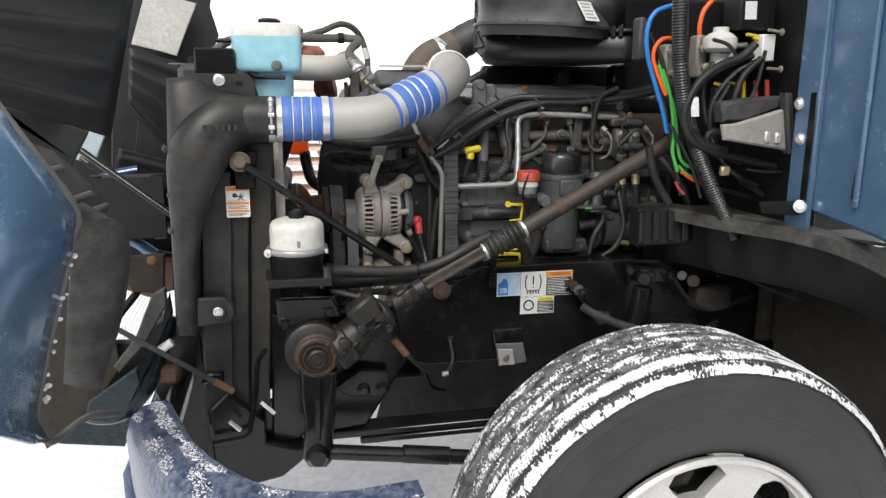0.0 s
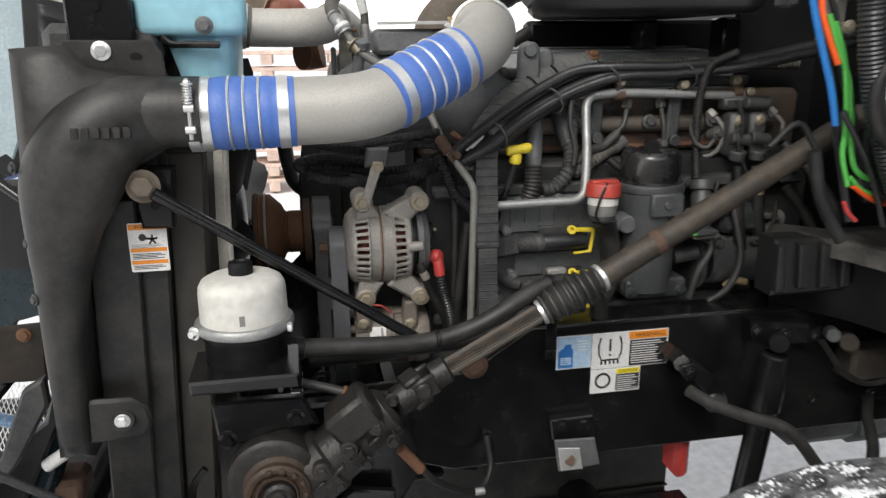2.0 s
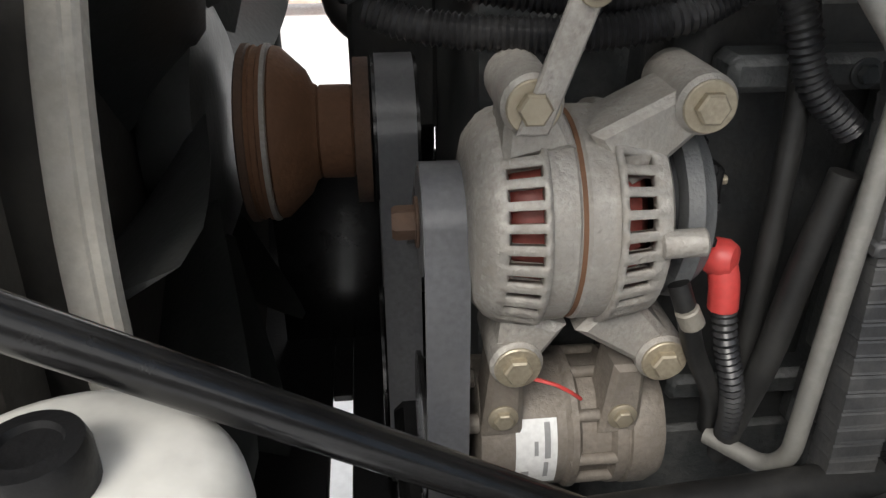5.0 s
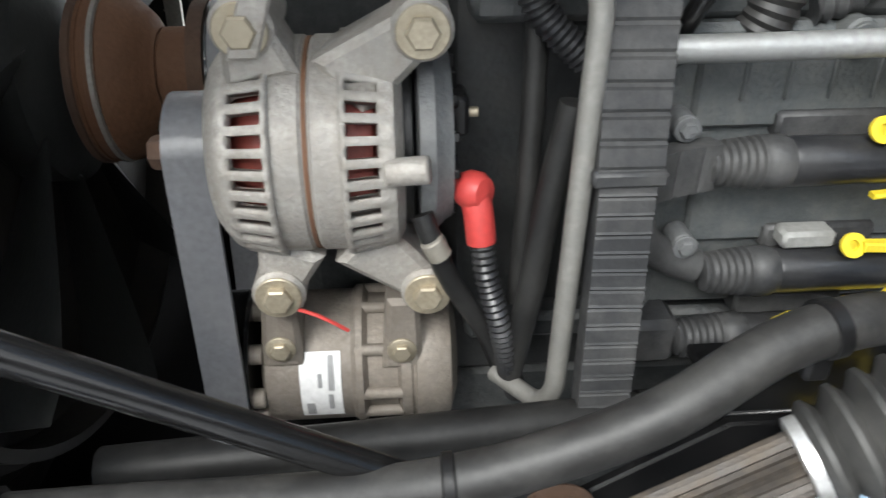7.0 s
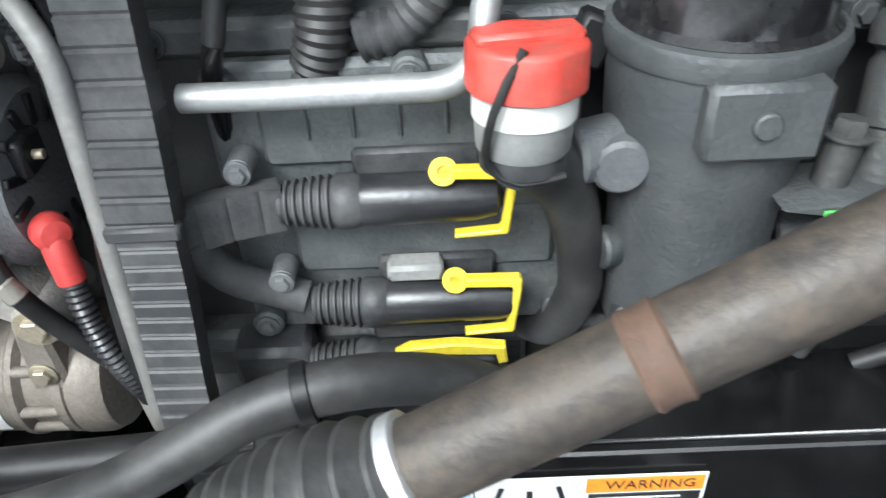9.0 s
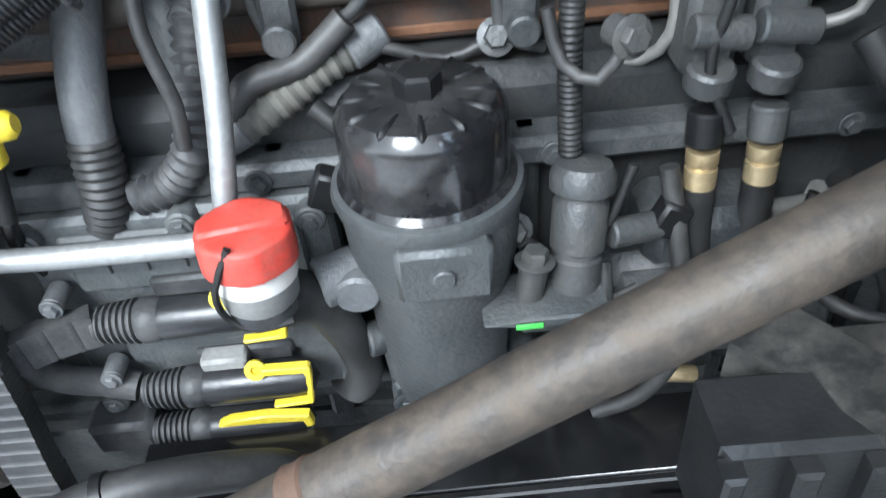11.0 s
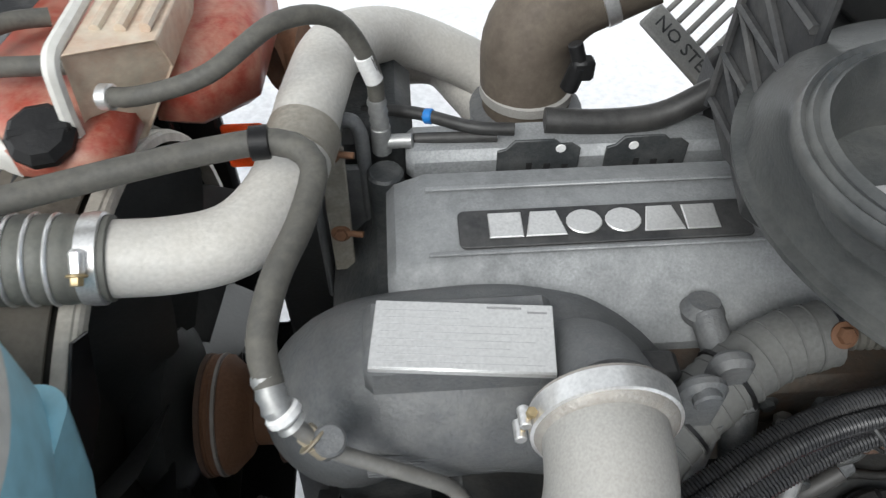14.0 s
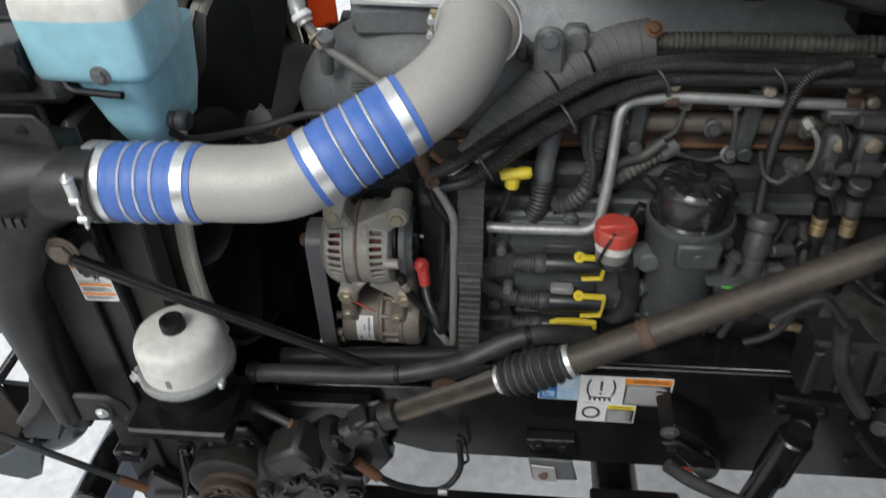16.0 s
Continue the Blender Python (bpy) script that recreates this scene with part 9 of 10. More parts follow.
def strip(line_, dz0, dz1, off):
    """A folded strip along a line: top face and a drop to the front."""
    v, f = [], []
    for i, q in enumerate(line_):
        t = (line_[min(i + 1, len(line_) - 1)] - line_[max(i - 1, 0)])
        nrm = Vector((t.y, -t.x, 0)).normalized() * -1
        for o, z in ((-0.035, 0.004), (off, 0.0), (off, -dz0), (off - 0.006, -dz0), (off - 0.006, -0.008), (-0.035, -0.004)):
            v.append(tuple(q + nrm * o * (-1) + Vector((0, 0, z))))
    for i in range(len(line_) - 1):
        for j in range(6):
            f.append((i * 6 + j, i * 6 + (j + 1) % 6, (i + 1) * 6 + (j + 1) % 6, (i + 1) * 6 + j))
    return v, f

part("lip", strip(lp, 0.035, 0, 0.02), ARCH, fen, "worn grey-edged lip")
v, f = [], []
for i, q in enumerate(lp):
    t = (lp[min(i + 1, len(lp) - 1)] - lp[max(i - 1, 0)])
    n = Vector((t.y, -t.x, 0)).normalized()
    wob = 0.004 * math.sin(i * 1.1)
    for z, o in ((-0.01, 0.03), (-0.08, 0.032 + wob), (-0.13, 0.034 + wob), (-0.17, 0.05)):
        v.append(tuple(q - n * o + Vector((0, 0, z))))
for i in range(len(lp) - 1):
    for j in range(3):
        f.append((i * 4 + j, i * 4 + j + 1, (i + 1) * 4 + j + 1, (i + 1) * 4 + j))
part("wall", (v, f), PLASTIC, fen, angle=60)
part("shelf", plate([(0.600, 2.03), (0.845, 2.03), (0.845, 1.66), (0.90, 1.44), (0.87, 1.48), (0.80, 1.63), (0.70, 1.84), (0.655, 1.94)], 1.190, 0.008, 0.003, "z"), ARCH, fen, "scuffed black shelf")
part("shelf_bolt", join(hexbolt((0.781, 1.600, 1.261), (-0.5, -0.8, 0.2), 0.010, 0.008), rod((0.785, 1.605, 1.260), (0.779, 1.598, 1.261), 0.015, 20)), STAINLESS, fen, "bright zinc bolt")
part("shelf_tab", plate([(0.681, 1.272), (0.821, 1.271), (0.822, 1.234), (0.692, 1.244)], 1.612, 0.012, 0.003), PLASTIC, fen)
nudge(fen, -0.003, -0.002, 0.010)
rb2 = thing("ribbed_cover", (0.62, 2.05, 1.1), "black ribbed plastic cover beside the inner fender", "cover")
part("cover", plate([(0.531, 1.220), (0.681, 1.215), (0.689, 1.111), (0.534, 1.111)], 1.93, 0.06, 0.006), BOX_BLACK, rb2)
for k in range(4):
    part("rib", plate([(0.529, 1.212), (0.543, 1.212), (0.546, 1.122), (0.532, 1.123)] if k == 0 else [(0.571, 1.211), (0.588, 1.210), (0.594, 1.127), (0.577, 1.127)] if k == 1 else [(0.616, 1.209), (0.634, 1.209), (0.641, 1.125), (0.623, 1.125)] if k == 2 else [(0.659, 1.208), (0.677, 1.207), (0.684, 1.123), (0.666, 1.124)], 1.916, 0.02, 0.003), BOX_BLACK, rb2)
hw = thing("brake_valve", (0.75, 1.95, 0.85), "dirty cast brake valve behind the wheel", "valve")
part("body", box((0.747, 1.950, 0.903), Vector((0.864, 1.950, 0.970)) + Vector((0, 0.06, 0)), 0.008), MUD, hw)
part("knob", rod((0.723, 1.940, 0.998), (0.749, 1.980, 0.987), 0.018, 14), MUD, hw)
part("knob", rod((0.685, 1.940, 1.017), (0.710, 1.980, 1.006), 0.014, 14), BLOCK, hw)
part("line", tube([(0.652, 1.930, 1.013), (0.712, 1.930, 0.942), (0.789, 1.930, 0.911), (0.935, 1.950, 0.940)], 0.006, 8), RUBBER, hw)
single("mud_wall", join(box((1.02, 1.30, 0.15), (1.05, 2.0, 1.15), 0.01), box((0.98, 1.96, 0.5), (1.02, 2.0, 1.15), 0.01)), MUD, "mud-caked black wheel-well wall behind the tyre", "wheel well")

# ---- bumper ----
bump = thing("bumper", (-0.6, 1.9, 0.5), "dark blue painted steel bumper dusted with snow", "bumper")
BP = [(-0.775, 1.86, 0), (-0.755, 1.80, 0), (-0.69, 1.62, 0), (-0.60, 1.47, 0), (-0.50, 1.375, 0), (-0.37, 1.335, 0), (-0.215, 1.345, 0)]
bl = spline(BP, 0.03)
v, f = [], []
prof = [(0.045, 0.78), (0.035, 0.795), (-0.02, 0.79), (-0.05, 0.765), (-0.062, 0.72), (-0.058, 0.60), (-0.05, 0.52), (-0.01, 0.50), (0.03, 0.52), (0.03, 0.70)]
for i, q in enumerate(bl):
    t = (bl[min(i + 1, len(bl) - 1)] - bl[max(i - 1, 0)])
    n = Vector((-t.y, t.x, 0)).normalized()
    for o, z in prof:
        v.append(tuple(Vector((q.x, q.y, z)) + n * o))
k = len(prof)
for i in range(len(bl) - 1):
    for j in range(k):
        f.append((i * k + j, i * k + (j + 1) % k, (i + 1) * k + (j + 1) % k, (i + 1) * k + j))
f += [tuple(range(k))[::-1], tuple((len(bl) - 1) * k + j for j in range(k))]
shell_ob = part("shell", (v, f), PAINT_FROST, bump, angle=50)
rng = random.Random(9)
sv, sf = [], []
for _ in range(6500):
    i = rng.randrange(0, len(bl) - 1)
    q = bl[i].lerp(bl[i + 1], rng.random())
    t = bl[i + 1] - bl[i]
    n = Vector((-t.y, t.x, 0)).normalized()
    o = rng.uniform(-0.045, 0.035)
    if noise.noise((q.x * 14, q.y * 14, o * 30)) < 0.14 + rng.uniform(-0.12, 0.16):
        continue
    z = 0.794 if o > -0.02 else 0.791 - (-0.02 - o) * 0.85
    c3 = Vector((q.x, q.y, z)) + n * o
    s = rng.uniform(0.0008, 0.0028)
    i0 = len(sv)
    for d in ((1, 0, 0), (-1, 0, 0), (0, 1, 0), (0, -1, 0), (0, 0, 0.45), (0, 0, -0.4)):
        sv.append(tuple(c3 + Vector(d) * s * rng.uniform(0.7, 1.4)))
    for q3 in ((0, 2, 4), (2, 1, 4), (1, 3, 4), (3, 0, 4), (2, 0, 5), (1, 2, 5), (3, 1, 5), (0, 3, 5)):
        sf.append(tuple(i0 + j for j in q3))
part("snow_flecks", (sv, sf), SNOW, bump, "flecks of snow", kind="stuff")
nudge(bump, 0.014, -0.030, 0.012)
part("centre_section", box((-0.86, 1.90, 0.42), (-0.80, 3.0, 0.60), 0.02), PAINT_DARK, bump)
bk = thing("bumper_bracket", (-0.6, 1.95, 0.6), "black steel bumper brackets and tow frame below the radiator", "bracket")
part("arm", plate([(-0.645, 0.723), (-0.594, 0.772), (-0.500, 0.684), (-0.503, 0.621), (-0.417, 0.595), (-0.371, 0.638), (-0.372, 0.590), (-0.463, 0.519), (-0.551, 0.502), (-0.634, 0.542)], 1.93, 0.03, 0.005), STEEL_BLACK, bk)
part("cross_tube", rod((-0.74, 1.90, 0.70), (-0.74, 2.98, 0.70), 0.03, 16), STEEL_BLACK, bk)
part("strap", sweep(filleted([(-0.634, 1.900, 0.651), (-0.544, 1.900, 0.660), (-0.522, 1.920, 0.769), (-0.514, 1.930, 0.856), (-0.491, 1.930, 0.884)], 0.02), 0.0065, 8), STEEL_BLACK, bk)
part("tag_wire", rod((-0.509, 1.890, 0.757), (-0.477, 1.890, 0.723), 0.005, 8), DECAL, bk)
part("tag_wire", rod((-0.589, 1.890, 0.712), (-0.563, 1.890, 0.685), 0.006, 8), SILVER_PL, bk)
part("upright", plate([(-0.543, 0.682), (-0.453, 0.737), (-0.399, 0.584), (-0.522, 0.508), (-0.582, 0.491)], 1.98, 0.03, 0.006), STEEL_BLACK, bk)
part("shelf", box((-0.66, 1.93, 0.80), (-0.60, 2.9, 0.83), 0.006), STEEL_BLACK, bk)
# two dark plates added as a backdrop, so the gap below the radiator stays dark
part("lower_support", plate([(-0.865, 0.838), (-0.690, 0.877), (-0.679, 0.322), (-0.725, 0.313), (-0.786, 0.509), (-0.837, 0.642)], 2.3, 0.03, 0.006), STEEL_BLACK, bk)
part("lower_guard", plate([(-0.854, 0.729), (-0.695, 0.652), (-0.757, 0.374), (-0.872, 0.393), (-0.834, 0.577)], 2.5, 0.02, 0.005), STEEL_BLACK, bk)

# ---- the opened hood, tipped forward ----
hood = thing("hood", (-1.0, 1.6, 0.75), "dark blue truck hood tipped open, with black liner", "hood")


def sheet_of(pts, mat, name, label="", thick=0.012, n=8, parent=None):
    """A bent sheet through rows of points."""
    rows = [spline(r, 0.04) for r in pts]
    m = min(len(r) for r in rows)
    rows = [[r[round(i * (len(r) - 1) / (m - 1))] for i in range(m)] for r in rows]
    cols = [spline([r[i] for r in rows], 0.04) for i in range(m)]
    k = min(len(c) for c in cols)
    cols = [[c[round(i * (len(c) - 1) / (k - 1))] for i in range(k)] for c in cols]
    v, f = [], []
    for c in cols:
        v += [tuple(p) for p in c]
    for i in range(m - 1):
        for j in range(k - 1):
            f.append((i * k + j, i * k + j + 1, (i + 1) * k + j + 1, (i + 1) * k + j))
    ob = part(name, (v, f), mat, parent or hood, label, angle=60)
    so = ob.modifiers.new("thickness", "SOLIDIFY")
    so.thickness, so.offset = thick, 0
    return ob


# outer skin of the fender: the arch edge, then back to the left
sheet_of([[(-0.869, 1.360, 1.526), (-0.823, 1.360, 1.439), (-0.776, 1.400, 1.334), (-0.831, 1.480, 1.195), (-0.898, 1.560, 1.024), (-0.944, 1.620, 0.881), (-0.932, 1.640, 0.821)],
          [(-0.889, 1.300, 1.502), (-0.847, 1.300, 1.420), (-0.797, 1.330, 1.303), (-0.847, 1.400, 1.197), (-0.907, 1.470, 1.047), (-0.945, 1.520, 0.932), (-0.929, 1.550, 0.861)],
          [(-0.935, 1.220, 1.452), (-0.897, 1.220, 1.383), (-0.857, 1.240, 1.298), (-0.887, 1.280, 1.196), (-0.922, 1.330, 1.091), (-0.944, 1.370, 1.009), (-0.934, 1.400, 0.954)],
          [(-1.038, 1.200, 1.426), (-1.002, 1.200, 1.366), (-0.960, 1.200, 1.296), (-0.980, 1.220, 1.204), (-1.002, 1.250, 1.129), (-1.021, 1.280, 1.075), (-1.011, 1.300, 1.038)]], PAINT, "fender_skin", "dark blue painted fender skin", 0.006)
part("arch_edge", sweep(spline([(-0.878, 1.370, 1.534), (-0.825, 1.370, 1.442), (-0.777, 1.410, 1.335), (-0.798, 1.440, 1.282), (-0.837, 1.500, 1.180), (-0.901, 1.575, 1.019), (-0.945, 1.630, 0.876), (-0.930, 1.650, 0.815), (-0.884, 1.750, 0.819), (-0.840, 1.850, 0.780)], 0.02), 0.0085, 8), RUBBER_GREY, hood, "grey worn arch edge")
rng = random.Random(4)
q = spline([(-0.803, 1.450, 1.271), (-0.834, 1.490, 1.192), (-0.876, 1.545, 1.083), (-0.918, 1.600, 0.964), (-0.945, 1.632, 0.880)], 0.006)
for i in range(17):
    k = rng.uniform(0.55, 1.5)
    part("ice_fleck", lathe([(0.0, 0.004 * k), (0.003 * k, 0.003), (0.005 * k, 0.0)], q[int(rng.random() * (len(q) - 1))] + Vector((0.004 + rng.uniform(0, 0.012), 0, rng.uniform(-0.008, 0.008))), (0.3, -1, rng.uniform(-0.5, 0.5)), 7), SNOW, hood)
# the far inner shell that closes the hood behind the liners
part("inner_shell", plate([(-1.75, 0.98), (-0.80, 0.98), (-0.74, 1.4), (-0.72, 1.95), (-1.75, 1.95)], 3.30, 0.02, 0.006), LINER, hood, "dark inner face of the far hood side")
# its paleness is backlight put into the colour; the shell behind blocks the sky
part("inner_face", plate([(-1.136, 1.817), (-0.935, 1.821), (-0.974, 1.604), (-1.077, 1.363), (-1.131, 1.239), (-1.213, 1.260)], 3.15, 0.012, 0.004), HOOD_SKIN, hood, "fibreglass inner face of the hood, paled blue for light through it")
part("inner_brace", rod((-1.032, 2.550, 1.340), (-0.763, 2.450, 1.144), 0.011, 12), STEEL_BLACK, hood)
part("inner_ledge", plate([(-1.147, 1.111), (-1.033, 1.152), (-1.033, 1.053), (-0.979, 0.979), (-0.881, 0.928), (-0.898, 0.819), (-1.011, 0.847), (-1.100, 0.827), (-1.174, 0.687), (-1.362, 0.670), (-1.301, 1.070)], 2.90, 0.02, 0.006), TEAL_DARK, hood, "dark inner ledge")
part("inner_rim", tube([(-1.132, 2.860, 1.151), (-1.063, 2.860, 1.208), (-0.994, 2.860, 1.230), (-0.925, 2.860, 1.242)], 0.020, 10), PAINT_DARK, hood, "blue painted rim of the far arch")
part("inner_rim", tube([(-1.003, 2.840, 1.018), (-0.946, 2.840, 0.987), (-0.890, 2.840, 0.941)], 0.022, 10), PAINT, hood, "blue painted rim of the far arch")
part("inner_box", box((-1.024, 2.800, 1.076), (-0.870, 2.700, 1.192), 0.02), LINER, hood)
# the dusty shelf that joins the liner to the hood's edge
sheet_of([[(-0.873, 1.500, 1.440), (-0.844, 1.560, 1.420), (-0.817, 1.640, 1.361), (-0.790, 1.720, 1.292)],
          [(-0.854, 1.470, 1.412), (-0.831, 1.510, 1.386), (-0.809, 1.560, 1.347), (-0.777, 1.620, 1.295)],
          [(-0.822, 1.440, 1.375), (-0.804, 1.460, 1.353), (-0.790, 1.480, 1.325), (-0.778, 1.520, 1.294)]], ARCH, "liner_shelf", "dusty grey-black liner shelf", 0.006)
for p, q in (((-0.804, 1.440, 1.343), (-0.785, 1.550, 1.344)), ((-0.836, 1.460, 1.393), (-0.827, 1.540, 1.393)), ((-0.773, 1.480, 1.321), (-0.767, 1.580, 1.316))):
    part("shelf_rib", rod(p, q, 0.006, 8), RUBBER_GREY, hood)
# the curved inner arch liner
sheet_of([[(-0.802, 1.460, 1.313), (-0.823, 1.520, 1.216), (-0.862, 1.600, 1.087), (-0.908, 1.700, 0.924)],
          [(-0.770, 1.470, 1.315), (-0.778, 1.540, 1.209), (-0.814, 1.620, 1.078), (-0.865, 1.720, 0.896)],
          [(-0.740, 1.500, 1.304), (-0.737, 1.550, 1.237), (-0.779, 1.660, 1.075), (-0.860, 1.780, 0.874)],
          [(-0.739, 1.580, 1.270), (-0.744, 1.640, 1.208), (-0.792, 1.740, 1.052), (-0.872, 1.840, 0.864)]], ARCH, "arch_liner", "scuffed grey-black arch liner", 0.006)
part("liner_tab", plate([(-0.782, 1.340), (-0.743, 1.314), (-0.771, 1.304), (-0.791, 1.318)], 1.45, 0.03, 0.004), PLASTIC_GREY, hood)


def ribbed_panel(name, corners, n, mat, parent, amp=0.012, label=""):
    """A four-cornered panel with n round ridges across it."""
    a, b, c, d = [Vector(q) for q in corners]
    nrm = (b - a).cross(d - a).normalized()
    if nrm.y > 0:
        nrm = -nrm
    v, f = [], []
    U, W = 14, n * 10
    for j in range(W + 1):
        for i in range(U + 1):
            u, w = i / U, j / W
            p = a.lerp(b, u).lerp(d.lerp(c, u), w)
            s = (w * n) % 1
            fade = min(1, u * 5, (1 - u) * 5)
            h = amp * max(0.0, math.sin(math.pi * (s - 0.25) * 2)) * fade if 0.25 < s < 0.75 else 0
            v.append(tuple(p + nrm * h))
    for j in range(W):
        for i in range(U):
            f.append((j * (U + 1) + i, j * (U + 1) + i + 1, (j + 1) * (U + 1) + i + 1, (j + 1) * (U + 1) + i))
    ob = part(name, (v, f), mat, parent, label, angle=50)
    so = ob.modifiers.new("thickness", "SOLIDIFY")
    so.thickness, so.offset = 0.005, 0
    return ob


ribbed_panel("liner_panel", [(-1.056, 1.720, 1.750), (-0.736, 1.950, 1.776), (-0.809, 1.880, 1.423), (-1.045, 1.620, 1.535)], 4, LINER, hood, 0.014, "black ribbed hood liner")
part("liner_lower", plate([(-1.090, 1.548), (-0.834, 1.440), (-0.867, 1.381), (-0.883, 1.352), (-0.940, 1.409), (-1.087, 1.570)], 1.80, 0.01, 0.003), LINER, hood)
ribbed_panel("liner_panel", [(-0.929, 2.900, 1.659), (-0.697, 2.980, 1.592), (-0.801, 2.940, 1.270), (-0.944, 2.880, 1.473)], 4, LINER, hood, 0.008, "black ribbed hood liner")
ribbed_panel("liner_panel", [(-0.996, 2.930, 1.315), (-0.787, 2.980, 1.246), (-0.796, 2.980, 1.119), (-1.034, 2.930, 1.195)], 2, LINER, hood, 0.008, "black ribbed hood liner")
part("heat_patch", plate([(-0.870, 1.857), (-0.704, 1.817), (-0.783, 1.636), (-0.838, 1.652), (-0.932, 1.674)], 2.96, 0.008, 0.002), FOIL, hood, "silver heat-shield patch")
part("back_panel", plate([(-0.994, 1.960), (-0.634, 1.975), (-0.667, 1.817), (-0.641, 1.717), (-0.704, 1.573), (-0.796, 1.238), (-0.822, 0.842), (-1.086, 0.856)], 3.06, 0.02, 0.005), LINER, hood)
part("mid_panel", plate([(-0.937, 1.420), (-0.807, 1.275), (-0.833, 0.901), (-1.008, 0.953)], 3.0, 0.01, 0.003), LINER, hood)
part("hood_rod", rod((-1.143, 3.000, 1.277), (-0.807, 2.850, 1.051), 0.008, 10), STEEL_BLACK, hood)
part("inner_brace", plate([(-1.110, 1.262), (-0.979, 1.189), (-1.002, 0.904), (-0.918, 0.890), (-0.902, 0.972), (-0.960, 1.199), (-1.053, 1.290)], 2.88, 0.008, 0.002), LINER, hood)
part("tag", plate([(-0.900, 1.023), (-0.861, 1.027), (-0.868, 0.974), (-0.908, 0.972)], 2.97, -0.002, 0.0005), DECAL_GR, hood)
part("lower_liner", plate([(-1.225, 0.637), (-0.902, 0.644), (-0.896, 0.571), (-0.946, 0.467), (-1.034, 0.362), (-1.138, 0.342), (-1.250, 0.372)], 2.80, 0.02, 0.005), LINER, hood)
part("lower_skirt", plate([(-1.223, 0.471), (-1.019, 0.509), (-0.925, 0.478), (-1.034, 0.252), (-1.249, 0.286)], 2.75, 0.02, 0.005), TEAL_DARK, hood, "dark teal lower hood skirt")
part("lower_beam", plate([(-1.205, 0.604), (-0.961, 0.580), (-0.978, 0.528), (-1.213, 0.545)], 2.86, 0.03, 0.005), PAINT_DARK, hood, "navy blue beam below the mesh")
nudge(hood, 0.006, -0.028, 0.011)
part("lower_pocket", plate([(-0.989, 0.999), (-0.862, 0.975), (-0.855, 0.844), (-0.952, 0.704), (-1.048, 0.639), (-1.067, 0.716)], 1.978, 0.01, 0.003), MUD, hood, "dirty brown-black pocket inside the fender")
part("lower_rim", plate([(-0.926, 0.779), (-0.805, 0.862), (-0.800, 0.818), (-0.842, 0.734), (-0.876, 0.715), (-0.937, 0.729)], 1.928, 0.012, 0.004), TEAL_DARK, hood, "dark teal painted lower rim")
part("inner_frame", plate([(-0.903, 0.905), (-0.832, 0.899), (-0.755, 0.952), (-0.729, 1.024), (-0.725, 0.965), (-0.791, 0.835), (-0.851, 0.726), (-0.933, 0.727)], 2.018, 0.02, 0.005), LINER, hood)
gr = thing("grille", (-0.9, 2.3, 0.75), "dark blue grille surround with a bright wire mesh", "grille")
part("surround", sweep(filleted([(-1.043, 2.050, 0.827), (-0.955, 2.050, 0.695), (-0.881, 2.050, 0.690), (-0.813, 2.050, 0.759), (-0.743, 2.100, 0.940)], 0.03), 0.030, 10), TEAL_DARK, gr)
part("crossbar", sweep([Vector((-1.095, 2.470, 0.781)), Vector((-0.889, 2.470, 0.694))], 0.020, 12, 0.7), PAINT, gr, "blue crossbar")
v, f = [], []
M0, MU, MV = Vector((-1.101, 2.500, 0.983)), Vector((0.295, 0.000, -0.123)), Vector((-0.071, 0.000, -0.389))
wires = []
for i in range(56):
    for sgn in (1, -1):
        p0 = i / 55 * 1.8 - 0.4
        a0, a1 = (p0, 0.0), (p0 + 0.42 * sgn, 1.0)
        lo_, hi_ = sorted((a0[0], a1[0]))
        if lo_ < 0 or hi_ > 1:
            continue
        wires.append(sweep([M0 + MU * a0[0] + MV * a0[1], M0 + MU * a1[0] + MV * a1[1]], 0.0011, 5))
part("mesh", join(*wires), STAINLESS, gr, "bright wire mesh", kind="stuff")
fb = thing("hood_linkage", (-0.8, 2.0, 0.75), "rusty steel linkage arms and stay rod of the open hood", "linkage")
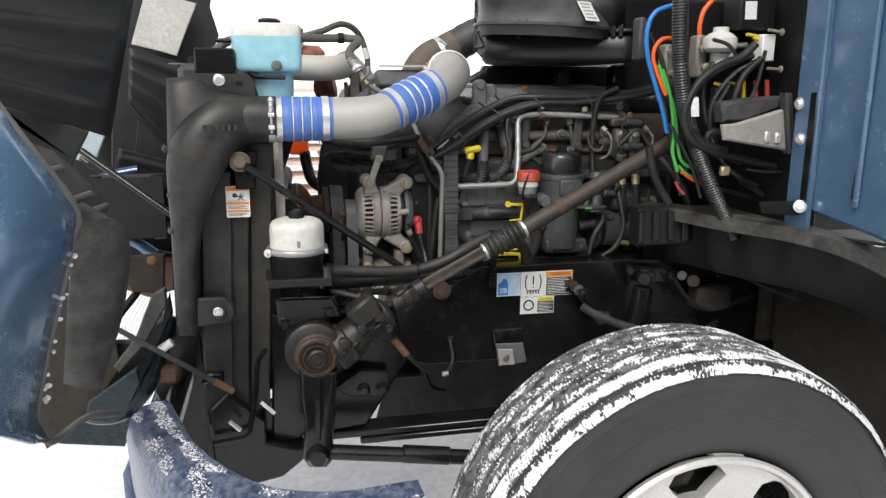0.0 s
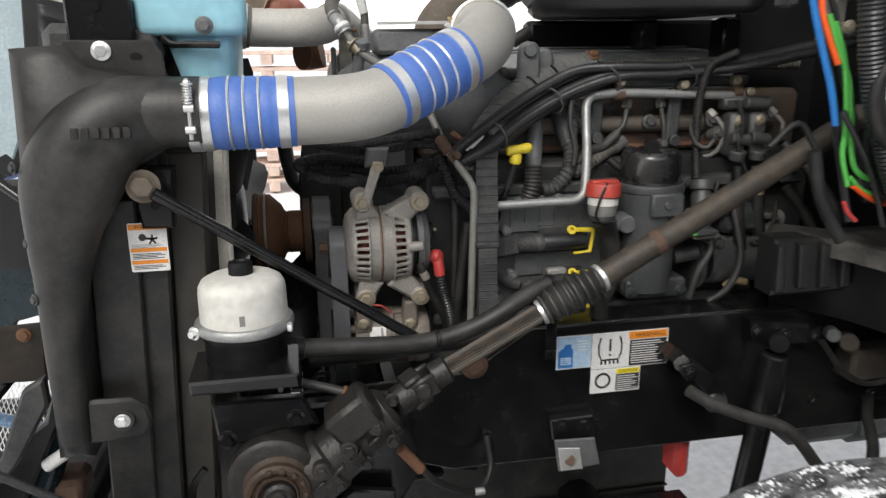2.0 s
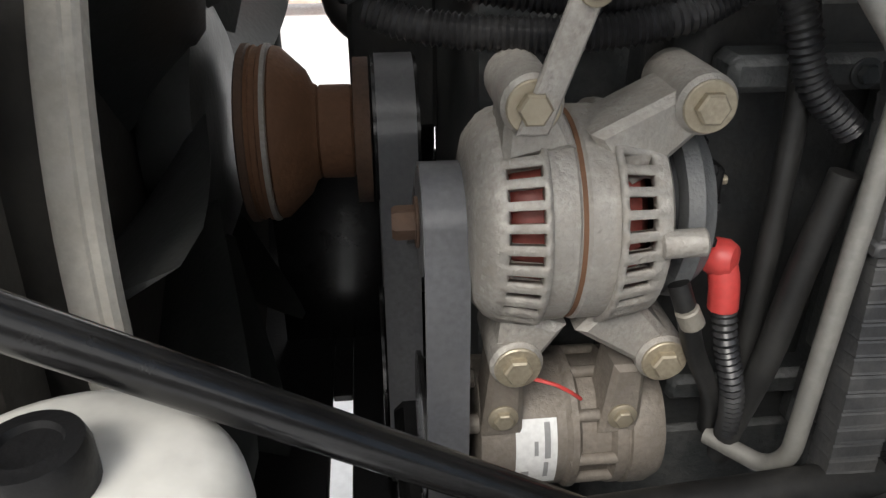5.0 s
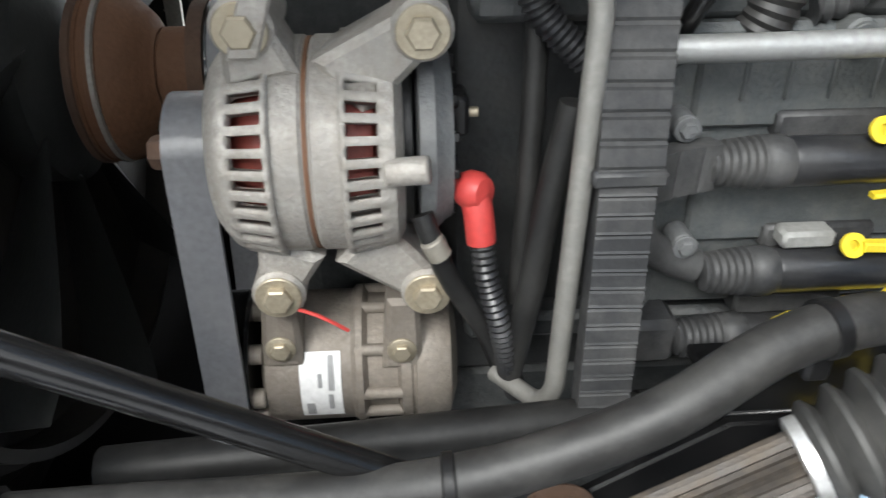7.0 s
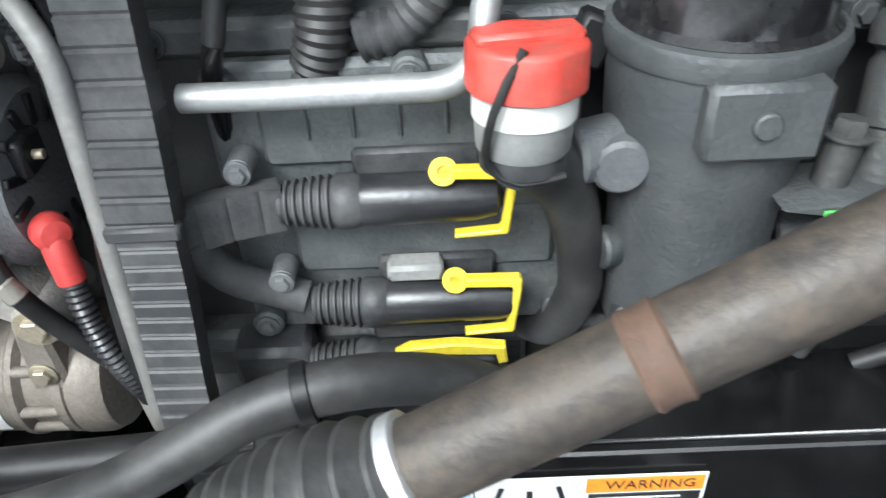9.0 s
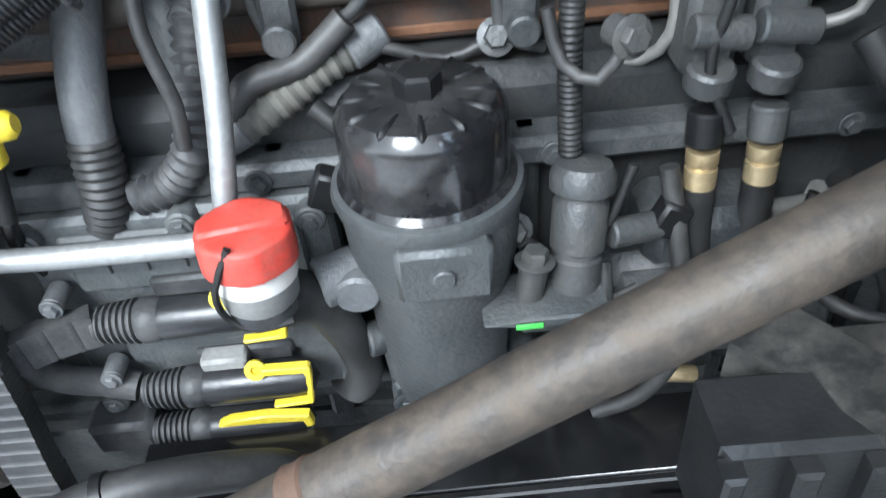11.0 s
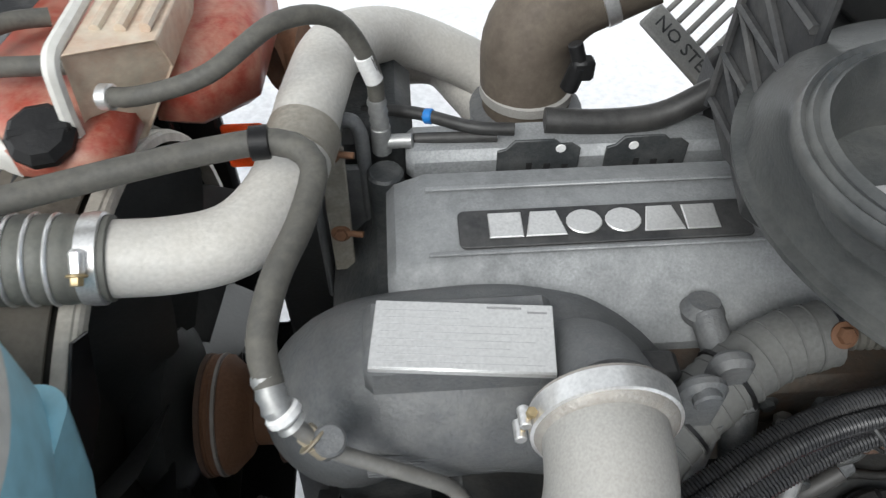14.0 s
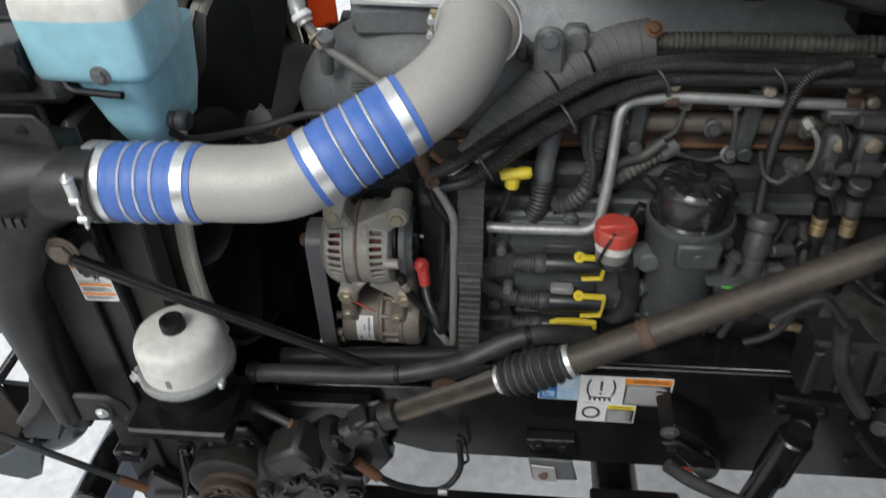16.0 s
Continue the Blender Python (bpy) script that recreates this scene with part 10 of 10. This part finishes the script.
part("arm", plate([(-0.765, 1.033), (-0.731, 1.052), (-0.730, 1.005), (-0.793, 0.901), (-0.857, 0.832), (-0.870, 0.851), (-0.813, 0.920)], 1.97, 0.025, 0.004), PLASTIC_GREY, fb)
part("hinge_plate", plate([(-0.839, 1.122), (-0.733, 1.127), (-0.741, 1.027), (-0.813, 1.028), (-0.836, 1.065)], 2.02, 0.02, 0.004), MUD, fb, "dirty brown hinge plate")
part("hinge_bolt", hexbolt((-0.765, 2.02, 1.112), (0, -1, 0), 0.008, 0.006), RUST, fb)
part("rusty_beam", plate([(-0.996, 0.940), (-0.825, 0.915), (-0.832, 0.805), (-0.923, 0.779), (-1.006, 0.815)], 2.86, 0.05, 0.008), RUST_DARK, fb)
part("short_rod", rod((-0.860, 1.980, 0.967), (-0.807, 2.050, 1.028), 0.010, 12), STEEL_BLACK, fb)
part("stay", rod((-0.849, 1.870, 0.996), (-0.610, 1.878, 0.823), 0.0065, 12), PLASTIC_GREY, fb)
part("stay_end", rod((-0.618, 1.877, 0.829), (-0.575, 1.880, 0.797), 0.009, 12), RUST, fb, "rusty rod end")
part("hinge_block", box((-0.796, 2.050, 0.758), Vector((-0.725, 2.050, 0.814)) + Vector((0, 0.08, 0)), 0.01), RUST_DARK, fb)
part("buffer", rod((-0.767, 2.020, 0.868), (-0.731, 2.020, 0.891), 0.012, 12), DECAL, fb)
far = thing("pallet_stack", (-0.4, 9, 0), "snow-dusted stack of weathered wooden pallets in the yard", "pallets")
for k in range(9):
    for j in range(3):
        part("slat", box((-2.2 + 0.06 * ((k * 7 + j) % 4), 9.0 + 0.25 * j, 0.10 + 0.17 * k), (0.3 + 0.05 * ((k * 5 + j) % 3), 9.1 + 0.25 * j, 0.14 + 0.17 * k), 0.005), WOOD, far)
    for j in range(4):
        part("block", box((-2.1 + 0.72 * j, 9.0, 0.0 + 0.17 * k), (-1.98 + 0.72 * j, 9.7, 0.10 + 0.17 * k), 0.005), WOOD, far)

# a plain dark wall added out of view behind the viewer, to darken reflections
single("wall_south", box((-14, -7.3, -0.02), (14, -7.0, 4.2), 0.02), WALL, "added plain dark grey wall, out of view, that darkens reflections", "wall", kind="structure")
